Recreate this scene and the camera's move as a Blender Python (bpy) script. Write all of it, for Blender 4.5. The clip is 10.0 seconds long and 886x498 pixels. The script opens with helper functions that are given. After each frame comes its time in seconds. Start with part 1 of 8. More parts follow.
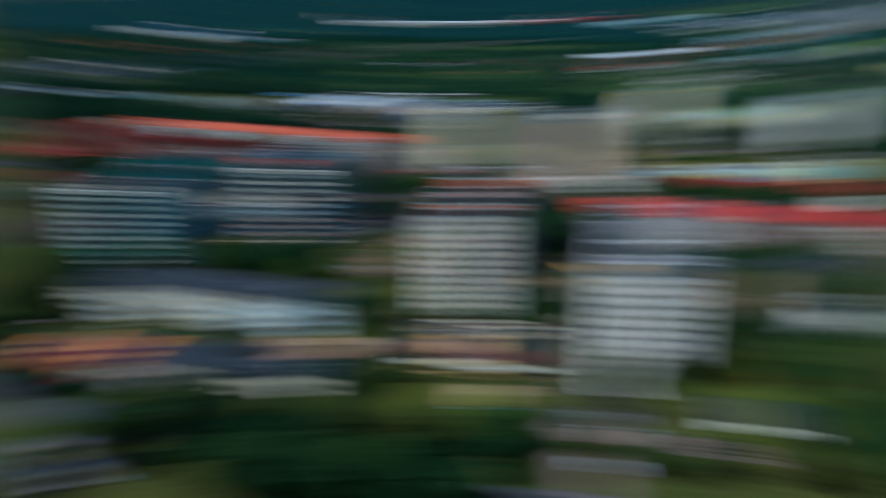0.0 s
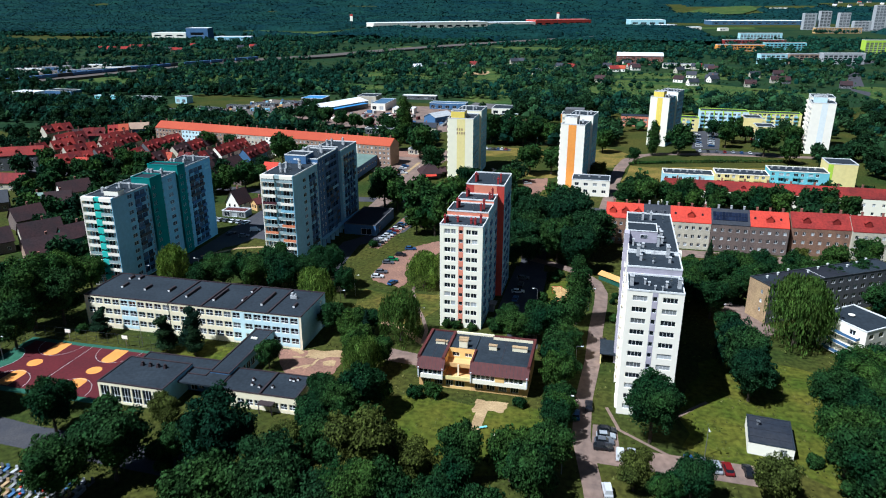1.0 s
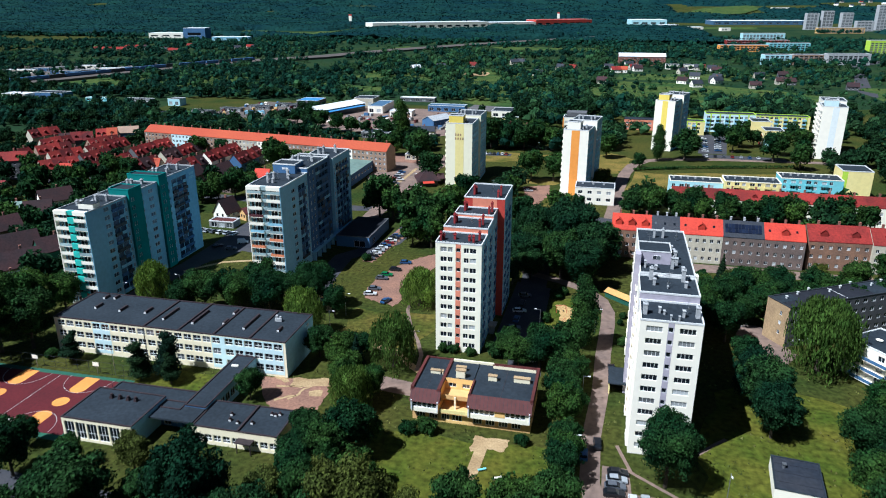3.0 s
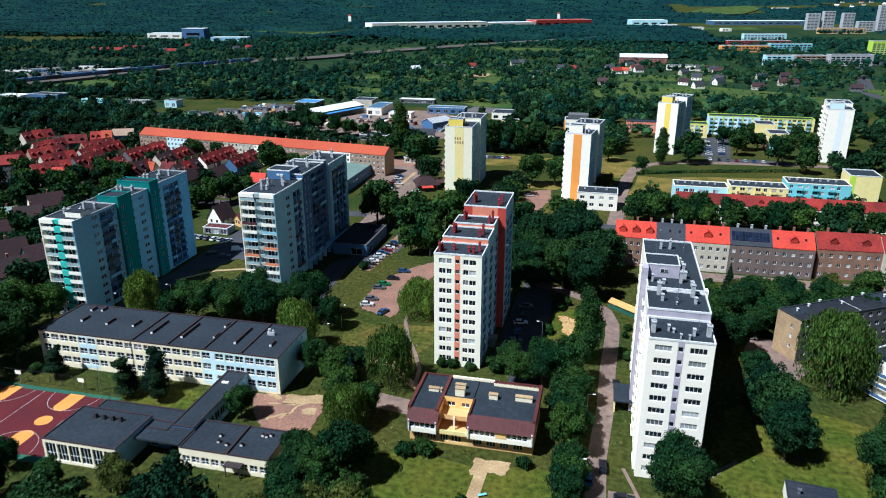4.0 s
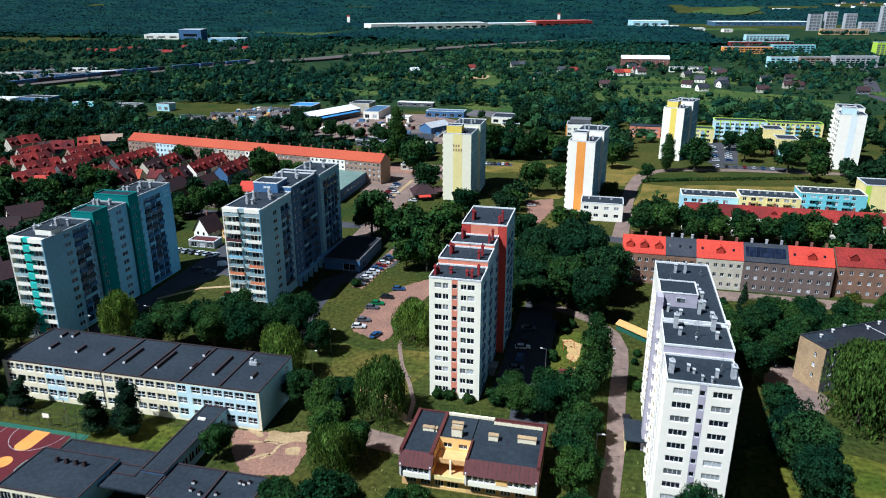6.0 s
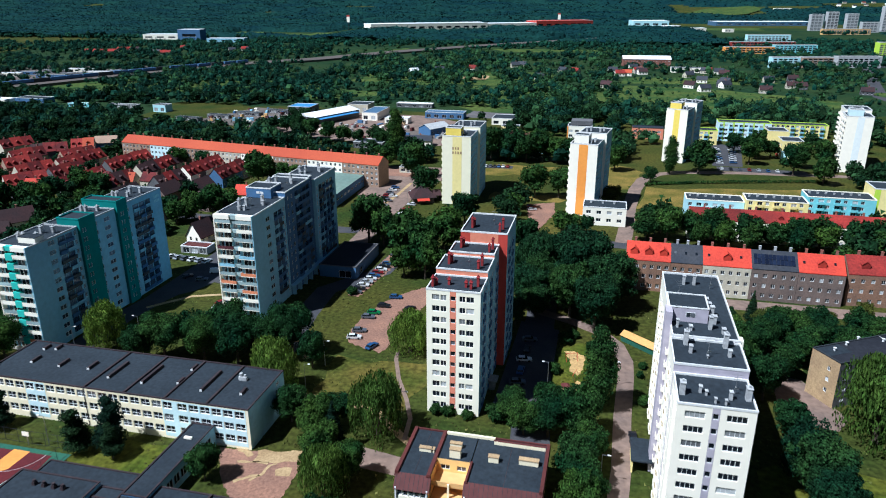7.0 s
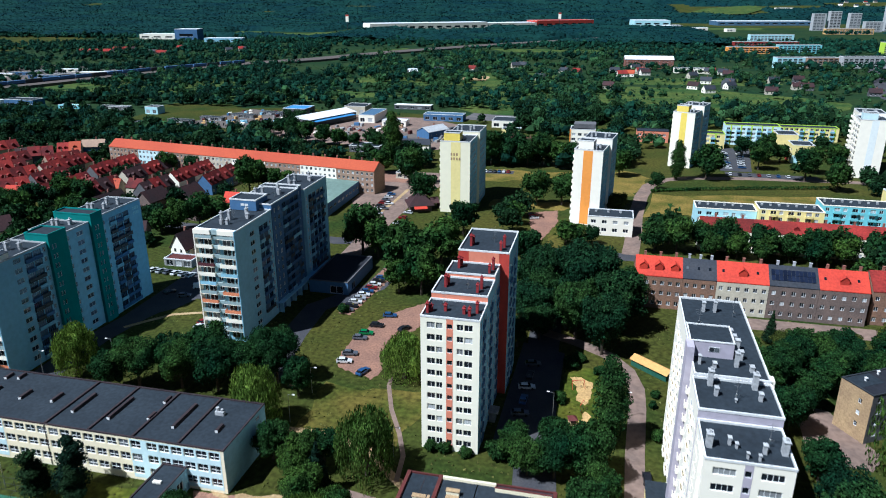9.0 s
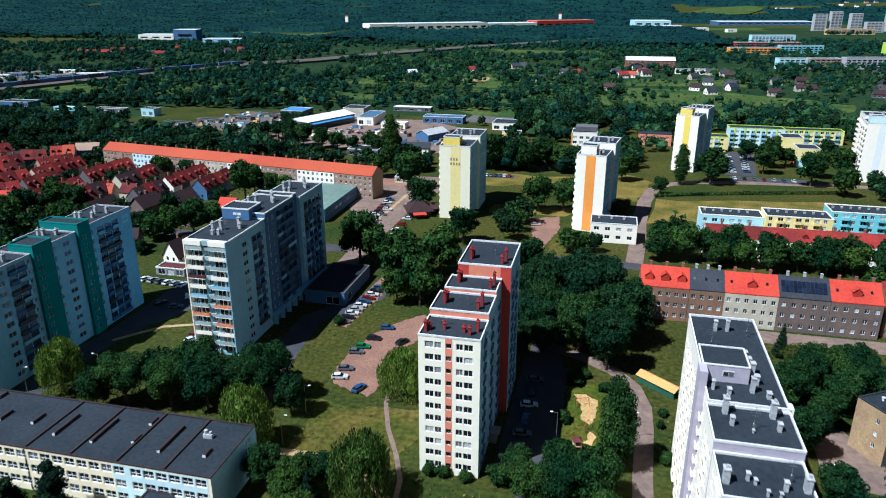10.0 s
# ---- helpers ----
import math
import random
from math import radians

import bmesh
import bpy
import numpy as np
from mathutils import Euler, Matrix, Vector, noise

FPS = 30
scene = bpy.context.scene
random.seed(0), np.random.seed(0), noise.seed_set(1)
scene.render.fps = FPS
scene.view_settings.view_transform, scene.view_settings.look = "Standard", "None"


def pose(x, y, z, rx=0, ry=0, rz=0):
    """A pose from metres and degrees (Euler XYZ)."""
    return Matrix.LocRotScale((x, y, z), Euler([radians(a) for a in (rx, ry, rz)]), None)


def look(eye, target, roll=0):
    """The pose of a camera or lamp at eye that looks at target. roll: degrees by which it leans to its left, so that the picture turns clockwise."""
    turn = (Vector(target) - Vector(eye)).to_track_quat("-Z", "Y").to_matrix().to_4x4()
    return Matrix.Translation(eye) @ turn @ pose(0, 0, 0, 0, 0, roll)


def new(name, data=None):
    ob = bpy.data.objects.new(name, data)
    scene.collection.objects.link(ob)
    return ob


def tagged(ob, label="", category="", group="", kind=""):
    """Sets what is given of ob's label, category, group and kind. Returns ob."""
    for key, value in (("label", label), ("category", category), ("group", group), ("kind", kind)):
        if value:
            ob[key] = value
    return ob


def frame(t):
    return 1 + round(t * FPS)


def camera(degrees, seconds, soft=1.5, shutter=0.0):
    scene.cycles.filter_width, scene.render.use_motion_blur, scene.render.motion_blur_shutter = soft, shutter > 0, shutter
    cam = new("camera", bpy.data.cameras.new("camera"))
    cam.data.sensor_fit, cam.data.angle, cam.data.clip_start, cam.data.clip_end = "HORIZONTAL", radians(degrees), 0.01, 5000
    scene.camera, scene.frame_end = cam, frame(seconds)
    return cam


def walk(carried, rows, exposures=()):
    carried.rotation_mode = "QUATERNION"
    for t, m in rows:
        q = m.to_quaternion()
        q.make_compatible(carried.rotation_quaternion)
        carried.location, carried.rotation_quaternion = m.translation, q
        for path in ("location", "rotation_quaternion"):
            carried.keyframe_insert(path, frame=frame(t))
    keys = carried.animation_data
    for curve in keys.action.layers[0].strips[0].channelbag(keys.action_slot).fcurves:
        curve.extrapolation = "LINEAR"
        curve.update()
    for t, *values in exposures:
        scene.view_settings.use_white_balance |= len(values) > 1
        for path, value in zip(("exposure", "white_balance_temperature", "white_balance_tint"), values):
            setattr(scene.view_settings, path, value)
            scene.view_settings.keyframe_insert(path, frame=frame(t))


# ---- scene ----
cam = camera(64.3, 10.0, 1.0, 1.2)
PATH = [
    (1.0, pose(4.176, -27.031, 94.321, 70.15, 0, 13.22)),
    (2.5, pose(2.401, -15.578, 94.328, 70.13, 0, 13.22)),
    (4.0, pose(0.342, -4.466, 94.831, 70.13, 0, 13.22)),
    (5.5, pose(-1.562, 6.632, 95.309, 70.16, 0, 13.2)),
    (7.0, pose(-3.383, 17.841, 95.047, 70.16, 0, 13.22)),
    (8.5, pose(-5.276, 29.083, 94.686, 70.13, 0, 13.22)),
    (10.0, pose(-7.445, 40.093, 95.363, 70.12, 0, 13.22)),
]


def jolt(t):
    """The shot opens with a quick sideways shake that dies away within 0.7 s."""
    return 7.4 * (1 - t / 0.7) ** 1.15 * math.sin(2 * math.pi * t / 0.2) if t < 0.7 else 0.0


OPENING = [(k / 30, pose(5.36 - 1.184 * k / 30, -34.66 + 7.63 * k / 30, 94.32, 70.15, 0, 13.22) @ pose(0, 0, 0, 0, jolt(k / 30), 0)) for k in range(-1, 25)]
walk(cam, OPENING + PATH, [(0.0, -0.05, 4750, 3), (0.3, 0.18, 4900, 5), (0.7, 0.62, 5200, 8), (10.0, 0.6, 5150, 8)])

# ---- light ----
world = bpy.data.worlds.new("sky")
scene.world = world
world.use_nodes = True
wn = world.node_tree.nodes
sky = wn.new("ShaderNodeTexSky")
sky.sky_type, sky.sun_disc = "NISHITA", False
sky.ozone_density, sky.dust_density = 4.0, 0.4
sky.sun_elevation, sky.sun_rotation = radians(56), radians(226)
world.node_tree.links.new(sky.outputs[0], wn["Background"].inputs[0])
wn["Background"].inputs[1].default_value = 0.0175
sun = new("sun", bpy.data.lights.new("sun", "SUN"))
sun.data.energy, sun.data.angle, sun.data.color = 5.0, radians(0.5), (1.0, 0.96, 0.89)
sun.matrix_basis = look((-72 * 0.559, -69 * 0.559, 83), (0, 0, 0))


# ---- materials ----
def mat(name, a, b=None, scale=0.15, fine=3.0, rough=0.85, metal=0.0, bump=0.3, dirt=0.25, island=0.0, each=0.0, spec=0.3):
    """A surface whose colour wanders between a and b, with finer grain, relief and, if asked, a shade of its own for each piece."""
    m = bpy.data.materials.new(name)
    m.use_nodes = True
    n, l = m.node_tree.nodes, m.node_tree.links
    p = n["Principled BSDF"]
    p.inputs["Roughness"].default_value, p.inputs["Metallic"].default_value = rough, metal
    p.inputs["Specular IOR Level"].default_value = spec
    g = n.new("ShaderNodeNewGeometry")

    def noise_at(s, detail):
        t = n.new("ShaderNodeTexNoise")
        t.inputs["Scale"].default_value, t.inputs["Detail"].default_value = s, detail
        l.new(g.outputs["Position"], t.inputs["Vector"])
        return t.outputs["Fac"]

    def spread(fac, lo, hi):
        r = n.new("ShaderNodeMapRange")
        r.inputs["From Min"].default_value, r.inputs["From Max"].default_value = 0.32, 0.68
        r.inputs["To Min"].default_value, r.inputs["To Max"].default_value = lo, hi
        l.new(fac, r.inputs["Value"])
        return r.outputs["Result"]

    def times(x, y):
        r = n.new("ShaderNodeMath")
        r.operation = "MULTIPLY"
        l.new(x, r.inputs[0]), l.new(y, r.inputs[1])
        return r.outputs[0]

    mix = n.new("ShaderNodeMix")
    mix.data_type = "RGBA"
    mix.inputs[6].default_value, mix.inputs[7].default_value = (*a, 1), (*(b or [c * 0.8 for c in a]), 1)
    l.new(spread(noise_at(scale, 4), 0, 1), mix.inputs[0])
    grain = noise_at(fine, 5)
    shade = spread(grain, 1 - dirt, 1 + dirt * 0.6)
    for source, amount in ((g.outputs["Random Per Island"], island), (None, each)):
        if amount:
            source = source or n.new("ShaderNodeObjectInfo").outputs["Random"]
            r = n.new("ShaderNodeMapRange")
            r.inputs["To Min"].default_value, r.inputs["To Max"].default_value = 1 - amount, 1 + amount
            l.new(source, r.inputs["Value"])
            shade = times(shade, r.outputs["Result"])
    scaled = n.new("ShaderNodeVectorMath")
    scaled.operation = "SCALE"
    l.new(mix.outputs[2], scaled.inputs[0]), l.new(shade, scaled.inputs["Scale"])
    l.new(scaled.outputs[0], p.inputs["Base Color"])
    if bump:
        bn = n.new("ShaderNodeBump")
        bn.inputs["Strength"].default_value, bn.inputs["Distance"].default_value = bump, 0.05
        l.new(grain, bn.inputs["Height"]), l.new(bn.outputs[0], p.inputs["Normal"])
    return m


def leaf_mat(name, a, b, through_light=0.3, patch=0.12, lean_by=1.0):
    """Leaves: each clump has a shade of its own, and each tree leans towards blue-green or yellow-green."""
    m = mat(name, a, b, patch, 2.2, 0.85, 0, 0, 0.4, 0.7, 0.22, 0.06)
    n, l = m.node_tree.nodes, m.node_tree.links
    p, out = n["Principled BSDF"], n["Material Output"]
    source = p.inputs["Base Color"].links[0].from_socket
    lean, tint = n.new("ShaderNodeMix"), n.new("ShaderNodeVectorMath")
    lean.data_type, tint.operation = "RGBA", "MULTIPLY"
    lean.inputs[6].default_value, lean.inputs[7].default_value = tuple(1 + lean_by * q for q in (-0.3, -0.12, 0.2)) + (1,), tuple(1 + lean_by * q for q in (0.5, 0.14, -0.15)) + (1,)
    l.new(n.new("ShaderNodeObjectInfo").outputs["Random"], lean.inputs[0])
    l.new(source, tint.inputs[0]), l.new(lean.outputs[2], tint.inputs[1])
    l.new(tint.outputs[0], p.inputs["Base Color"])
    t, s = n.new("ShaderNodeBsdfTranslucent"), n.new("ShaderNodeMixShader")
    l.new(tint.outputs[0], t.inputs["Color"])
    s.inputs[0].default_value = through_light
    l.new(p.outputs[0], s.inputs[1]), l.new(t.outputs[0], s.inputs[2]), l.new(s.outputs[0], out.inputs[0])
    return m


def glass_mat(name, dark, curtain, share):
    """A window pane seen from outside: a glossy dark room, or a curtain behind the glass in some of them."""
    m = bpy.data.materials.new(name)
    m.use_nodes = True
    n, l = m.node_tree.nodes, m.node_tree.links
    p = n["Principled BSDF"]
    p.inputs["Roughness"].default_value = 0.06
    o, r, mix = n.new("ShaderNodeObjectInfo"), n.new("ShaderNodeMapRange"), n.new("ShaderNodeMix")
    r.interpolation_type = "SMOOTHSTEP"
    r.inputs["From Min"].default_value, r.inputs["From Max"].default_value = 1 - share, 1
    l.new(o.outputs["Random"], r.inputs["Value"])
    mix.data_type = "RGBA"
    mix.inputs[6].default_value, mix.inputs[7].default_value = (*dark, 1), (*curtain, 1)
    l.new(r.outputs["Result"], mix.inputs[0]), l.new(mix.outputs[2], p.inputs["Base Color"])
    return m


GRASS = mat("grass", (0.024, 0.042, 0.007), (0.066, 0.061, 0.011), 0.03, 0.8, 0.95, 0, 0.5, 0.5, spec=0.1)
LAWN = mat("mown lawn", (0.05, 0.074, 0.0072), (0.1, 0.094, 0.012), 0.09, 0.7, 0.95, 0, 0.4, 0.5, spec=0.1)
MEADOW = mat("meadow", (0.026, 0.066, 0.017), (0.085, 0.108, 0.024), 0.03, 0.3, 0.95, 0, 0.4, 0.5, spec=0.1)
DRY = mat("dry grass", (0.22, 0.15, 0.036), (0.08, 0.08, 0.0135), 0.09, 1.2, 0.95, 0, 0.4, 0.4, spec=0.1)
SUMMER = mat("summer-worn grass", (0.04, 0.056, 0.0075), (0.115, 0.09, 0.019), 0.07, 0.7, 0.95, 0, 0.45, 0.5, spec=0.1)
OCHRE = mat("ochre sheet roof", (0.6, 0.33, 0.1), (0.5, 0.27, 0.08), 0.1, 1.5, 0.7, 0, 0.1, 0.15)
SAND = mat("trodden sand", (0.44, 0.31, 0.16), (0.3, 0.2, 0.1), 0.2, 2.0, 0.95, 0, 0.4, 0.25, spec=0.1)
ASPHALT = mat("asphalt", (0.0405, 0.0414, 0.0495), (0.063, 0.0594, 0.0612), 0.2, 2.5, 0.9, 0, 0.3, 0.25)
DUSTY = mat("worn dusty asphalt", (0.23, 0.153, 0.115), (0.15, 0.106, 0.085), 0.12, 0.6, 0.9, 0, 0.15, 0.24)
PINK = mat("pinkish concrete slabs", (0.28, 0.145, 0.094), (0.2, 0.108, 0.076), 0.15, 1.6, 0.9, 0, 0.3, 0.3)
CONCRETE = mat("grey concrete", (0.3, 0.29, 0.27), (0.22, 0.22, 0.21), 0.2, 2)
COURT = mat("dark red court rubber", (0.1, 0.01, 0.013), (0.075, 0.008, 0.011), 0.1, 1.5, 0.8, 0, 0.1, 0.2)
COURT_GREEN = mat("green court rubber", (0.02, 0.09, 0.06), (0.03, 0.11, 0.06), 0.1, 1.5, 0.8, 0, 0.1, 0.2)
COURT_ORANGE = mat("orange court paint", (0.75, 0.3, 0.06), (0.65, 0.25, 0.05), 0.2, 2, 0.7, 0, 0.1, 0.12)
LINE = mat("white line paint", (0.65, 0.65, 0.62), None, 0.5, 4, 0.7, 0, 0)
WHITE = mat("white render", (0.94, 0.87, 0.72), (0.91, 0.84, 0.69), 0.03, 0.5, 0.85, 0, 0, 0.035)
PITSAND = mat("loose pale sand", (0.56, 0.36, 0.14), (0.38, 0.24, 0.1), 0.3, 1.6, 0.95, 0, 0.3, 0.3, spec=0.1)
APRICOT = mat("apricot render", (0.86, 0.56, 0.2), (0.8, 0.5, 0.17), 0.1, 0.8, 0.85, 0, 0, 0.08)
CREAM = mat("cream render", (0.92, 0.86, 0.68), (0.89, 0.83, 0.64), 0.03, 0.5, 0.85, 0, 0, 0.03)
# A pale blue-grey paint that also carries the blue of shade in its colour.
GREYWALL = mat("pale grey-blue render tinted for shade", (0.3, 0.54, 0.66), (0.265, 0.48, 0.59), 0.08, 0.8, 0.85, 0, 0, 0.1)
# Deepened to navy to put the grey tower's east-side shade into the wall colour.
BLUEGREY = mat("blue-grey render deepened for shade", (0.078, 0.162, 0.3), (0.063, 0.135, 0.255), 0.08, 0.8, 0.85, 0, 0, 0.1)
TEAL = mat("teal render", (0.013, 0.2, 0.18), (0.011, 0.165, 0.15), 0.08, 0.8, 0.85, 0, 0, 0.1)
ORANGE = mat("salmon orange render", (0.73, 0.26, 0.155), (0.66, 0.22, 0.13), 0.08, 0.8, 0.85, 0, 0, 0.08)
REDWALL = mat("brick red render", (0.5, 0.06, 0.04), (0.42, 0.05, 0.035), 0.08, 0.8, 0.85, 0, 0, 0.1)
MAUVE = mat("mauve grey render", (0.46, 0.41, 0.46), (0.41, 0.37, 0.42), 0.08, 0.8, 0.85, 0, 0, 0.1)
BRIGHT_ORANGE = mat("bright orange render", (0.85, 0.34, 0.06), (0.8, 0.3, 0.05), 0.08, 0.8, 0.85, 0, 0, 0.06)
YELLOW = mat("yellow render", (0.85, 0.65, 0.12), (0.8, 0.6, 0.1), 0.08, 0.8, 0.85, 0, 0, 0.06)
PALEYELLOW = mat("pale yellow render", (0.85, 0.72, 0.3), (0.8, 0.66, 0.26), 0.08, 0.8, 0.85, 0, 0, 0.06)
LIME = mat("lime green render", (0.5, 0.7, 0.06), (0.45, 0.62, 0.05), 0.08, 0.8, 0.85, 0, 0, 0.06)
SKYBLUE = mat("sky blue render", (0.24, 0.6, 0.64), (0.21, 0.54, 0.58), 0.08, 0.8, 0.85, 0, 0, 0.06)
AQUA = mat("pale aqua render", (0.5, 0.76, 0.78), (0.45, 0.7, 0.74), 0.08, 0.8, 0.85, 0, 0, 0.06)
PALEBLUE = mat("pale blue paint", (0.64, 0.79, 0.79), (0.58, 0.73, 0.73), 0.08, 0.8, 0.85, 0, 0, 0.06)
TAN = mat("tan render", (0.7, 0.43, 0.17), (0.62, 0.37, 0.14), 0.1, 0.8, 0.85, 0, 0, 0.1)
BROWNBRICK = mat("brown plaster and brick", (0.28, 0.155, 0.095), (0.195, 0.118, 0.082), 0.25, 2.2, 0.9, 0, 0.2, 0.25)
GREYBROWN = mat("grey-brown plaster", (0.19, 0.137, 0.113), (0.135, 0.104, 0.09), 0.25, 2, 0.9, 0, 0.2, 0.25)
BUFFBRICK = mat("buff brick", (0.44, 0.3, 0.155), (0.33, 0.22, 0.12), 0.3, 2.5, 0.9, 0, 0.2, 0.25)
FELT = mat("dark roofing felt", (0.023, 0.031, 0.04), (0.016, 0.0225, 0.03), 0.12, 1.2, 0.9, 0, 0.2, 0.3)
FELT_BLACK = mat("black roofing felt", (0.012, 0.013, 0.018), (0.02, 0.021, 0.027), 0.12, 1.2, 0.7, 0, 0.2, 0.25)
COPING = mat("white sheet coping", (0.74, 0.73, 0.7), (0.66, 0.65, 0.62), 0.2, 1.5, 0.5, 0, 0, 0.1)
DARKTRIM = mat("dark maroon sheet trim", (0.04, 0.026, 0.028), (0.03, 0.022, 0.024), 0.3, 2, 0.6, 0, 0)
TILE_RED = mat("bright red roof tile", (0.504, 0.0468, 0.0225), (0.36, 0.0342, 0.0198), 0.1, 1.5, 0.8, 0, 0.3, 0.2, 0, 0.2)
# Darker copy of the red tile: shade of sunless slopes is in its colour.
TILE_MAROON = mat("maroon roof tile darkened for shade", (0.18, 0.0135, 0.011), (0.07, 0.008, 0.009), 0.2, 1.5, 0.8, 0, 0.3, 0.3, 0, 0.35)
SALMON = mat("faded salmon plaster", (0.36, 0.24, 0.165), (0.28, 0.19, 0.135), 0.15, 1.2, 0.9, 0, 0.1, 0.15)
GRAVEL = mat("grey-brown gravel", (0.135, 0.108, 0.09), (0.09, 0.0765, 0.0675), 0.06, 0.8, 0.9, 0, 0.2, 0.3)
SCRUB = mat("rough scrub", (0.009, 0.031, 0.0125), (0.027, 0.047, 0.0135), 0.012, 0.25, 0.95, 0, 0.4, 0.35, spec=0.1)
TILE_ORANGE = mat("orange roof tile", (0.396, 0.072, 0.027), (0.342, 0.054, 0.0225), 0.05, 1.5, 0.8, 0, 0.3, 0.14)
TILE_DARK = mat("old dark roof tile", (0.05, 0.02, 0.02), (0.028, 0.017, 0.019), 0.15, 1.5, 0.85, 0, 0.3, 0.3, 0, 0.25)
TILE_SLATE = mat("slate grey roof", (0.0225, 0.027, 0.0378), (0.036, 0.0378, 0.045), 0.2, 1.5, 0.6, 0, 0.3, 0.25)
TILE_BROWN = mat("brown-red roof sheet", (0.11, 0.026, 0.022), (0.075, 0.02, 0.018), 0.1, 1, 0.7, 0, 0.2, 0.15)
REDSTACK = mat("dark red stack", (0.3, 0.03, 0.032), (0.22, 0.024, 0.026), 0.4, 2)
STACK = mat("pale vent render", (0.468, 0.468, 0.459), (0.378, 0.378, 0.378), 0.4, 2)
PANEL = mat("dark solar panel", (0.01, 0.014, 0.03), (0.014, 0.02, 0.04), 0.3, 2, 0.2, 0, 0, 0.1, 0, 0.3)
LEMON = mat("pale lemon cream render", (0.88, 0.82, 0.6), (0.85, 0.78, 0.55), 0.03, 0.5, 0.85, 0, 0, 0.03)
WORN = mat("worn grey asphalt", (0.135, 0.122, 0.118), (0.085, 0.08, 0.08), 0.1, 0.8, 0.9, 0, 0.15, 0.25)
SLATEBLUE = mat("dull blue sheet roof", (0.06, 0.12, 0.2), (0.08, 0.15, 0.23), 0.1, 1, 0.5, 0, 0.1, 0.15)
SCHOOLCREAM = mat("warm cream render", (0.9, 0.8, 0.56), (0.86, 0.75, 0.51), 0.05, 0.6, 0.85, 0, 0, 0.05)
PALESTRIPE = mat("very pale aqua render", (0.79, 0.82, 0.78), (0.75, 0.78, 0.74), 0.08, 0.8, 0.85, 0, 0, 0.05)
TILE_DULL = mat("faded red roof tile", (0.265, 0.024, 0.017), (0.15, 0.0165, 0.0135), 0.12, 1.5, 0.85, 0, 0.3, 0.3, 0, 0.25)
PLASTER = mat("grey-cream old plaster", (0.58, 0.52, 0.39), (0.47, 0.42, 0.32), 0.2, 1.6, 0.9, 0, 0.1, 0.14)
AQUATEAL = mat("bright aqua teal render", (0.07, 0.5, 0.41), (0.06, 0.44, 0.36), 0.08, 0.8, 0.85, 0, 0, 0.08)
GREYBLOCK = mat("dark grey old render", (0.13, 0.127, 0.13), (0.1, 0.1, 0.103), 0.2, 1.5, 0.9, 0, 0.1, 0.2)
RAILING = mat("pale grey-green railing panel", (0.36, 0.45, 0.44), (0.28, 0.36, 0.36), 0.3, 2, 0.5, 0, 0, 0.12, 0, 0.2)
MAROON = mat("dark maroon panel", (0.1, 0.03, 0.035), None, 0.3, 2, 0.7, 0, 0)
PEACH = mat("orange awning cloth", (0.75, 0.26, 0.12), (0.65, 0.22, 0.1), 0.3, 2, 0.8, 0, 0)
STACKBRICK = mat("chimney brick", (0.3, 0.12, 0.08), (0.2, 0.1, 0.08), 0.5, 3)
FRAME = mat("white window frame", (0.8, 0.8, 0.78), None, 0.5, 3, 0.45, 0, 0, 0.05)
METAL = mat("galvanised metal", (0.4, 0.41, 0.42), None, 0.5, 3, 0.45, 0.8, 0, 0.1)
DARKMETAL = mat("dark painted metal", (0.05, 0.055, 0.06), None, 0.5, 3, 0.5, 0.3, 0, 0.1)
GREENHALL = mat("faded green roof sheet", (0.17, 0.24, 0.2), (0.13, 0.19, 0.16), 0.06, 0.6, 0.6, 0, 0.1, 0.2)
WHITEROOF = mat("white sheet roof", (0.78, 0.79, 0.8), (0.7, 0.72, 0.74), 0.05, 0.6, 0.45, 0, 0.1, 0.08)
BLUESHEET = mat("blue sheet metal", (0.05, 0.2, 0.45), (0.08, 0.26, 0.5), 0.1, 1, 0.5, 0, 0.1, 0.15)
GLASS = glass_mat("window glass", (0.012, 0.015, 0.02), (0.5, 0.51, 0.5), 0.42)
# Shaded copy of GLASS: dimmer, bluer panes for walls turned from the sun.
GLASS_SHADE = glass_mat("window glass with shade in its colour", (0.025, 0.036, 0.05), (0.16, 0.2, 0.25), 0.5)
GLASS_DARK = glass_mat("dark window glass", (0.01, 0.013, 0.018), (0.12, 0.13, 0.14), 0.2)
CARGLASS = glass_mat("car glass", (0.01, 0.012, 0.015), (0.02, 0.02, 0.02), 0.1)
TYRE = mat("tyre rubber", (0.02, 0.02, 0.02), None, 1, 5)
BARK = mat("bark", (0.09, 0.065, 0.045), (0.05, 0.04, 0.03), 0.6, 4, 0.95, 0, 0.5, 0.3)
LEAF = leaf_mat("broad leaves", (0.0078, 0.0345, 0.0108), (0.0305, 0.0715, 0.0145), 0.17)
# A darker tone of the broad leaves.
LEAF_DARK = leaf_mat("dark broad leaves", (0.0075, 0.031, 0.012), (0.017, 0.047, 0.0135), 0.12)
LEAF_OLIVE = leaf_mat("olive leaves", (0.056, 0.076, 0.0155), (0.038, 0.06, 0.014), 0.2)
WEEDS = leaf_mat("weeds and tall grass", (0.08, 0.105, 0.024), (0.15, 0.135, 0.042), 0.3, 0.05, 0.0)
LEAF_WILLOW = leaf_mat("willow leaves", (0.062, 0.122, 0.02), (0.105, 0.165, 0.026), 0.25, 0.3, 0.4)
LEAF_SPRUCE = leaf_mat("spruce needles", (0.0063, 0.0198, 0.0099), (0.009, 0.0252, 0.0108), 0.1)
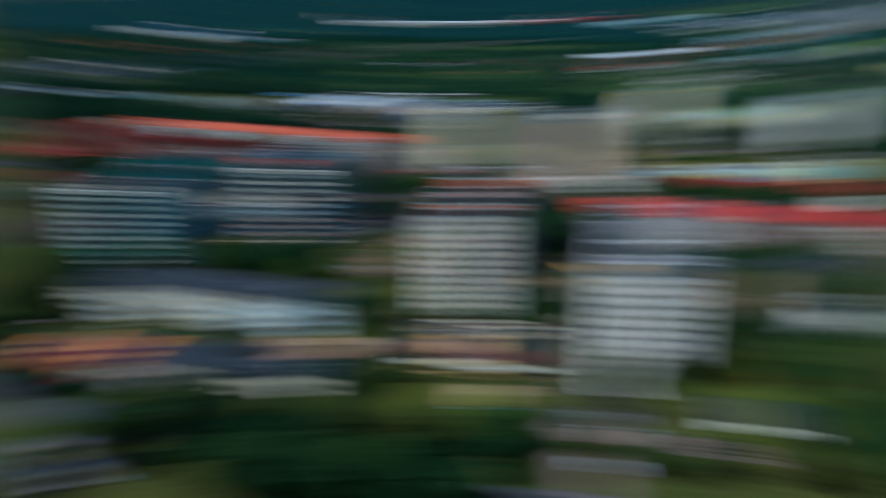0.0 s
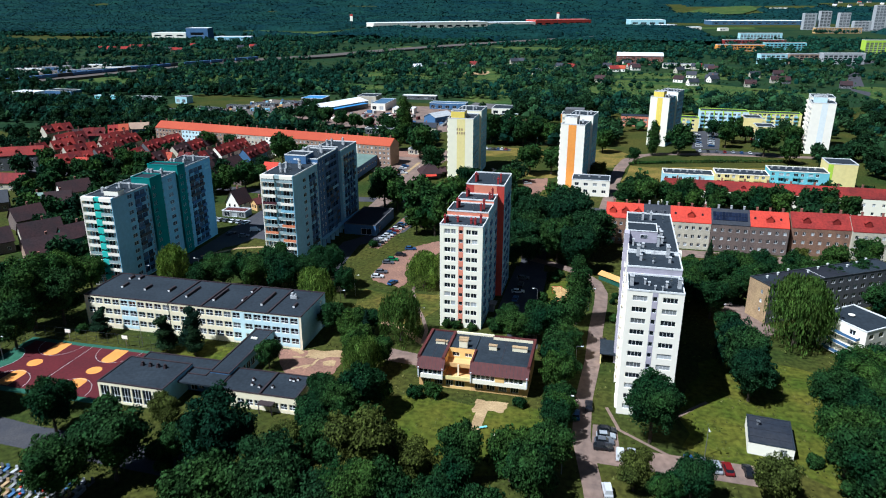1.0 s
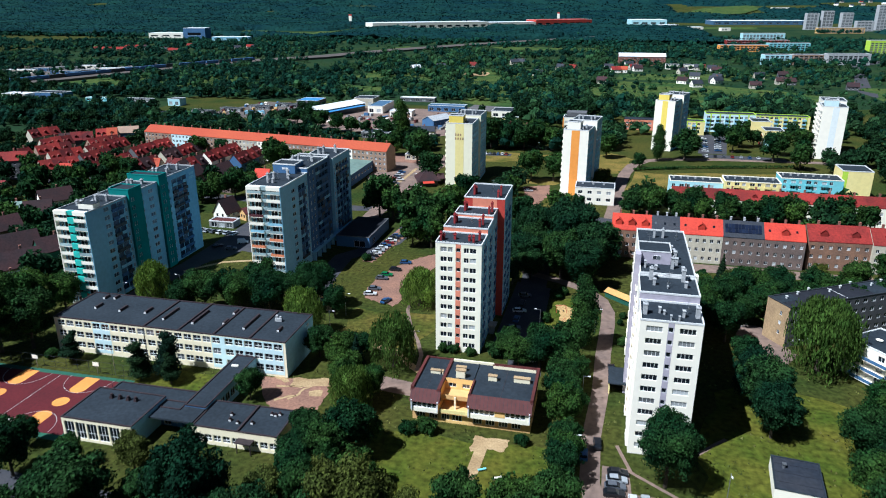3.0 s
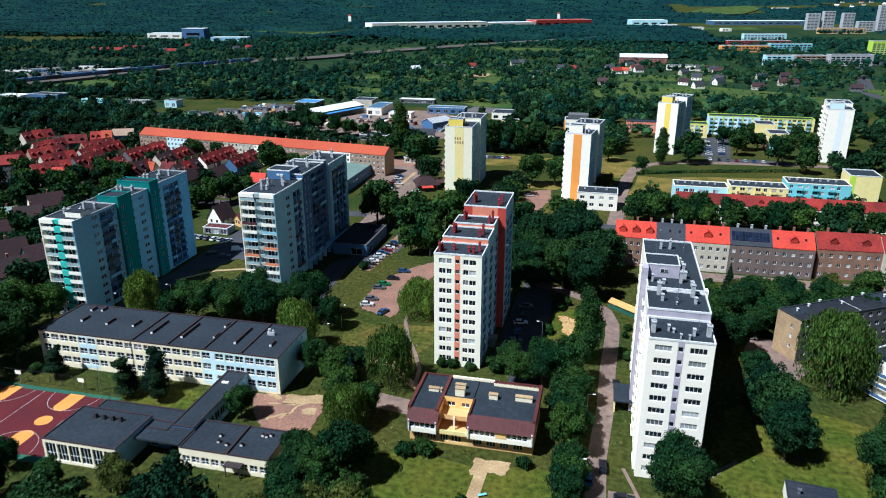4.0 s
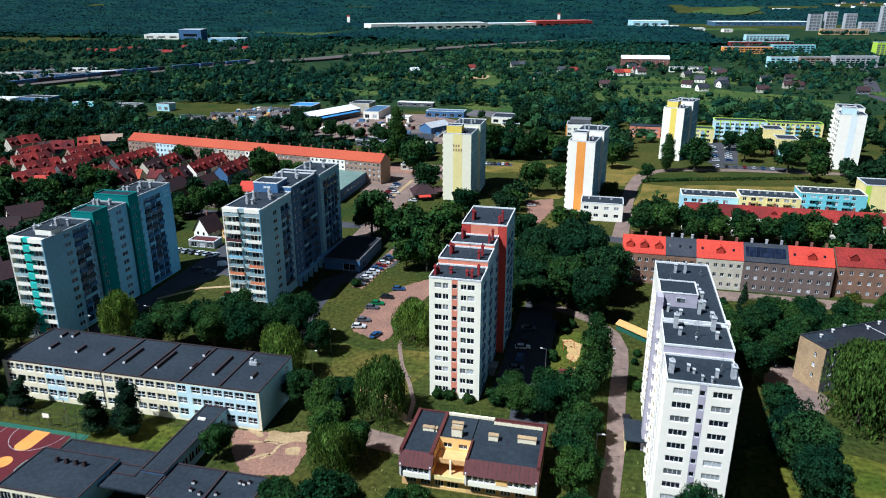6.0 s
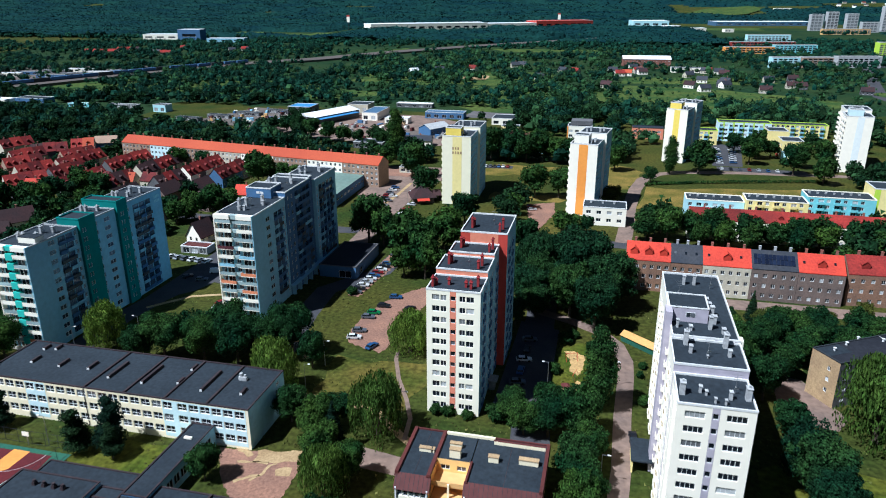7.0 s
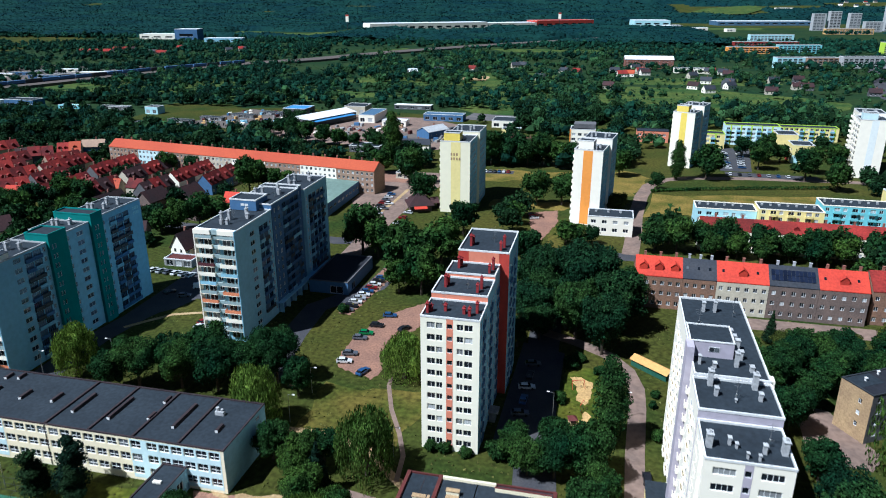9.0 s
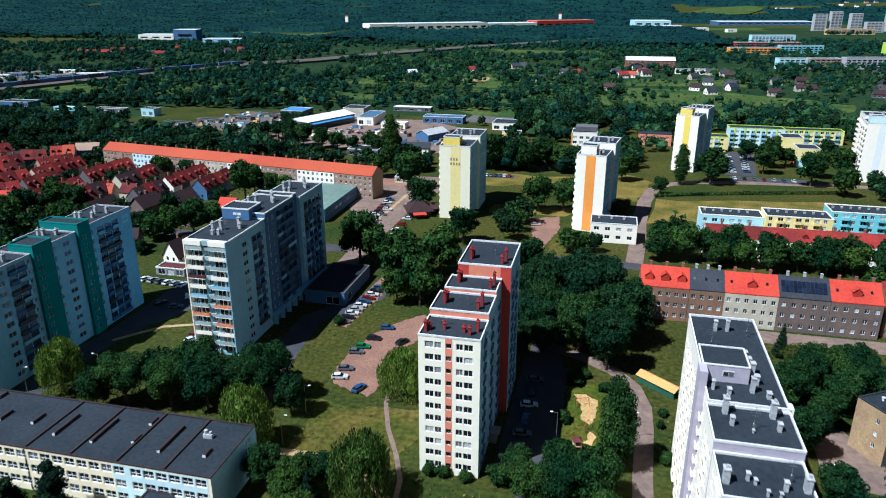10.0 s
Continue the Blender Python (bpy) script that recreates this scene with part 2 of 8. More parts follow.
# LEAF_FAR and WOODLAND have the blue of distance haze mixed into their greens.
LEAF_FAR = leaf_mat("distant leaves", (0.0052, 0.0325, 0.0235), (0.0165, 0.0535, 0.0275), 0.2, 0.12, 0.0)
LEAF_GROVE = leaf_mat("grove leaves", (0.007, 0.032, 0.0155), (0.024, 0.058, 0.0175), 0.2, 0.05, 0.0)
WOODLAND = leaf_mat("far woodland with haze blue", (0.0034, 0.0198, 0.025), (0.0088, 0.0355, 0.028), 0.1, 0.006, 0.0)
# Brighter copy of LEAF_FAR: light on the right-hand land is put into its green.
LEAF_FAR_LIT = leaf_mat("sunlit copy of the distant leaves", (0.02, 0.058, 0.021), (0.038, 0.08, 0.029), 0.25, 0.12, 0.0)


# ---- mesh helpers ----
class Geo:
    """Collects faces of one mesh."""

    def __init__(self):
        self.v, self.f = [], []

    def quad(self, *pts):
        i = len(self.v)
        self.v += [tuple(p) for p in pts]
        self.f.append(tuple(range(i, i + len(pts))))
        return self

    def box(self, x0, x1, y0, y1, z0, z1, top=0.0):
        """A box; top draws the upper face in on all sides."""
        i = len(self.v)
        t = top
        self.v += [(x0, y0, z0), (x1, y0, z0), (x1, y1, z0), (x0, y1, z0),
                   (x0 + t, y0 + t, z1), (x1 - t, y0 + t, z1), (x1 - t, y1 - t, z1), (x0 + t, y1 - t, z1)]
        self.f += [tuple(i + k for k in q) for q in ((3, 2, 1, 0), (4, 5, 6, 7), (0, 1, 5, 4), (1, 2, 6, 5), (2, 3, 7, 6), (3, 0, 4, 7))]
        return self

    def prism(self, poly, z0, z1):
        """A slab over an outline given anticlockwise."""
        i, k = len(self.v), len(poly)
        self.v += [(x, y, z0) for x, y in poly] + [(x, y, z1) for x, y in poly]
        self.f.append(tuple(range(i + k, i + 2 * k)))
        self.f += [(i + j, i + (j + 1) % k, i + k + (j + 1) % k, i + k + j) for j in range(k)]
        return self

    def tube(self, x, y, z0, z1, r0, r1=None, n=8):
        r1 = r0 if r1 is None else r1
        i = len(self.v)
        ring = [(math.cos(2 * math.pi * k / n), math.sin(2 * math.pi * k / n)) for k in range(n)]
        self.v += [(x + r0 * c, y + r0 * s, z0) for c, s in ring] + [(x + r1 * c, y + r1 * s, z1) for c, s in ring]
        self.f += [(i + k, i + (k + 1) % n, i + n + (k + 1) % n, i + n + k) for k in range(n)]
        self.f.append(tuple(range(i + n, i + 2 * n)))
        return self

    def mesh(self, name, *materials):
        me = bpy.data.meshes.new(name)
        me.from_pydata(self.v, [], self.f)
        for m in materials:
            me.materials.append(m)
        return me


def part(name, geo, material, parent, label="", m=None):
    """One mesh object under a thing or a part."""
    me = geo if isinstance(geo, bpy.types.Mesh) else geo.mesh(name, material)
    ob = new(name, me)
    ob.parent = parent
    if m is not None:
        ob.matrix_basis = m
    return tagged(ob, label)


def thing(name, x, y, z=0.0, rz=0.0, label="", category="", group="", kind=""):
    ob = new(name)
    ob.empty_display_size = 0.5
    ob.matrix_basis = pose(x, y, z, 0, 0, rz)
    return tagged(ob, label, category, group, kind)


def piece(name, geo, material, label="", category="", kind="structure"):
    """One top-level mesh."""
    return tagged(new(name, geo.mesh(name, material)), label, category, "", kind)


def ribbon(points, width):
    """The outline of a strip along a line of points, anticlockwise."""
    left, right = [], []
    pts = [Vector(p) for p in points]
    for i, p in enumerate(pts):
        d = (pts[min(i + 1, len(pts) - 1)] - pts[max(i - 1, 0)]).normalized()
        nrm = Vector((-d.y, d.x)) * width / 2
        left.append(p + nrm), right.append(p - nrm)
    return left, right


def strip(geo, points, width, z0, z1, side=0.0):
    left, right = ribbon(points, width)
    for i in range(len(points) - 1):
        geo.prism([right[i], right[i + 1], left[i + 1], left[i]], z0, z1)
    return geo


# ---- facades ----
SIDES = {"S": 0, "E": 90, "N": 180, "W": 270}
window_cache = {}


def side_pose(x0, x1, y0, y1, side, z=0.0):
    """The frame of one side of a box: x runs along the wall, y into it. Also the wall's length."""
    o = {"S": (x0, y0), "E": (x1, y0), "N": (x1, y1), "W": (x0, y1)}[side]
    return pose(*o, z, 0, 0, SIDES[side]), (x1 - x0 if side in "SN" else y1 - y0)


def facade(length, z0, z1, holes, reveal=0.22, start=0.0):
    """A wall with real openings; holes are (x, z, width, height)."""
    g = Geo()
    us = sorted({start, start + length, *[round(h[0], 3) for h in holes], *[round(h[0] + h[2], 3) for h in holes]})
    vs = sorted({z0, z1, *[round(h[1], 3) for h in holes], *[round(h[1] + h[3], 3) for h in holes]})
    ui, vi = {u: i for i, u in enumerate(us)}, {v: i for i, v in enumerate(vs)}
    taken = set()
    for x, z, w, h in holes:
        a, b, c, d = round(x, 3), round(x + w, 3), round(z, 3), round(z + h, 3)
        taken |= {(i, j) for i in range(ui[a], ui[b]) for j in range(vi[c], vi[d])}
        r = reveal
        g.quad((a, 0, c), (b, 0, c), (b, r, c), (a, r, c)).quad((a, r, d), (b, r, d), (b, 0, d), (a, 0, d))
        g.quad((a, 0, c), (a, r, c), (a, r, d), (a, 0, d)).quad((b, r, c), (b, 0, c), (b, 0, d), (b, r, d))
    for j in range(len(vs) - 1):
        i = 0
        while i < len(us) - 1:
            if (i, j) in taken:
                i += 1
                continue
            k = i
            while k < len(us) - 1 and (k, j) not in taken:
                k += 1
            g.quad((us[i], 0, vs[j]), (us[k], 0, vs[j]), (us[k], 0, vs[j + 1]), (us[i], 0, vs[j + 1]))
            i = k
    return g


def window_meshes(w, h, sashes, frame_mat, glass, bar, split, tiers=1):
    """A frame in one piece with its glazing bars, and the panes: in the same mesh, or, split, as one mesh of their own."""
    key = (round(w, 2), round(h, 2), sashes, frame_mat.name, glass.name, bar, split, tiers)
    if key not in window_cache:
        t, g, panes = bar, Geo(), []
        us = [0.0]
        for k in range(sashes):
            us += [(w - t) * k / sashes + t, (w - t) * (k + 1) / sashes]
        us.append(w)
        vs = [0.0, t, h - t, h] if tiers == 1 else [0.0, t, h * 0.38, h * 0.38 + t, h - t, h]
        n = len(us)
        g.v = [(u, 0.1, v) for v in vs for u in us]
        for j in range(len(vs) - 1):
            for i in range(n - 1):
                if j % 2 == 1 and i % 2 == 1:
                    q = len(g.v)
                    g.v += [(us[i], 0.17, vs[j]), (us[i + 1], 0.17, vs[j]), (us[i + 1], 0.17, vs[j + 1]), (us[i], 0.17, vs[j + 1])]
                    c = [j * n + i, j * n + i + 1, (j + 1) * n + i + 1, (j + 1) * n + i]
                    g.f += [(c[m], c[(m + 1) % 4], q + (m + 1) % 4, q + m) for m in range(4)]
                    panes.append(len(g.f))
                    g.f.append((q, q + 1, q + 2, q + 3))
                else:
                    g.f.append((j * n + i, j * n + i + 1, (j + 1) * n + i + 1, (j + 1) * n + i))
        if split:
            g.f = [f for k, f in enumerate(g.f) if k not in panes]
            window_cache[key] = (g.mesh("window", frame_mat), Geo().box(t * 0.5, w - t * 0.5, 0.172, 0.2, t * 0.5, h - t * 0.5).mesh("pane", glass))
        else:
            me = g.mesh("window", frame_mat, glass)
            for k in panes:
                me.polygons[k].material_index = 1
            window_cache[key] = (me, None)
    return window_cache[key]


def windows(root, base, holes, sashes=2, frame_mat=FRAME, glass=GLASS, bar=0.09, split=False, tiers=1, joined=False):
    if joined and holes:
        g, panes = Geo(), []
        for x, z, w, h in holes:
            g.box(x - 0.1, x + w + 0.1, -0.06, 0.05, z - 0.25, z - 0.02)
            panes.append(len(g.f))
            g.quad((x, 0.16, z), (x + w, 0.16, z), (x + w, 0.16, z + h), (x, 0.16, z + h))
        me = g.mesh("glazing", frame_mat, GLASS_DARK)
        for k in panes:
            me.polygons[k].material_index = 1
        tagged(part("glazing", me, None, root, "", base), "rows of dark far-off windows with pale sills", "", "", "stuff")
        return
    for x, z, w, h in holes:
        a, b = window_meshes(w, h, sashes if w > 0.85 else 1, frame_mat, glass, bar, split, tiers)
        ob = part("window", a, None, root, "", base @ pose(x, 0, z))
        if split:
            part("pane", b, None, ob)


balcony_cache = {}


def balcony_mesh(w, d, h, material, edge=None):
    key = (round(w, 2), d, h, material.name, edge and edge.name)
    if key not in balcony_cache:
        g = Geo().box(0, w, -d, 0, -0.16, 0)
        g.box(0, w, -d, -d + 0.06, 0.08, h).box(0, 0.06, -d + 0.06, 0, 0.08, h).box(w - 0.06, w, -d + 0.06, 0, 0.08, h)
        g.box(-0.03, w + 0.03, -d - 0.03, -d + 0.09, h, h + 0.05)
        balcony_cache[key] = g.mesh("balcony", material, edge or material)
        for k in range(6):
            balcony_cache[key].polygons[k].material_index = 1
    return balcony_cache[key]


def deck(root, x0, x1, y0, y1, z, felt=FELT, coping=COPING, rim=0.4, wide=0.2):
    """A flat roof with its raised edge."""
    roof = part("roof", Geo().box(x0 + 0.02, x1 - 0.02, y0 + 0.02, y1 - 0.02, z - 0.3, z), felt, root)
    g = Geo()
    g.box(x0 - 0.06, x1 + 0.06, y0 - 0.06, y0 + wide, z + 0.004, z + rim).box(x0 - 0.06, x1 + 0.06, y1 - wide, y1 + 0.06, z + 0.004, z + rim)
    g.box(x0 - 0.06, x0 + wide, y0 + wide, y1 - wide, z + 0.004, z + rim).box(x1 - wide, x1 + 0.06, y0 + wide, y1 - wide, z + 0.004, z + rim)
    part("coping", g, coping, roof)
    return roof


def stack(root, x, y, z, w=0.7, d=0.7, h=1.6, material=STACK, pipes=0):
    """A vent stack with a cap and, if asked, a pipe on it."""
    g = Geo()
    rings = [(w / 2, d / 2, z), (w / 2, d / 2, z + h), (w / 2 + 0.1, d / 2 + 0.1, z + h), (w / 2 + 0.1, d / 2 + 0.1, z + h + 0.14)]
    if pipes:
        rings += [(0.17, 0.17, z + h + 0.14), (0.15, 0.15, z + h + 0.6)]
    for a, b, t in rings:
        g.v += [(x - a, y - b, t), (x + a, y - b, t), (x + a, y + b, t), (x - a, y + b, t)]
    for k in range(len(rings) - 1):
        g.f += [(4 * k + q, 4 * k + (q + 1) % 4, 4 * k + 4 + (q + 1) % 4, 4 * k + 4 + q) for q in range(4)]
    k = 4 * len(rings) - 4
    g.f.append((k, k + 1, k + 2, k + 3))
    return part("roof_chimney", g, material, root)


def rows_of(cols, floors, base, step, sill, h):
    """Openings for every storey at the given (x, width) columns."""
    return [(x, base + k * step + sill, w, h) for k in floors for x, w in cols]


# ---- ground ----
def far_rise(x, y):
    d = math.hypot(x, y)
    return 85 * min(1.0, max(0.0, (d - 2900) / 2000)) ** 1.4 - 0.001


ticks = sorted({s * v for s in (-1, 1) for v in (0, 120, 260, 450, 700, 1000, 1400, 1900, 2400, 2900, 3300, 3700, 4100, 4500, 4900, 5300, 6500)})
g = Geo()
for x in ticks:
    for y in ticks:
        g.v.append((x, y, far_rise(x, y)))
k = len(ticks)
g.f = [(i * k + j, (i + 1) * k + j, (i + 1) * k + j + 1, i * k + j + 1) for i in range(k - 1) for j in range(k - 1)]
piece("ground", g, GRASS, "patchy green and dry yellow grass on level land", "ground")


def ragged(poly, reach, seed):
    """An outline with its edges frayed by a slow noise, as worn grass has them."""
    out = []
    for (ax, ay), (bx, by) in zip(poly, poly[1:] + poly[:1]):
        n = max(1, int(math.hypot(bx - ax, by - ay) / (reach * 1.6)))
        for k in range(n):
            x, y = ax + (bx - ax) * k / n, ay + (by - ay) * k / n
            v = noise.noise_vector(Vector((x / (reach * 2.2), y / (reach * 2.2), seed)))
            out.append((x + v.x * reach * 1.4, y + v.y * reach * 1.4))
    return out


PAVED = []


def paved(x, y):
    """Whether a place lies on a road, path or yard."""
    for outline, line, half in PAVED:
        if outline:
            odd = False
            for (ax, ay), (bx, by) in zip(outline, outline[1:] + outline[:1]):
                if (ay > y) != (by > y) and x < ax + (bx - ax) * (y - ay) / (by - ay):
                    odd = not odd
            if odd:
                return True
        else:
            for (ax, ay), (bx, by) in zip(line, line[1:]):
                t = max(0.0, min(1.0, ((x - ax) * (bx - ax) + (y - ay) * (by - ay)) / ((bx - ax) ** 2 + (by - ay) ** 2)))
                if math.hypot(x - ax - t * (bx - ax), y - ay - t * (by - ay)) < half:
                    return True
    return False


def lay(name, material, label, category, points=None, width=6.0, z=0.03, poly=None):
    g = Geo()
    if points:
        strip(g, points, width, -0.2, z)
    if poly:
        if material in (PINK, GRAVEL):
            poly = ragged(poly, 0.35 if name == "forecourt" else 0.7, 3)
        if material in (DRY, SUMMER, LAWN, SAND, PITSAND, MEADOW, SCRUB):
            size = max(p[0] for p in poly) - min(p[0] for p in poly)
            poly = ragged(poly, min(14.0, max(0.7, size / 11)), len(label))
    if material not in (GRASS, DRY, SUMMER, LAWN, MEADOW, SCRUB):
        PAVED.append((poly, points, width / 2 + 0.3))
    if poly:
        g.prism(poly, -0.2, z)
    return piece(name, g, material, label, category)


lay("road", ASPHALT, "grey asphalt street lined with tall trees", "road", [(-420, 118), (-220, 96), (-122, 84), (-48, 81), (-15, 80), (20, 82), (80, 92), (260, 120)], 8)
lay("road", DUSTY, "worn dusty estate road beside the white tower block", "road", [(8.5, 84), (6.8, 95), (3.6, 112), (3.4, 128), (4.9, 148), (5.2, 168), (6.2, 188), (6.2, 197), (4, 206), (-1, 213.4), (-9.8, 219.3), (-20, 224)], 4.2, 0.04)
lay("road", ASPHALT, "asphalt avenue behind a belt of trees", "road", [(-420, 310), (-200, 292), (-110, 288), (-60, 296), (10, 295), (60, 290), (140, 288), (420, 300)], 8, 0.035)
lay("road", DUSTY, "asphalt side street towards the depot yards", "road", [(-99, 262), (-100, 300), (-99, 340), (-93, 385), (-84, 440), (-80, 520)], 8, 0.04)
lay("road", DUSTY, "curving access road with pale kerbs", "road", [(6, 298), (8, 325), (9, 350), (12.5, 385), (17, 408), (25, 422), (38, 430), (70, 436), (125, 440), (190, 430)], 6.5, 0.045)
lay("road", ASPHALT, "shaded estate road beside the orange tower block", "road", [(-15, 152), (-17, 175), (-19, 205), (-20, 240), (-20, 292)], 9, 0.038)
lay("road", ASPHALT, "shaded asphalt lane beside the grey tower block", "road", [(-88, 176), (-92, 205), (-93, 225), (-80, 245), (-76, 290)], 8, 0.038)
lay("road", ASPHALT, "shaded asphalt lane beside the teal tower block", "road", [(-146, 160), (-147, 190), (-145, 206), (-140, 226), (-128, 255), (-130, 290)], 8, 0.038)
lay("road", ASPHALT, "pale highway crossing the far meadows", "road", [(340, 380), (268, 620), (255, 800), (330, 1100), (600, 1500)], 14, 0.05)
for pts, wd, zz in (([(-78, 160), (-64, 160.5), (-52, 157), (-45, 150), (-40, 146)], 2.2, 0.05), ([(-56.5, 188), (-55.7, 183.7), (-51.9, 173.6), (-47.2, 164.5), (-44, 156.6), (-43, 148)], 1.1, 0.055),
                    ([(-23, 100), (-20.5, 110), (-20, 121)], 2.6, 0.05), ([(-144, 198), (-140.2, 203.1), (-134.7, 209.6), (-125.8, 213.2), (-117.5, 213)], 1.5, 0.05),
                    ([(9, 126), (12, 117), (24, 108.6), (34, 110)], 0.8, 0.05), ([(24, 124), (30, 131), (33, 134)], 0.9, 0.05),
                    ([(-106, 186), (-84, 188), (-80, 178)], 1.8, 0.05)):
    lay("path", DUSTY if wd < 1.3 else SAND, "trodden sandy footpath across the grass", "path", pts, wd, zz)
lay("parking", ASPHALT, "wide shaded asphalt yard between two tower blocks", "parking lot", poly=[(-149, 186), (-144, 196), (-143, 206), (-136.5, 214), (-134, 222.5), (-129.5, 221.5), (-119, 228), (-117, 262), (-150, 270)], z=0.028)
lay("parking", ASPHALT, "wide shaded asphalt beside the orange tower block", "parking lot", poly=[(-26, 164), (-13, 163), (-13, 212), (-25, 216)], z=0.03)
lay("path", DUSTY, "dusty paved path behind the school", "path", poly=[(-146, 156.5), (-84, 156), (-84, 164), (-112, 167), (-146, 165)], z=0.04)
lay("parking", PINK, "pinkish paved car park between the towers", "parking lot", poly=[(-59.8, 236), (-66, 229), (-70, 221), (-74, 209), (-74, 193.5), (-71.5, 190), (-66, 187.4), (-61, 186), (-59.8, 191.6), (-63.4, 200), (-63, 209), (-58, 216), (-56, 221), (-56, 234)], z=0.06)
lay("parking", PINK, "pinkish paved strip along a row of parked cars", "parking lot", poly=[(-84.4, 222), (-80.4, 222), (-76.6, 254), (-78, 264), (-82.4, 262)], z=0.045)
lay("parking", DUSTY, "asphalt car park beside the white tower block", "parking lot", poly=[(6, 103.5), (24, 103), (24, 110), (12, 110), (11.5, 118), (6, 118)], z=0.055)
lay("parking", DUSTY, "asphalt parking bays by the lawn", "parking lot", poly=[(24, 103.5), (40, 103), (40, 110), (24, 110)], z=0.05)
lay("parking", DUSTY, "dusty paved yard in front of the grey block", "parking lot", poly=[(42, 176), (54, 174), (58, 180), (55, 186), (51, 197), (46, 198), (43, 190)], z=0.05)
lay("parking", ASPHALT, "asphalt car park among trees", "parking lot", poly=[(58, 452), (75, 452), (84, 518), (65, 520)], z=0.06)
lay("parking", ASPHALT, "asphalt parking bays beside the meadow", "parking lot", poly=[(60, 440), (108, 438), (108, 448), (60, 450)], z=0.06)
lay("parking", PINK, "paved forecourt between trees", "parking lot", poly=[(-39, 345), (-26, 351), (-24.5, 334), (-27, 318), (-31, 300), (-35, 300), (-35, 322)], z=0.05)
lay("lawn", SUMMER, "small lawn worn yellow by a tower block", "lawn", poly=[(-26.5, 331), (-19.8, 331), (-16, 318), (-13, 300), (-26.5, 297)], z=0.03)
lay("parking", ASPHALT, "asphalt car park behind the pale tower", "parking lot", poly=[(-76, 415), (-56, 417), (-56, 424), (-76, 422)], z=0.05)
lay("parking", DUSTY, "worn brownish asphalt beside the green-roofed hall", "parking lot", poly=[(-125.5, 346), (-111, 316), (-96, 316), (-94, 410), (-134, 408), (-134, 384), (-125.5, 383)], z=0.03)
lay("parking", PINK, "pinkish paved turning place at the end of the hall", "parking lot", poly=[(-133, 385), (-98, 385), (-96, 398), (-133, 405)], z=0.05)
lay("median", SAND, "bare sandy strip between parked cars", "path", [(-106.5, 322), (-104.5, 345), (-104, 372)], 1.8, 0.055)
lay("yard", WORN, "worn grey lot with stored goods", "yard", poly=[(-122, 590), (-84, 588), (-82, 622), (-118, 626)], z=0.05)
lay("meadow", DRY, "yellowed mown grass behind the pale tower", "meadow", poly=[(-80, 398), (-24, 406), (-22, 428), (-82, 424)], z=0.012)
lay("yard", DUSTY, "pale concrete depot yard", "yard", poly=[(-222, 480), (-118, 466), (-104, 480), (-112, 560), (-150, 590), (-250, 590), (-275, 530)], z=0.05)
lay("yard", GRAVEL, "gravel storage yard beside the depot", "yard", poly=[(-330, 520), (-258, 505), (-246, 585), (-310, 600)], z=0.06)
lay("yard", GRAVEL, "brown gravel yard of the depot", "yard", poly=[(-166, 488), (-122, 482), (-118, 520), (-164, 524)], z=0.07)
lay("forecourt", PINK, "dusty paved schoolyard with sandy patches", "yard", poly=[(-82.3, 135.8), (-77.2, 127), (-71.7, 121), (-61.7, 123.2), (-61.6, 131.5), (-64.3, 138.6), (-69.5, 136.9), (-75, 136.3)], z=0.05)
for x, y, w, d, rz in ((-68, 135.6, 9.5, 4.2, 12), (-76.5, 136.2, 6.5, 1.6, -35), (-71.5, 127.5, 5.5, 0.8, 40), (-64.5, 131, 3, 3, 20), (-72.6, 132.8, 6.5, 0.7, 8), (-69, 130, 0.6, 7, -20)):
    c, d2 = math.cos(math.radians(rz)), math.sin(math.radians(rz))
    lay("sand_patch", SAND, "bare sandy patch among the paving", "yard", poly=[(x + c * u * w / 2 - d2 * v * d / 2, y + d2 * u * w / 2 + c * v * d / 2) for u, v in ((-1, -1), (1, -1), (1, 1), (-1, 1))], z=0.065)
lay("forecourt", SAND, "sandy apron by the kindergarten door", "yard", poly=[(-22.5, 116.5), (-18.5, 118.5), (-15, 117.5), (-14.5, 122.5), (-22.5, 122.5)], z=0.045)
lay("terrace", DUSTY, "asphalt drive beside the kindergarten", "yard", poly=[(-56, 137), (-38.5, 135), (-38.5, 141), (-55, 144)], z=0.045)
lay("lawn", LAWN, "mown green lawn of the kindergarten garden", "lawn", poly=[(-45, 90), (-4, 98), (-2, 121), (-38, 122.5), (-46, 118)], z=0.02)
lay("lawn", LAWN, "small green courtyard lawn", "lawn", poly=[(-112, 119), (-90, 119), (-90, 134), (-112, 134)], z=0.02)
lay("lawn", LAWN, "green lawn in front of the white block", "lawn", poly=[(26, 112), (62, 104), (70, 150), (40, 166), (27, 140)], z=0.015)
lay("meadow", SUMMER, "summer-worn grass between the blocks", "meadow", poly=[(-72, 156), (-46, 160), (-46, 182), (-72, 182)], z=0.012)
lay("meadow", DRY, "dry yellowed strip of grass", "meadow", poly=[(-60, 352), (-22, 352), (-22, 366), (-60, 364)], z=0.012)
lay("meadow", DRY, "dry yellowed field behind the coloured blocks", "meadow", poly=[(12, 350), (34, 352), (120, 366), (120, 404), (18, 392)], z=0.012)
lay("meadow", DRY, "dry grass around the curving road", "meadow", poly=[(-16, 380), (10, 385), (18, 425), (6, 440), (-14, 425)], z=0.012)
lay("meadow", LAWN, "worn green playground ground", "meadow", poly=[(-13, 166), (-3, 166), (-1, 205), (-12, 205)], z=0.012)
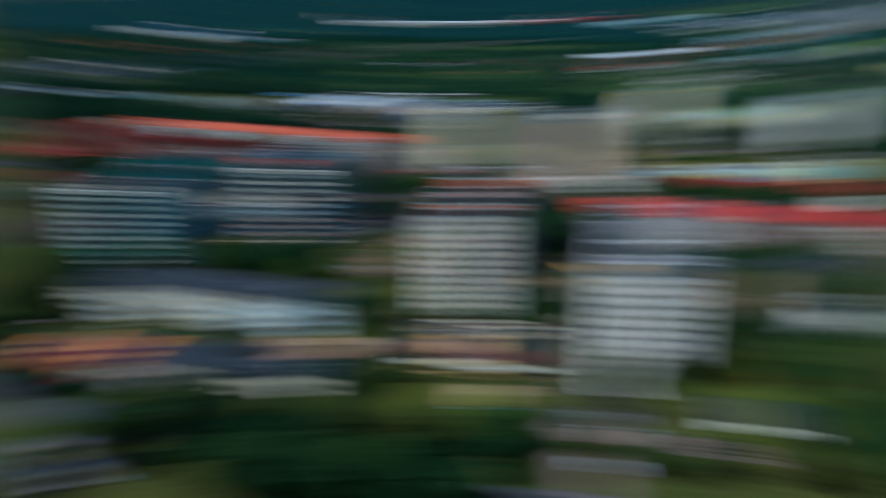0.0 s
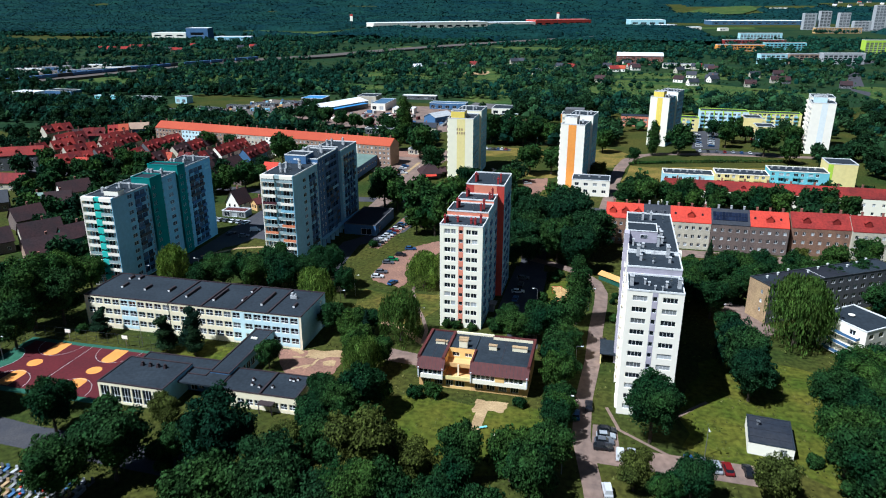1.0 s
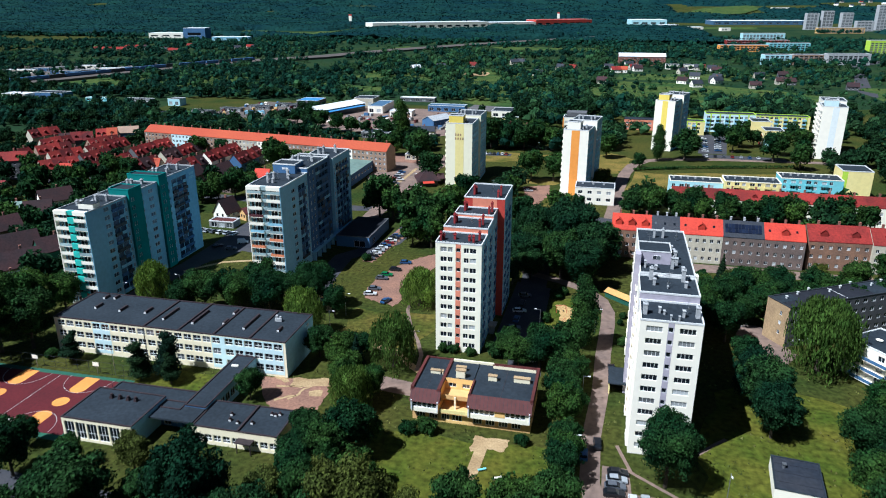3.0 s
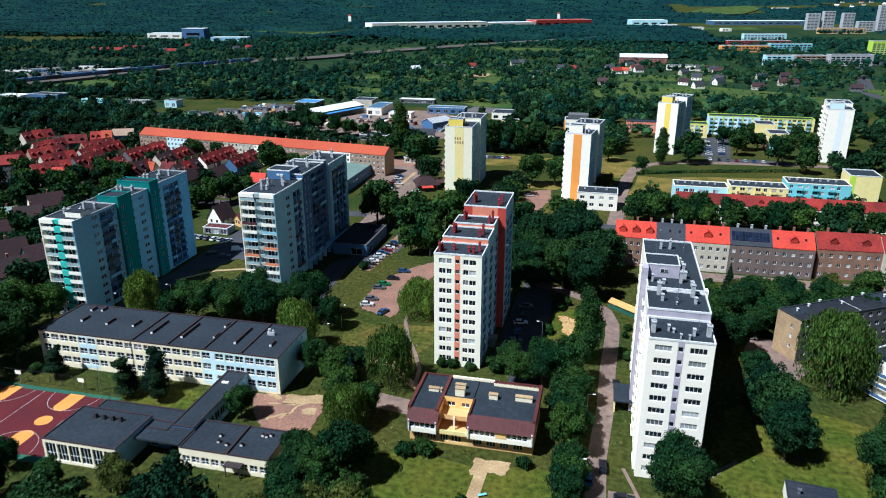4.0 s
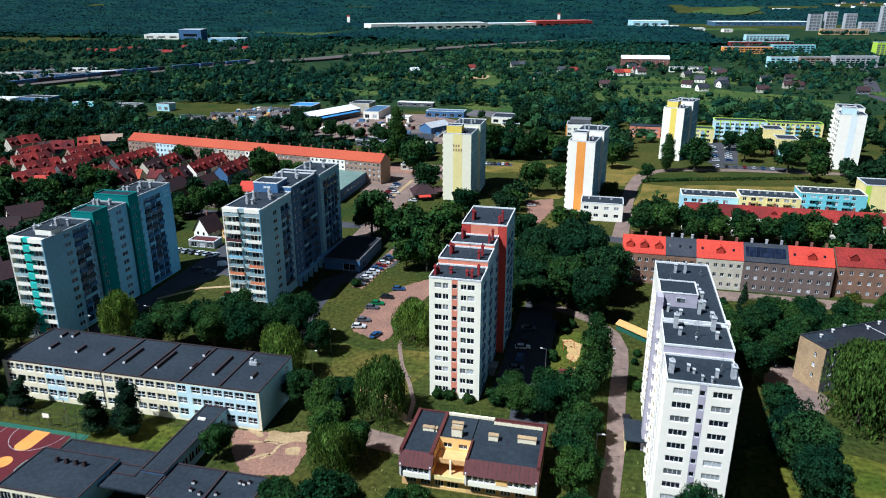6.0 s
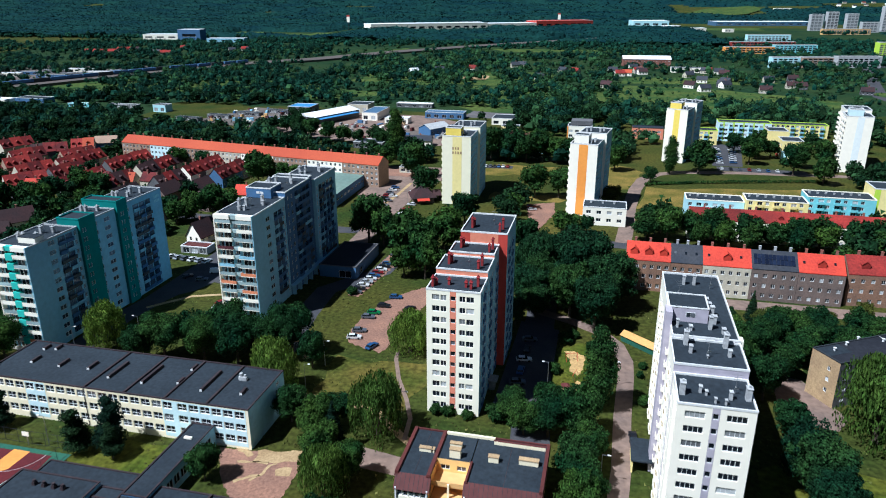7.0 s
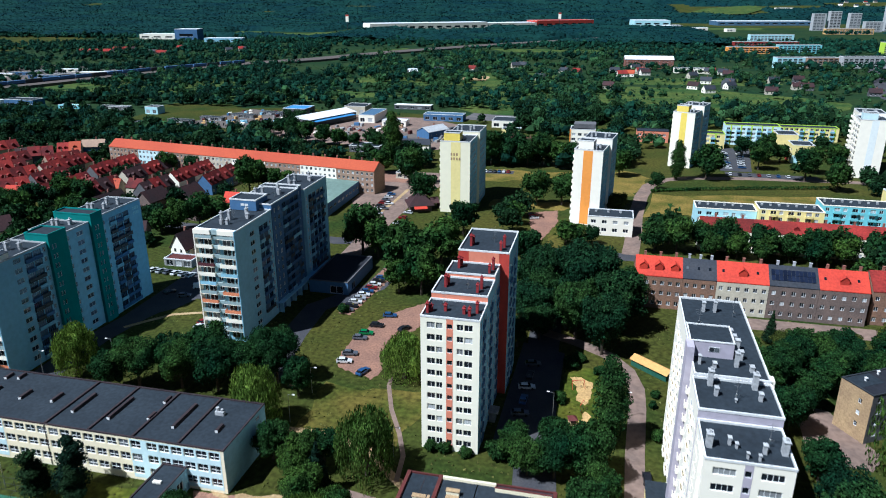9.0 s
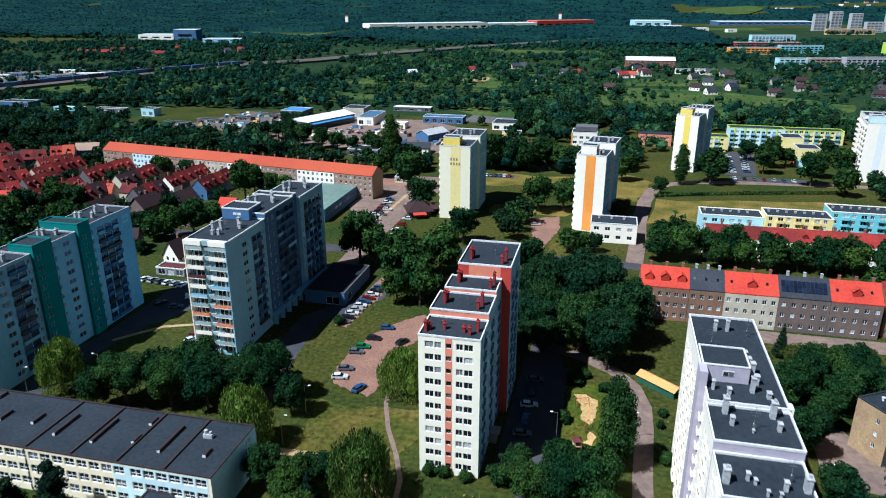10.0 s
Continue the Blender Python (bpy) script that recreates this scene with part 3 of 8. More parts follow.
lay("yard", DUSTY, "bare trodden yard before the tenements", "yard", poly=[(24, 240), (96, 240), (97, 248), (24, 248)], z=0.04)
lay("sandpit", PITSAND, "pale sand playground pit", "sandpit", poly=[(-8.3, 188.5), (-6.2, 186.3), (-5, 190), (-4.7, 197.5), (-7.6, 199.6), (-10.4, 199), (-8.6, 195)], z=0.05)
lay("sandpit", PITSAND, "worn sandy patch under play gear", "sandpit", poly=[(-7.4, 178.6), (-5.4, 178), (-4.6, 181.5), (-6.4, 183.4)], z=0.05)
lay("sandpit", PITSAND, "worn sandy patch by the playground", "sandpit", poly=[(-10.5, 168.9), (-6.6, 169.2), (-4, 170.3), (-3.9, 173.8), (-6, 172.6), (-10.9, 173.2)], z=0.05)

# sports court: two basketball fields side by side, with green bays at both ends
lay("sports_court", COURT_GREEN, "green rubber margin of a school sports court", "court", poly=[(-155, 99), (-112.6, 99), (-112.6, 126), (-155, 126)], z=0.04)
lay("sports_court", COURT, "dark red rubber sports court", "court", poly=[(-152.4, 101), (-114, 101), (-116.4, 124.6), (-152.4, 124.2)], z=0.06)
for cx, side in ((-154.2, 1), (-114.2, -1)):
    bay = [(cx + side * 5.6 * math.cos(a * math.pi / 20 - math.pi / 2), 113 + 6.6 * math.sin(a * math.pi / 20 - math.pi / 2)) for a in range(21)]
    piece("court_bay", Geo().prism(bay if side > 0 else bay[::-1], 0.05, 0.068), COURT_GREEN, "green rounded bay at the end of the red court", "court marking")
    rim = Geo()
    strip(rim, bay, 0.09, 0.06, 0.074)
    piece("court_line", rim, LINE, "white painted line round the green bay", "court marking")
for cx in (-142.9, -124.3):
    piece("court_circle", Geo().prism([(cx + 2.0 * math.cos(a * math.pi / 10), 113.1 + 2.0 * math.sin(a * math.pi / 10)) for a in range(20)], 0.05, 0.075), COURT_ORANGE, "orange painted circle on the red court", "court marking")
    for y0, y1 in ((119.2, 124.8), (107.2, 101.4)):
        k = 1 if y1 > y0 else -1
        key = [(cx + 2.1 * k, y1), (cx - 2.1 * k, y1)] + [(cx - 2.1 * k * math.cos(a * math.pi / 12), y0 - 1.8 * k * math.sin(a * math.pi / 12)) for a in range(13)]
        piece("court_key", Geo().prism(key, 0.05, 0.075), COURT_ORANGE, "orange painted key area on the red court", "court marking")
    for y0, k in ((124.6, -1), (101.4, 1)):
        arc = [(cx + 6.4 * math.cos(a * math.pi / 16), y0 + k * 7.2 * math.sin(a * math.pi / 16)) for a in range(17)]
        rim = Geo()
        strip(rim, arc, 0.08, 0.06, 0.077)
        piece("court_line", rim, LINE, "white painted arc on the red court", "court marking")
piece("court_line", Geo().box(-133.76, -133.68, 101.2, 124.4, 0.05, 0.078), LINE, "white painted halfway line", "court marking")
for x, y in ((-142.9, 126.6), (-124.3, 126.8), (-143.4, 99.6), (-125.4, 99.8)):
    hoop = thing("basketball_hoop", x, y, 0, 0, "white basketball board on a grey post at the court", "basketball hoop", "basketball hoops")
    part("post", Geo().tube(0, 0, 0, 3.2, 0.09), METAL, hoop)
    part("backboard", Geo().box(-0.9, 0.9, -0.35, -0.3, 2.7, 3.8), WHITE, hoop)


# ---- tower blocks ----
def section(root, x0, x1, y0, y1, z, mats, wins, sashes=2, felt=FELT, z0=0.0, coping=COPING, recesses=()):
    """One box of a block: mats and wins by side; walls with openings, windows in them, and a roof."""
    for side, material in mats.items():
        base, length = side_pose(x0, x1, y0, y1, side)
        holes = wins.get(side, [])
        part("wall", facade(length, z0, z, holes + (list(recesses) if side == "E" else [])), material, root, "", base)
        # Panes in grey-blue and teal walls use the copy with shade painted in.
        windows(root, base, holes, sashes, FRAME, GLASS_SHADE if material in (GREYWALL, BLUEGREY, TEAL) else GLASS)
    return deck(root, x0, x1, y0, y1, z, felt, coping)


def gable_front(root, x0, x1, y0, z, wall, stripe, cols, mid, floors, base, step, sill=0.9, h=1.4):
    """A gable wall with a coloured strip of small stair windows up its middle."""
    b, _ = side_pose(x0, x1, y0, y0 + 1, "S")
    a0, a1 = mid
    left = rows_of([c for c in cols if c[0] < a0], floors, base, step, sill, h)
    right = rows_of([c for c in cols if c[0] > a0], floors, base, step, sill, h)
    small = rows_of([(a0 + 0.12, a1 - a0 - 0.24)], floors, base, step, sill + 0.15, 1.1)
    part("wall", facade(a0, 0, z, left), wall, root, "", b)
    part("wall", facade(x1 - x0 - a1, 0, z, right, 0.22, a1), wall, root, "", b)
    part("strip", facade(a1 - a0, 0, z, small, 0.2, a0), stripe, root, "coloured strip of wall with small windows", b @ pose(0, -0.03, 0))
    windows(root, b, left + right, 4 if cols[0][1] > 2 else 2, FRAME, GLASS, 0.07, True)
    windows(root, b @ pose(0, -0.03, 0), small, 1, FRAME, GLASS_DARK, 0.07, True)


FLOORS = range(11)

# orange and white tower
X, Y = -34.6, 182.0
ot = thing("tower_block", X, Y, 0, 0, "tall cream tower block with salmon orange bands and stripe", "apartment block")
gable_front(ot, -40.9 - X, -28.3 - X, 160.8 - Y, 32, CREAM, ORANGE, [(1.35, 1.75), (3.35, 1.35), (7.75, 1.35), (9.35, 1.75)], (5.55, 6.95), FLOORS, 0.7, 2.8)
cols1 = [(1.2, 1.5), (4.0, 1.9), (6.9, 1.5)]
for (x0, x1, y0, y1, z), cs in (((-40.9, -28.3, 160.8, 170, 32), cols1), ((-40.8, -28.3, 170.03, 179.5, 33.5), cols1), ((-39.8, -28.3, 179.53, 187, 34.5), [(1, 1.5), (4, 2.2)]),
                                ((-38.4, -26.2, 187.03, 203.5, 37.5), [(0.8, 1.3), (3.2, 1.9), (6.6, 1.3), (9.2, 1.9), (12.8, 1.5)])):
    x0, x1, y0, y1 = x0 - X, x1 - X, y0 - Y, y1 - Y
    fl = range(12 if z > 35 else 11)
    hs = rows_of(cs, fl, 0.7, 2.8, 0.9, 1.4)
    ws = [(y1 - y0 - a - b, c, b, d) for a, c, b, d in hs]
    # The east wall is grey-blue instead of white: its skylit shade as colour.
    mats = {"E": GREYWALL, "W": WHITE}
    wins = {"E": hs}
    if z > 33:
        mats["S"] = REDWALL if z > 37 else ORANGE
    if z > 37:
        mats["N"] = WHITE
    roof = section(ot, x0, x1, y0, y1, z, mats, wins)
    for k, (c, w) in enumerate(cs):
        if w > 1.8:
            for f in fl:
                # Dark panels carry the same painted shade.
                part("balcony", balcony_mesh(2.6, 0.3, 1.0, BLUEGREY), None, ot, "", pose(x1, y0 + c - 0.35, 0.75 + 2.8 * f, 0, 0, 90))
    for px, py, ph in ((1.0, 2.4, 2.1), (1.6, 3.2, 1.2), (4.5, 4.0, 1.3), (8.6, 3.4, 1.2), (9.9, 2.6, 1.6), (11.2, 4.4, 2.2)) if z < 33 else ((2.3, 4.0, 2.6), (2.6, 5.4, 1.8), (9.8, 2.4, 1.8), (10.3, 4.6, 2.6)):
        if y0 + py < y1 - 0.8:
            stack(roof, x0 + px, y0 + py, z, 0.55, 0.9, ph, REDSTACK, 2)
bs, _ = side_pose(-38.4 - X, -26.2 - X, 187.03 - Y, 203.5 - Y, "S")
part("wall", Geo().box(2.5, 9.8, -0.05, -0.01, 34.6, 37.5), ORANGE, ot, "salmon upper wall of the roof step", bs)
windows(ot, bs @ pose(0, -0.1, 0), [(6.2, 36.0, 1.6, 0.9)], 2)
g = Geo().box(-1.2, 1.2, -1.2, 0.3, 0, 2.6).box(-1.6, 1.6, -1.9, 0.4, 2.6, 2.85)
part("porch", g, CONCRETE, ot, "grey concrete entrance porch", pose(-28.3 - X + 0.5, 8 - 15, 0, 0, 0, 90))

# white and mauve tower
X, Y = 17.5, 150.0
wt = thing("tower_block", X, Y, 0, 0, "tall white tower block with mauve stripes and stepped roof", "apartment block")
gable_front(wt, 11.2 - X, 23.5 - X, 124 - Y, 32, WHITE, MAUVE, [(1.25, 3.2), (7.8, 3.2)], (5.5, 6.7), FLOORS, 0.7, 2.8, 1.0, 1.25)
for (x0, x1, y0, y1, z), cs in (((11.2, 23.5, 124, 134.2, 32), cols1), ((11.1, 23.6, 134.23, 144.5, 33.8), cols1),
                                ((11.4, 23.5, 144.53, 177.5, 34.3), [(1, 1.4), (3.6, 1.9), (8.6, 1.4), (11.4, 1.9), (15, 1.4), (18, 1.9), (21.4, 1.4), (24.4, 1.9), (28, 1.4), (30.4, 1.4)])):
    x0, x1, y0, y1 = x0 - X, x1 - X, y0 - Y, y1 - Y
    hs = rows_of(cs, FLOORS, 0.7, 2.8, 0.9, 1.4)
    ws = [(y1 - y0 - a - b, c, b, d) for a, c, b, d in hs]
    mats = {"E": WHITE, "W": WHITE}
    if z > 33:
        mats["S"] = MAUVE
    if y1 > 28:
        mats["N"] = WHITE
    roof = section(wt, x0, x1, y0, y1, z, mats, {"W": ws})
    for c, w in cs:
        if w > 1.8:
            for f in FLOORS:
                part("balcony", balcony_mesh(2.8, 0.5, 1.0, WHITE), None, wt, "", pose(x0, y0 + c + 2.3, 0.75 + 2.8 * f, 0, 0, 270))
    spots = ((0.9, 3.6, 2.2, 1.2), (3.9, 4.6, 1.2, 0.6), (4.8, 3.9, 0.8, 0.5), (8.6, 3.4, 1.4, 0.7), (6.0, 1.6, 0.9, 0.4), (7.6, 1.4, 0.9, 0.4), (11.4, 3.9, 2.2, 1.2)) if z < 33 else \
        ((2.6, 8.4, 2.7, 1.1), (3.2, 5.2, 1.4, 0.8), (9.6, 8.6, 2.7, 1.1), (9.9, 5.0, 1.3, 0.8), (6.0, 3.6, 0.5, 0.3)) if z < 34 else \
        ((7.3, 4.6, 2.6, 0.9), (8.4, 7.4, 1.6, 0.9), (8.3, 11.0, 2.0, 1.0), (8.0, 13.2, 1.8, 0.9), (7.7, 15.6, 1.8, 0.9), (4.2, 27, 2.0, 0.8), (6.4, 27.2, 2.2, 0.8), (3.6, 3.4, 0.9, 0.8), (9.6, 3.2, 1.0, 0.9), (1.2, 4.2, 1.6, 0.6))
    for px, py, ph, pw in spots:
        if y0 + py < y1 - 0.5:
            stack(roof, x0 + px, y0 + py, z, pw * 0.7, pw, ph, STACK, 2 if ph > 2 else 0)
# stair head on the roof and the strip that runs down from it
pent = part("stair_head", Geo().box(11.56 - X, 18.5 - X, 151.5 - Y, 158.6 - Y, 34.3, 37.2), MAUVE, wt, "mauve stair head on the roof")
deck(pent, 11.0 - X, 18.5 - X, 151.5 - Y, 158.6 - Y, 37.25, FELT, COPING, 0.22, 0.2)
part("bay", Geo().box(23.5 - X, 24.2 - X, 144.8 - Y, 146.6 - Y, 0.3, 34.5), WHITE, wt, "white bay down the far long side")
part("window_frame", Geo().box(14.3 - X, 16.1 - X, 151.44 - Y, 151.5 - Y, 35.45, 36.4), FRAME, pent)
for k in range(2):
    part("window", Geo().box(14.38 + 0.85 * k - X, 15.17 + 0.85 * k - X, 151.41 - Y, 151.436 - Y, 35.53, 36.32), GLASS_DARK, pent)
part("strip", Geo().box(10.3 - X, 11.55 - X, 148.6 - Y, 151.9 - Y, 0.3, 37.4), MAUVE, wt, "mauve strip down the long side")
part("strip", Geo().box(10.75 - X, 11.35 - X, 126 - Y, 129 - Y, 0.3, 31.5), WHITE, wt, "white bay down the long side")
porch = part("porch", Geo().box(6.6 - X, 11 - X, 147.5 - Y, 156 - Y, 3.0, 3.3), FELT, wt, "dark flat porch roof over the entrance")
part("post", Geo().box(6.8 - X, 7.1 - X, 147.8 - Y, 155.7 - Y, 0, 3.0), PALEYELLOW, porch)

# grey tower with balconies on its gable
X, Y = -109.0, 230.0
gt = thing("tower_block", X, Y, 0, 0, "tall grey tower block with balconies in many colours", "apartment block")
F12 = range(12)


def balcony_front(root, x0, x1, y0, z, wall, middle, fin, parapets, step, base, floors, high):
    """A gable wall with two stacks of deep balconies and a recessed strip between them; parapets lists both stacks from the bottom up."""
    w = x1 - x0
    b, _ = side_pose(x0, x1, y0, y0 + 1, "S")
    doors = rows_of([(0.9, 1.0), (2.2, 2.4), (w - 4.6, 2.4), (w - 1.9, 1.0)], floors, base, step, 0.1, 2.2)
    mids = rows_of([(w / 2 - 0.7, 1.4)], floors, base, step, 0.9, 1.3)
    part("wall", facade(w, 0, z, doors + mids), wall, root, "", b)
    windows(root, b, doors, 2, FRAME, GLASS_DARK)
    windows(root, b, mids, 2, FRAME, GLASS)
    for f in floors:
        for x, column in ((0.35, parapets[0]), (w - 5.35, parapets[1])):
            if f < len(column) and column[f]:
                part("balcony", balcony_mesh(5.0, 1.4, 0.95, column[f], WHITE), None, root, "", b @ pose(x, 0, base + f * step))
        low, top, out = (-0.3, 0.8, 0.9) if not high else (-0.7, 1.2, 1.44)
        part("strip", Geo().box(w / 2 - (1.1 if high else 0.8), w / 2 + (1.1 if high else 0.8), -out, -0.05, base + f * step + low, base + f * step + top), middle, root, "", b)
    part("fin", Geo().box(0, 0.3, -1.5, 0, base, z + 0.4), fin, root, "white edge of the balcony front", b)
    part("fin", Geo().box(w - 0.2, w, -1.5, 0, base, z + 0.4), wall, root, "pale grey-blue edge of the balcony front", b)
    for x0, x1 in ((0.3, w / 2 - 1.1), (w / 2 + 1.1, w - 0.2)):
        part("fascia", Geo().box(x0, x1, -1.5, -0.02, z - 0.9, z + 0.4), fin, root, "white band above the top balconies", b)
    part("fascia", Geo().box(w / 2 - 1.1, w / 2 + 1.1, -1.2, -0.02, z - 0.9, z + 0.38), middle, root, "", b)


def loggias(root, base, bays, floors, first, step, colours, seed):
    """Glazed recesses behind low panels, one to each bay and floor; gives their openings."""
    rng = random.Random(seed)
    holes = [(c, first + f * step + 0.12, w, 2.25) for c, w in bays for f in floors]
    # Frames and glass are blue-grey so the side's shade is in their colour.
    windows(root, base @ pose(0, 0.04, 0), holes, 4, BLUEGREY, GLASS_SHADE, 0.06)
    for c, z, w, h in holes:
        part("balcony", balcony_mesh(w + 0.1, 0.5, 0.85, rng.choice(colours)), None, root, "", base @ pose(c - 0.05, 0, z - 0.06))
    return holes


R, W, G = RAILING, WHITE, GREYWALL
balcony_front(gt, -115.4 - X, -102.9 - X, 198 - Y, 33.6, GREYWALL, RAILING, WHITE, ([None, R, W, R, PEACH, R, G, W, MAROON, W, W, R], [None, R, W, PEACH, R, PEACH, R, G, W, R, W, R]), 2.78, 0.9, F12, False)
# Panel colours dimmed towards navy: shade of the east sides as paint.
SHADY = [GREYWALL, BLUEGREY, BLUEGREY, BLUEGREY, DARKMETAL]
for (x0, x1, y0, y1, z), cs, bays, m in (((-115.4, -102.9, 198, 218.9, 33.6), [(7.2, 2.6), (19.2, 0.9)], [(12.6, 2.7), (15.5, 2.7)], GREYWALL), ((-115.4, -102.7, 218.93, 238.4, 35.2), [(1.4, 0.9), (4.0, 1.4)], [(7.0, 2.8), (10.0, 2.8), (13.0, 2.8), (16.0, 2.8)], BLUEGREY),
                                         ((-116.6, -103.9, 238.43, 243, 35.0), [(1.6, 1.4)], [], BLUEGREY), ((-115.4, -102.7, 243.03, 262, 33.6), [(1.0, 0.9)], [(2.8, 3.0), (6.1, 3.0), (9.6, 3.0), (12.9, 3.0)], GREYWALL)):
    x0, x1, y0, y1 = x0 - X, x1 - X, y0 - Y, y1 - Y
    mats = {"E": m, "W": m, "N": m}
    if y0 > -31:
        mats["S"] = m
    hs = rows_of(cs, F12 if z > 34 else range(11), 0.9, 2.78, 0.9, 1.4)
    base, _ = side_pose(x0, x1, y0, y1, "E")
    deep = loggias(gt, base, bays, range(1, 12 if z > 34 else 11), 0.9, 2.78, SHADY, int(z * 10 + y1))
    roof = section(gt, x0, x1, y0, y1, z, mats, {"E": hs}, 2, FELT, 0.0, COPING, deep)
    for px, py, ph in ((3.4, 8.4, 2.4), (5.2, 9.6, 2.6), (5.0, 5.4, 1.2), (6.6, 5.8, 1.4), (8.6, 13.4, 2.6), (9.6, 12.0, 1.4)):
        if y0 + py < y1 - 0.8:
            stack(roof, x0 + px, y0 + py, z, 0.7, 1.0, ph, STACK, 2)
pent = part("stair_head", Geo().box(-115.2 - X, -106.6 - X, 217 - Y, 224.5 - Y, 33.7, 36.7), BLUEGREY, gt, "blue-grey stair head on the roof")
deck(pent, -115.2 - X, -106.6 - X, 217 - Y, 224.5 - Y, 36.74)
for k in range(2):
    part("window", Geo().box(-111.6 + 1.3 * k - X, -110.5 + 1.3 * k - X, 216.94 - Y, 217 - Y, 35.1, 35.8), FRAME, pent)
for k in range(9):
    part("arcade_pier", Geo().box(-102.9 - X, -101.4 - X, 219 + 4.6 * k - Y, 219.5 + 4.6 * k - Y, 0, 3.4), GREYWALL, gt)
part("arcade_roof", Geo().box(-102.9 - X, -101.0 - X, 218 - Y, 257 - Y, 3.4, 3.7), GREYWALL, gt)

# teal tower
X, Y = -157.0, 194.0
tt = thing("tower_block", X, Y, 0, 0, "tall pale grey tower block with teal bands and balconies", "apartment block")
balcony_front(tt, -163.2 - X, -151.6 - X, 165 - Y, 31.4, GREYWALL, AQUATEAL, WHITE, ([W, R, W, W, R, W, W, R, W, W, W], [W, PEACH, W, R, W, W, R, W, W, R, W]), 2.78, 0.7, FLOORS, True)
for (x0, x1, y0, y1, z), cs, bays, m in (((-163.2, -151.6, 165, 183.2, 31.4), [(6.6, 2.4), (16.7, 0.9)], [(10.2, 2.8), (13.2, 2.8)], GREYWALL), ((-158.2, -150.7, 183.23, 190, 33.6), [(0.9, 0.6), (1.9, 0.6)], [], TEAL), ((-163.2, -158.23, 183.23, 190, 31.4), [], [], GREYWALL),
                                         ((-163.2, -151.6, 190.03, 200, 32.0), [(0.7, 0.9), (4.6, 2.6)], [], GREYWALL), ((-163.2, -150.7, 200.03, 204.9, 34.3), [(1.2, 0.6), (2.4, 0.6)], [], TEAL),
                                         ((-163.2, -151.6, 204.93, 224, 32.5), [(0.9, 0.9)], [(3.6, 2.9), (6.8, 2.9), (10.0, 2.9)], GREYWALL)):
    x0, x1, y0, y1 = x0 - X, x1 - X, y0 - Y, y1 - Y
    hs = rows_of(cs, FLOORS, 0.7, 2.78, 0.9, 1.4)
    mats = {"E": m, "W": m, "N": m}
    if y0 > -28:
        mats["S"] = m
    base, _ = side_pose(x0, x1, y0, y1, "E")
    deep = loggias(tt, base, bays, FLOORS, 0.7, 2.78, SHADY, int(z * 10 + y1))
    roof = section(tt, x0, x1, y0, y1, z, mats, {"E": hs}, 2, FELT, 0.0, TEAL if m is TEAL else STACK, deep)
    for px, py, ph in ((3.0, 6.0, 1.6), (4.4, 6.2, 1.6), (7.6, 7.4, 1.5), (5.6, 11.4, 2.0), (8.6, 12.6, 1.8)):
        if y0 + py < y1 - 0.8 and m is GREYWALL and x1 - x0 > 6:
            stack(roof, x0 + px, y0 + py, z, 0.7, 1.0, ph, STACK, 2)
    if z == 31.4 and x1 - x0 > 6:
        head = part("roof_room", Geo().box(x0 + 5.6, x1 - 0.6, y0 + 3.0, y0 + 6.2, z, z + 1.6), WHITE, tt, "low white box on the roof")
        deck(head, x0 + 5.6, x1 - 0.6, y0 + 3.0, y0 + 6.2, z + 1.64, FELT, FELT, 0.12, 0.15)
g = Geo()
for k in range(4):
    g.box(0.3 + 0.75 * k, 0.75 + 0.75 * k, -0.02, 0.02, 29.4, 30.4).box(0.3 + 0.75 * k, 0.75 + 0.75 * k, -0.02, 0.02, 27.9, 28.9)
part("wall_lettering", g, AQUA, tt, "pale bars of lettering high on the wall", pose(-151.57 - X, 219.6 - Y, 0.6, 0, 0, 90))


def antenna(root, x, y, z, h=4.0):
    """A thin mast with cross rods and a small dish."""
    g = Geo().tube(x, y, z, z + h, 0.045, 0.03, 6)
    for k, w in enumerate((0.9, 0.7, 0.5)):
        g.box(x - w, x + w, y - 0.02, y + 0.02, z + h - 0.5 - 0.45 * k, z + h - 0.46 - 0.45 * k)
    mast = part("antenna", g, METAL, root)
    d = Geo()
    d.v = [(0, 0.12, 0)] + [(0.42 * math.cos(k * math.pi / 6), 0, 0.42 * math.sin(k * math.pi / 6)) for k in range(12)]
    d.f = [(0, k + 1, (k + 1) % 12 + 1) for k in range(12)]
    d.box(-0.03, 0.03, 0.1, 0.4, -0.03, 0.03)
    part("dish", d, COPING, mast, "white satellite dish", pose(x, y - 0.5, z + 1.2, 25, 0, 20))


for root, spots in ((wt, ((17.2, 138.5, 33.8), (14.0, 164, 34.3), (20.8, 129.5, 32), (21, 170, 34.3))), (ot, ((-33.5, 174, 33.5), (-37, 166, 32), (-31, 195, 37.5))), (gt, ((-108, 206, 33.6), (-106, 228, 35.2), (-110, 252, 33.6))), (tt, ((-156, 176, 31.4), (-155, 214, 32.5)))):
    for x, y, z in spots:
        antenna(root, x - root.location.x, y - root.location.y, z)


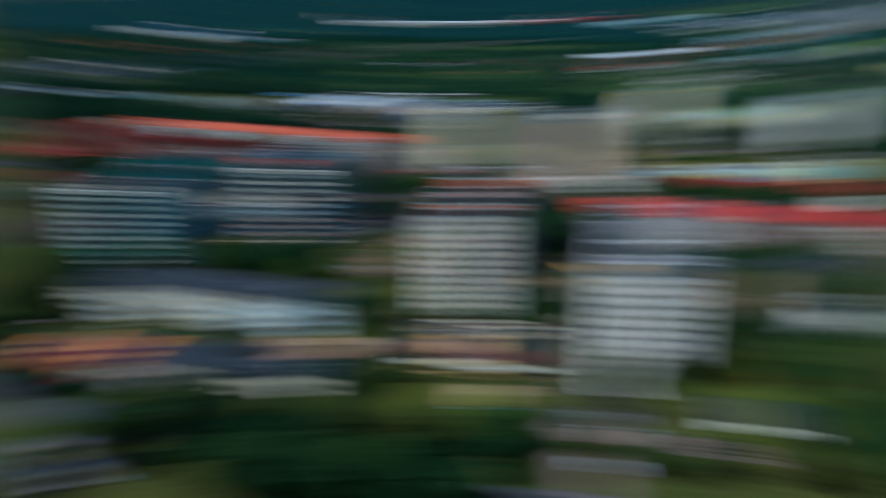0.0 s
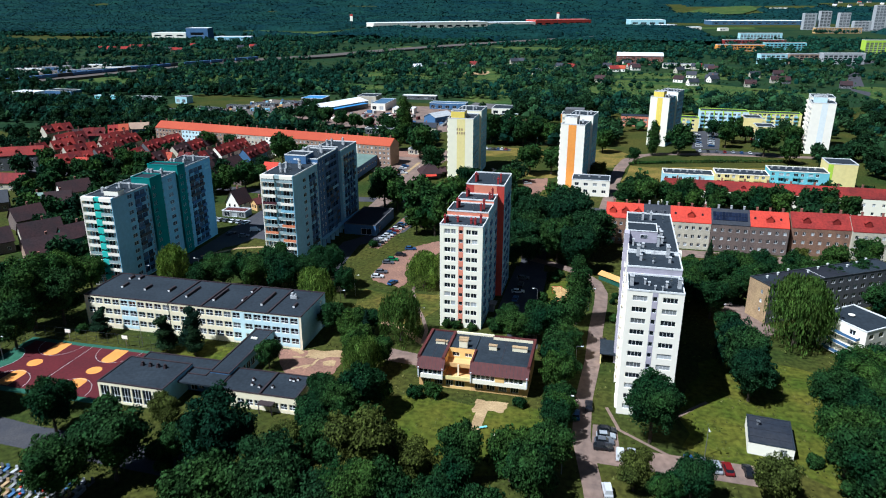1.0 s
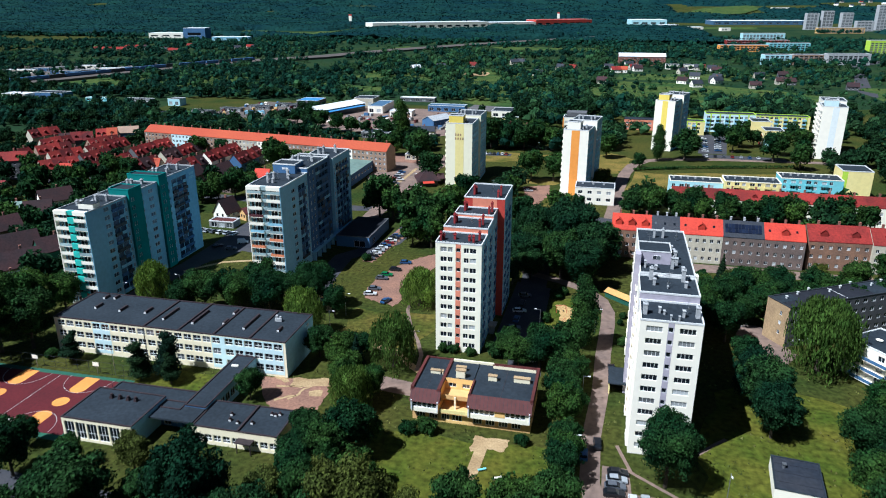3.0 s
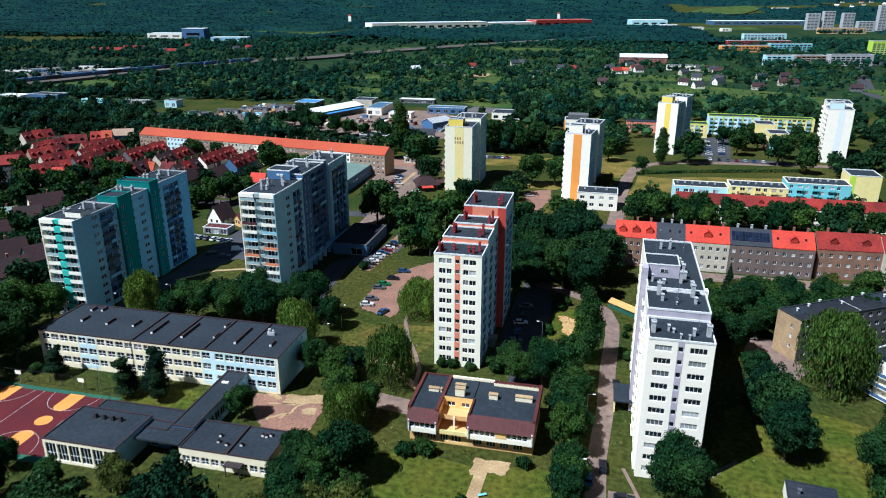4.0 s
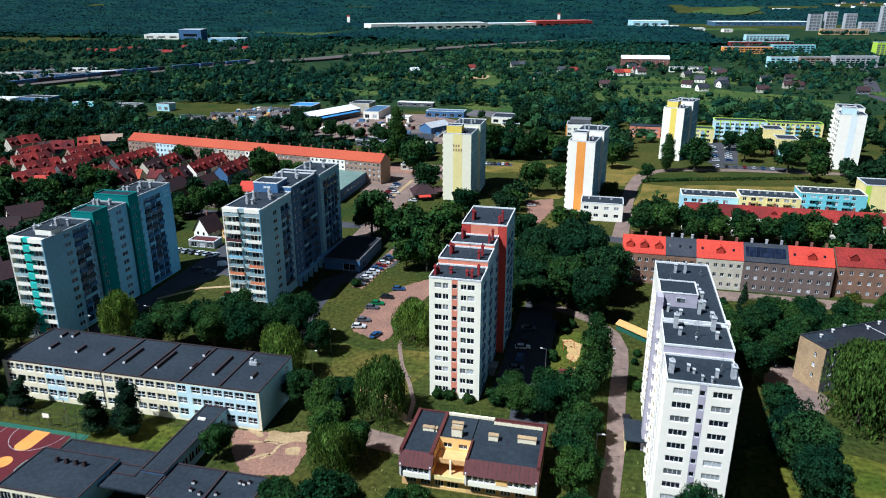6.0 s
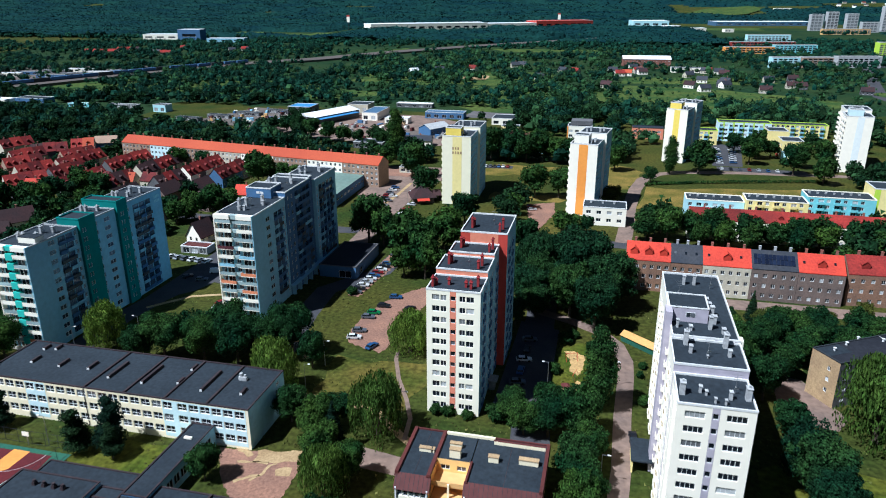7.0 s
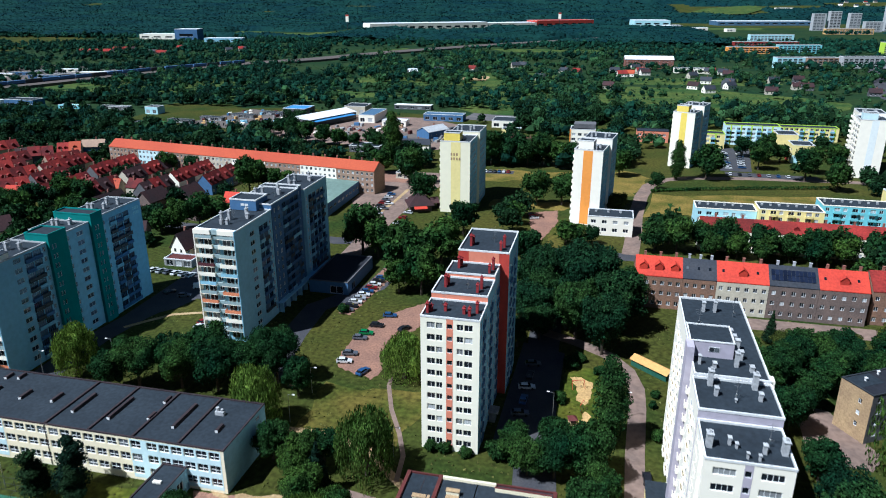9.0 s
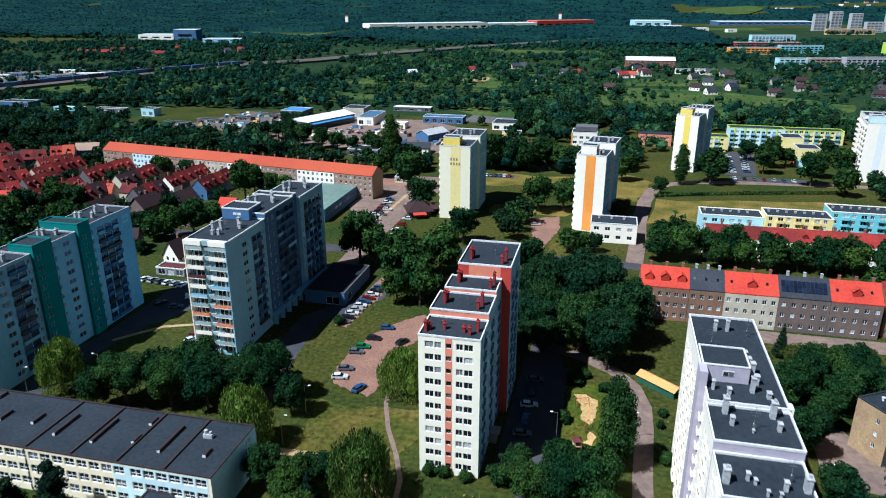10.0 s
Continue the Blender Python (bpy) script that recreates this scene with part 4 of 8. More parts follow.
# ---- more towers, farther off ----
def far_tower(name_label, x0, x1, y0, y1, z, wall, stripe, at, lit_side, cap, cap_label, marks=False, turn=0.0, rise=1.6):
    """A tower with a plain gable that carries one broad coloured stripe."""
    cx, cy = (x0 + x1) / 2, (y0 + y1) / 2
    r = thing("tower_block", cx, cy, 0, 0, name_label, "apartment block")
    r.matrix_basis = pose(x0, y0, 0, 0, 0, turn) @ pose(cx - x0, cy - y0, 0)
    w, d = x1 - x0, y1 - y0
    a, b = -w / 2, -d / 2
    base, _ = side_pose(a, -a, b, -b, "S")
    part("wall", facade(w, 0, z, []), wall, r, "", base)
    part("stripe", Geo().box(at[0], at[1], -0.04, 0.0, 0.4, z - 0.2), stripe, r, "broad coloured stripe down the gable wall", base)
    half = d * 0.5
    cs = [(0.9 + 3.0 * k, 1.7) for k in range(int((half - 1) / 3))]
    for (u0, u1, zz, dx) in ((b, b + half, z, 0.0), (b + half + 0.02, -b, z + rise, 1.2)):
        hs = rows_of([(c, q + (0.7 if lit_side == "W" else 0)) for c, q in cs if c + q < u1 - u0 - 0.9], FLOORS, 0.7, 2.8, 0.5 if lit_side == "W" else 0.8, 1.9 if lit_side == "W" else 1.5)
        ws = [(u1 - u0 - p - q, c, q, s) for p, c, q, s in hs]
        # East walls take grey-blue instead of the tower's own colour, as painted shade.
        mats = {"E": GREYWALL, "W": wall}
        if dx:
            mats["S"] = wall
            mats["N"] = wall
        roof = section(r, a + dx, -a + dx, u0, u1, zz, mats, {lit_side: hs if lit_side == "E" else ws})
        for px, py in ((2.5, 3.5), (4.0, 5.5), (8.5, 4.0), (9.6, 7.5)):
            stack(roof, a + dx + px, u0 + py, zz, 0.8, 1.0, 1.6)
        for f in FLOORS:
            for c, q in cs[1:2] if lit_side == "E" else cs[::2]:
                part("balcony", balcony_mesh(2.6, 1.1, 1.0, wall), None, r, "", pose(a + dx, u0 + c + 2.2, 0.7 + 2.8 * f, 0, 0, 270))
    head = part("stair_head", Geo().box(a + 1.2, a + w * 0.62, b + 2.4, b + 8.5, z, z + 3.35), cap, r, cap_label)
    deck(head, a + 1.2, a + w * 0.62, b + 2.4, b + 8.5, z + 3.4)
    if marks:
        for row, zz in ((5, 26.6), (4, 24.6)):
            g = Geo()
            for k in range(3 if row == 5 else 4):
                g.box(4.9 + 1.25 * k, 5.6 + 1.25 * k, -0.09, -0.045, zz, zz + 1.2)
            part("wall_lettering", g, BUFFBRICK, r, "tan bars of lettering on the gable", base)
    return r


far_tower("pale cream tower block with a yellow stripe", -78.9, -65.1, 337.5, 372, 32.8, LEMON, PALEYELLOW, (5.0, 9.4), "E", YELLOW, "yellow stair head on the roof", True)
far_tower("white tower block with a broad orange stripe", -19.3, -7.0, 333.5, 362, 32.8, WHITE, BRIGHT_ORANGE, (4.0, 8.0), "E", WHITE, "white stair head on the roof", False, -9, 2.6)
far_tower("cream tower block with a yellow stripe", 29.5, 42.0, 458, 486, 31.5, CREAM, YELLOW, (4.6, 8.0), "E", YELLOW, "yellow stair head on the roof", False, -20, 2.4)
far_tower("white tower block with pale aqua balconies", 125.3, 138.8, 452, 484, 31.5, WHITE, PALESTRIPE, (5.6, 9.0), "W", PALEBLUE, "pale aqua stair head on the roof", False, -7)


# ---- low buildings ----
def flat_block(name, label, category, x0, x1, y0, y1, z, walls, wins, rz=0.0, felt=FELT, coping=COPING, sashes=2, rim=0.35, group="", tiers=1, bar=0.09):
    """A flat-roofed building; walls by side, or one material for all."""
    cx, cy = (x0 + x1) / 2, (y0 + y1) / 2
    r = thing(name, cx, cy, 0, rz, label, category, group)
    w, d = (x1 - x0) / 2, (y1 - y0) / 2
    for side in "SENW":
        m = walls[side] if isinstance(walls, dict) else walls
        base, length = side_pose(-w, w, -d, d, side)
        holes = wins.get(side, [])
        part("wall", facade(length, 0, z, holes), m, r, "", base)
        windows(r, base, holes, sashes, FRAME, GLASS if tiers < 2 else GLASS_DARK, bar, tiers > 1, tiers, name.startswith("far_"))
    roof = deck(r, -w, w, -d, d, z, felt, coping, rim, 0.3)
    return r, roof


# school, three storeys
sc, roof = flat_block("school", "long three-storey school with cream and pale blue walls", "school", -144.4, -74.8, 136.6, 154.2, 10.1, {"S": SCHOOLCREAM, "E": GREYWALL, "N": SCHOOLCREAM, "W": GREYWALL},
                      {"S": rows_of([(1.0 + 2.8 * k + (0.9 if k > 17 else 0), 2.3) for k in range(24)], range(3), 0.8, 3.1, 0.75, 1.75),
                       "E": rows_of([(13.4, 1.6)], range(3), 0.8, 3.1, 1.2, 0.9)}, 0, FELT, DARKTRIM, 2, 0.25, "", 2, 0.1)
for x0, x1 in ((12.1, 17.5), (48.4, 68.9)):
    holes = rows_of([(c, 2.3) for c in [1.0 + 2.8 * k + (0.9 if k > 17 else 0) for k in range(24)] if x0 < c < x1 - 1.9], range(3), 0.8, 3.1, 0.75, 1.75)
    part("wall_panel", facade(x1 - x0, 0.6, 9.9, holes, 0.05, x0), PALEBLUE, sc, "pale blue painted part of the wall", pose(-34.8, -8.84, 0))
for k in range(4):
    part("roof_ridge", Geo().box(-6.6 + 10.4 * k - 0.25, -6.6 + 10.4 * k + 0.25, -8.4, 8.4, 10.1, 10.45), DARKTRIM, roof)
for px, py, d in ((-27, 0, 3.2), (-19, 0, 3.6), (-11.2, 0.5, 3.6), (-3.8, 0, 7.5), (5.4, 0, 8.4), (13.4, 5.2, 2.6), (13.8, -1.2, 2.6), (20.6, 0.5, 9.0), (30.2, -2, 2.6), (-29, 6, 2.4), (-26, 6.6, 2.4)):
    vent = part("roof_light", Geo().box(px - 0.4, px + 0.4, py - d / 2, py + d / 2, 10.104, 10.75, 0.1), DARKTRIM, roof, "long raised roof light")
    part("roof_light_end", Geo().box(px - 0.32, px + 0.32, py - d / 2 - 0.06, py - d / 2 - 0.004, 10.12, 10.66), COPING, vent, "pale end of the roof light")
part("roof_vent", Geo().box(26.5, 28.5, 2.5, 3.4, 10.104, 11.0).tube(27, 3, 11.0, 11.8, 0.4).tube(28, 3, 11.0, 11.5, 0.3), STACK, roof, "pale roof vents")
part("downpipe", Geo().tube(-6.6, -8.9, 0.2, 10, 0.08), DARKTRIM, sc)

# gym, link and low wing of the school
gy, roof = flat_block("gym_hall", "low school gym with a dark felt roof", "hall", -112.4, -94.5, 100.4, 113.4, 5.6, {"S": SCHOOLCREAM, "E": GREYWALL, "N": CREAM, "W": GREYWALL},
                      {"S": [(0.6 + 2.9 * k, 0.7, 2.5, 4.1) for k in range(6)]}, 0, FELT, DARKTRIM, 3, 0.2, "", 2, 0.09)
for px in (-3, -0.8, 1.4, 3.4):
    part("roof_vent", Geo().box(px - 0.4, px + 0.4, 2.6, 3.6, 5.604, 6.3, 0.1).tube(px, 3.1, 6.3, 6.7, 0.35), DARKTRIM, roof)
ln, roof = flat_block("school_link", "low link building with a dark felt roof", "hall", -110.5, -89.2, 113.5, 118.6, 4.4, GREYWALL, {}, 0, FELT, DARKTRIM, 2, 0.2)
# Walls are dark blue-grey to stand for the shade under the passage roof.
ln, roof = flat_block("school_link", "narrow corridor building with a dark felt roof", "hall", -94.4, -88.9, 110.2, 113.4, 4.7, BLUEGREY, {"S": [(0.8, 0.2, 1.8, 2.4), (3.0, 0.9, 1.6, 1.6)]}, 0, FELT, DARKTRIM, 2, 0.2)
part("canopy", Geo().box(-2.7, 2.7, -5.6, -1.64, 4.3, 4.72).box(2.7, 8.2, -5.6, 0.06, 4.3, 4.72), FELT, ln, "dark flat roof over the passage")
# The south wall has the same shade put into its colour.
ln, roof = flat_block("school_link", "long corridor building with a dark felt roof and glazed side", "hall", -88.8, -83.4, 111.9, 136.5, 5.0, {"S": BLUEGREY, "E": GREYWALL, "N": CREAM, "W": CREAM},
                      {"E": [(6.3 + 2.4 * k, 1.2, 2.0, 2.2) for k in range(7)], "S": [(1.2, 0.2, 2.8, 2.6)]}, 0, FELT, DARKTRIM, 2, 0.2)
part("roof_vent", Geo().box(-1.2, 0.6, 6.5, 7.1, 5.004, 5.4), WHITE, roof, "white roof hatch")
bl, roof = flat_block("school_wing", "low cream school wing with a dark felt roof", "hall", -83.3, -62.8, 105.8, 116.4, 4.3, {"S": SCHOOLCREAM, "E": SCHOOLCREAM, "N": SCHOOLCREAM, "W": SCHOOLCREAM},
                      {"S": [(0.6 + 2.25 * k, 1.0, 1.8, 1.6) for k in range(9) if k != 5]}, 0, FELT, DARKTRIM, 2, 0.2, "", 2, 0.1)
part("canopy", Geo().box(1.0, 4.8, -7.2, -5.3, 2.6, 2.85).box(1.2, 1.4, -7.0, -6.8, 0, 2.6).box(4.4, 4.6, -7.0, -6.8, 0, 2.6), DARKTRIM, bl, "dark entrance canopy")
part("roof_ridge", Geo().box(0.6, 1.1, -5.2, 5.2, 4.3, 4.7), DARKTRIM, roof)
for px, py in ((-3.5, 0.5), (-2.8, -1.6), (-0.6, -2.2), (2.6, -1.6), (5.4, 2.6), (6.4, 2.4), (7.2, 3.0)):
    vent = part("roof_vent", Geo().box(px - 0.45, px + 0.45, py - 0.35, py + 0.35, 4.304, 4.8, 0.08).tube(px, py, 4.8, 5.2, 0.25), DARKTRIM, roof)
    part("vent_front", Geo().box(px - 0.3, px + 0.3, py - 0.4, py - 0.36, 4.34, 4.74), COPING, vent)

# kindergarten, two storeys with a brown-red sloping roof band along its front and a terrace set into it
X, Y = -23.6, 132.5
kg = thing("kindergarten", X, Y, 0, 0, "two-storey cream and apricot kindergarten with brown-red roof band", "kindergarten")
KF = -6.3
for x0, x1 in ((-14.5, -8.0), (-1.0, 13.3)):
    b, length = side_pose(x0, x1, KF, 9.2, "S")
    n = int((length - 0.6) / 1.18)
    upper = [(0.3 + 1.18 * k, 4.0, 1.14, 1.5) for k in range(n) if length < 10 or k not in (5, 6)]
    lower = [(1.0 + 3.0 * k, 0.7, 2.1, 1.7) for k in range(int(length / 3.1))]
    part("wall", facade(length, 0, 3.0, lower), TAN, kg, "", b)
    part("wall", facade(length, 3.0, 5.75, upper), CREAM, kg, "", b @ pose(0, -1.2, 0))
    windows(kg, b, lower, 3)
    windows(kg, b @ pose(0, -1.2, 0), upper, 1, FRAME, GLASS_DARK, 0.16, True, 2)
    if length > 10:
        part("wall_panel", Geo().box(0.3 + 1.18 * 5, 0.26 + 1.18 * 7, -1.24, -1.2, 3.95, 5.6), APRICOT, kg, "apricot wall panel", b)
    part("floor_band", Geo().box(0, length, -1.2, 0.02, 2.84, 3.0), CREAM, kg, "", b)
    for u in (0.0, length - 0.3):
        part("pier", Geo().box(u, u + 0.3, -1.5, -1.2, 3.4, 6.0), FRAME, kg, "white pier at the end of the window band", b)
    g = Geo()
    y0 = KF
    g.quad((x0 - 0.3, y0 - 1.6, 5.6), (x1 + 0.3, y0 - 1.6, 5.6), (x1 + 0.3, y0 + 0.5, 8.1), (x0 - 0.3, y0 + 0.5, 8.1))
    g.quad((x0 - 0.3, y0 - 1.6, 5.6), (x0 - 0.3, y0 + 0.5, 8.1), (x0 - 0.3, y0 + 0.5, 5.4))
    g.quad((x1 + 0.3, y0 - 1.6, 5.6), (x1 + 0.3, y0 + 0.5, 5.4), (x1 + 0.3, y0 + 0.5, 8.1))
    g.quad((x0 - 0.3, y0 - 1.6, 5.6), (x0 - 0.3, y0 + 0.5, 5.4), (x1 + 0.3, y0 + 0.5, 5.4), (x1 + 0.3, y0 - 1.6, 5.6))
    band = part("roof_band", g, TILE_BROWN, kg, "sloping brown-red sheet roof band")
    seams = Geo()
    for k in range(int(length / 0.9) + 1):
        u = x0 + 0.9 * k
        seams.quad((u - 0.03, y0 - 1.62, 5.64), (u + 0.03, y0 - 1.62, 5.64), (u + 0.03, y0 + 0.46, 8.14), (u - 0.03, y0 + 0.46, 8.14))
    part("seams", seams, DARKTRIM, band)
    roof = part("roof", Geo().box(x0, x1, KF + 0.5, 9.2, 7.7, 8.0), FELT, kg)
    part("coping", Geo().box(x0, x1, 9.0, 9.3, 8.004, 8.35), TILE_BROWN, roof)
    part("roof_seam", Geo().box((x0 + x1) / 2, (x0 + x1) / 2 + 0.08, KF + 0.6, 8.9, 8.002, 8.03), DARKTRIM, roof)
for length, holes, side in ((15.5, [(3, 0.9, 1.6, 1.5), (10, 0.9, 1.6, 1.5), (6, 4.1, 1.6, 1.4)], "E"), (15.5, [], "W"), (27.8, [], "N")):
    part("wall", facade(length, 0, 7.9, holes), TAN, kg, "", side_pose(-14.5, 13.3, KF, 9.2, side)[0])
for x0, x1 in ((-15.0, -14.1), (-8.7, -7.8), (-1.2, -0.6), (12.9, 13.8)):
    part("coping", Geo().box(x0, x1, KF + 0.2, 9.3 if x0 != -1.2 else 0.2, 7.3 if abs(x0) > 10 else 8.004, 8.5, 0.1), TILE_BROWN, roof, "wide brown-red sheet edge of the roof")
# cream inner faces of the parapet along the back, with a step
part("parapet", Geo().box(-7.8, 2.4, 8.5, 8.96, 8.004, 8.6), SCHOOLCREAM, roof, "cream back parapet of the roof")
part("parapet", Geo().box(2.4, 12.9, 7.2, 7.6, 8.004, 8.75), SCHOOLCREAM, roof, "cream back parapet of the roof")
part("coping", Geo().box(2.3, 12.9, 7.25, 7.75, 8.752, 8.82), TILE_BROWN, roof)
for x0, x1, y0, y1, h in ((-12.0, -9.6, 1.6, 2.4, 0.8), (-9.2, -8.9, 1.6, 2.4, 0.8), (-5.6, -3.4, 0.9, 2.0, 1.9), (-6.2, -3.8, 4.2, 5.0, 1.0), (2.2, 4.2, 1.2, 2.2, 1.2), (8.2, 12.0, 1.8, 2.8, 1.1)):
    top = part("roof_chimney", Geo().box(x0, x1, y0, y1, 8.0, 8.0 + h), SCHOOLCREAM, roof)
    part("chimney_cap", Geo().box(x0 - 0.1, x1 + 0.1, y0 - 0.1, y1 + 0.1, 8.004 + h, 8.12 + h), BUFFBRICK, top)
# the terrace: back wall, two balconies, a pillar
b = pose(-8.0, -0.4, 0)
holes = [(0.9, 3.5, 1.9, 1.7), (4.2, 3.5, 1.9, 1.7), (0.9, 6.1, 1.9, 1.1), (4.2, 6.1, 1.9, 1.1)]
part("wall", facade(7.0, 3.0, 8.5, holes), APRICOT, kg, "apricot wall at the back of the terrace", b)
windows(kg, b, holes, 2, FRAME, GLASS_DARK, 0.1)
part("wall", Geo().quad((-8.0, KF - 0.8, 3.0), (-8.0, -0.4, 3.0), (-8.0, -0.4, 8.4), (-8.0, KF + 0.4, 8.0), (-8.0, KF - 0.8, 5.6)), APRICOT, kg)
part("wall", Geo().quad((-1.0, -0.4, 3.0), (-1.0, KF - 0.8, 3.0), (-1.0, KF - 0.8, 5.6), (-1.0, KF + 0.4, 8.0), (-1.0, -0.4, 8.4)), APRICOT, kg)
roof = part("roof", Geo().box(-7.8, -1.2, -0.2, 9.2, 7.7, 8.0), FELT, kg)
b = pose(-8.0, KF, 0)
holes = [(0.5, 0.7, 1.9, 1.6), (3.0, 0.7, 2.4, 1.6)]
part("wall", facade(7.0, 0, 3.0, holes), APRICOT, kg, "", b)
windows(kg, b, holes, 3, FRAME, GLASS_DARK, 0.12)
part("terrace_slab", Geo().box(-7.9, -1.1, KF - 0.9, -0.45, 2.9, 3.1), TAN, kg)
for z, y in ((3.1, KF - 0.9), (5.6, KF + 1.4)):
    part("terrace_parapet", Geo().box(-7.9, -1.1, y, y + 0.15, z, z + 0.9), TAN if z > 4 else PALEYELLOW, kg, "apricot parapet of the terrace")
part("terrace_slab", Geo().box(-7.9, -1.1, KF + 1.4, -0.45, 5.4, 5.6), TAN, kg)
part("pillar", Geo().box(-4.7, -4.3, KF + 1.0, KF + 1.36, 3.1, 6.3), SCHOOLCREAM, kg)

# small shed on the lawn
sh, roof = flat_block("shed", "small white utility shed with a weathered felt roof", "shed", 39.8, 49.0, 114.0, 125.4, 2.9, WHITE, {"E": [(2, 1.0, 1.2, 0.8)], "S": [(6.4, 0.4, 1.4, 2.0)]}, -6.5, TILE_SLATE, FELT, 2, 0.12)
for y in (-3.0, 0.2, 3.2):
    part("roof_seam", Geo().box(-4.4, 4.4, y, y + 0.1, 2.902, 2.94), FELT_BLACK, roof)
part("roof_chimney", Geo().tube(-2.4, 2.0, 2.9, 3.8, 0.3).box(-2.8, -2.0, 1.6, 2.4, 3.8, 3.95), METAL, roof)

# grey four-storey block and the white block beside it
rb, roof = flat_block("apartment_house", "four-storey grey block with a black felt roof and buff brick gable", "apartment house", 66.0 - 1.2, 66.0 + 48.8, 196.0 - 4.3, 196.0 + 4.3, 12.3, {"S": GREYBLOCK, "E": BUFFBRICK, "N": GREYBLOCK, "W": BUFFBRICK},
                      {"S": rows_of([(1.6 + 3.1 * k, 1.6) for k in range(15)], range(4), 0.6, 2.9, 0.9, 1.4), "W": [(5.2, 8.9, 0.9, 1.2), (5.2, 6.0, 0.9, 1.2), (5.2, 3.1, 0.9, 1.2)]}, 0, FELT_BLACK, DARKMETAL, 2, 0.25)
rb.matrix_basis = pose(54.9, 184.2, 0, 0, 0, 31) @ pose(25, 4.3, 0)
part("roof_patch", Geo().box(-24.6, -17.5, -0.5, 3.9, 12.302, 12.33), FELT, roof, "grey patch of newer roofing felt")
part("roof_patch", Geo().box(6, 24.6, -3.9, 3.9, 12.302, 12.33), FELT, roof, "grey patch of newer roofing felt")
part("roof_seam", Geo().box(-4, -3.9, -3.9, 3.9, 12.302, 12.36), COPING, roof, "pale sheet seam across the roof")
for k in range(9):
    stack(roof, -21 + 5.2 * k, 1.5 + 1.4 * (k % 3), 12.3, 0.45, 0.45, 0.7, COPING)
rw, roof = flat_block("apartment_house", "low white apartment house with balconies and a grey flat roof", "apartment house", 0, 13, 0, 14, 9.6, WHITE,
                      {"S": rows_of([(1.2, 1.8), (5, 1.8), (9, 1.8)], range(3), 0.6, 2.9, 0.8, 1.5), "W": rows_of([(3, 1.8), (9, 1.8)], range(3), 0.6, 2.9, 0.8, 1.5)}, 0, FELT, COPING, 2, 0.3)
rw.matrix_basis = pose(76.5, 172.6, 0, 0, 0, 37)
for f in range(3):
    part("balcony", balcony_mesh(9.6, 1.5, 0.85, BLUEGREY, WHITE), None, rw, "", pose(-6.5, 4.2, 0.7 + 2.9 * f, 0, 0, 270))
part("roof_dish", Geo().tube(-1, 2, 9.6, 10.1, 0.5, 0.9, 10), WHITE, roof, "white round roof vent")

# garage box beside the grey tower
# Walls and rim are darkened: the grey tower's shadow is in their colour.
ga, roof = flat_block("garage_building", "low grey flat-roofed service building in the shade", "garage", -100.2, -86.4, 236.5, 262, 4.3, BLUEGREY, {"S": [(7.4, 0.2, 4.6, 2.6)], "E": [(4, 0.2, 3, 2.4)]}, 0, FELT_BLACK, GREYBLOCK, 2, 0.3)

# low green-roofed hall, small yellow-roofed shelter, low white house under the orange-striped tower
ha, roof = flat_block("market_hall", "long low hall with a faded green sheet roof", "hall", -146, -126.5, 318, 381, 6.0, BLUEGREY, {"E": [(3 + 5 * k, 2.6, 3, 1.2) for k in range(11)]}, 0, GREENHALL, GREENHALL, 2, 0.1)
sb = thing("shelter", 10.3, 207, 0, -40, "long low shelter with an ochre roof and green sides", "shelter")
part("wall", Geo().box(-5.7, 5.7, -1.6, 1.6, 0, 2.0), COURT_GREEN, sb, "dark green sheet wall")
g = Geo().quad((-6.0, -2.0, 1.9), (6.0, -2.0, 1.9), (6.0, 0, 3.0), (-6.0, 0, 3.0)).quad((-6.0, 0, 3.0), (6.0, 0, 3.0), (6.0, 2.0, 1.9), (-6.0, 2.0, 1.9))
part("roof", g.quad((-6.0, 2.0, 1.9), (6.0, 2.0, 1.9), (6.0, -2, 1.9), (-6.0, -2, 1.9)).quad((-6.0, -2, 1.9), (-6.0, 0, 3.0), (-6.0, 2, 1.9)).quad((6.0, -2, 1.9), (6.0, 2, 1.9), (6.0, 0, 3.0)), OCHRE, sb, "ochre sheet roof")
lw, roof = flat_block("annex", "low white annex with a dark flat roof", "annex", -11.5, 7.0, 319.5, 331, 8.0, WHITE, {"S": rows_of([(1.5 + 4.4 * k, 2.0) for k in range(4)], range(2), 0.8, 3.4, 1.0, 1.5)}, 0, FELT, COPING)
for k in range(3):
    stack(roof, -6 + 5 * k, 2, 8, 0.9, 0.9, 1.0, STACK)

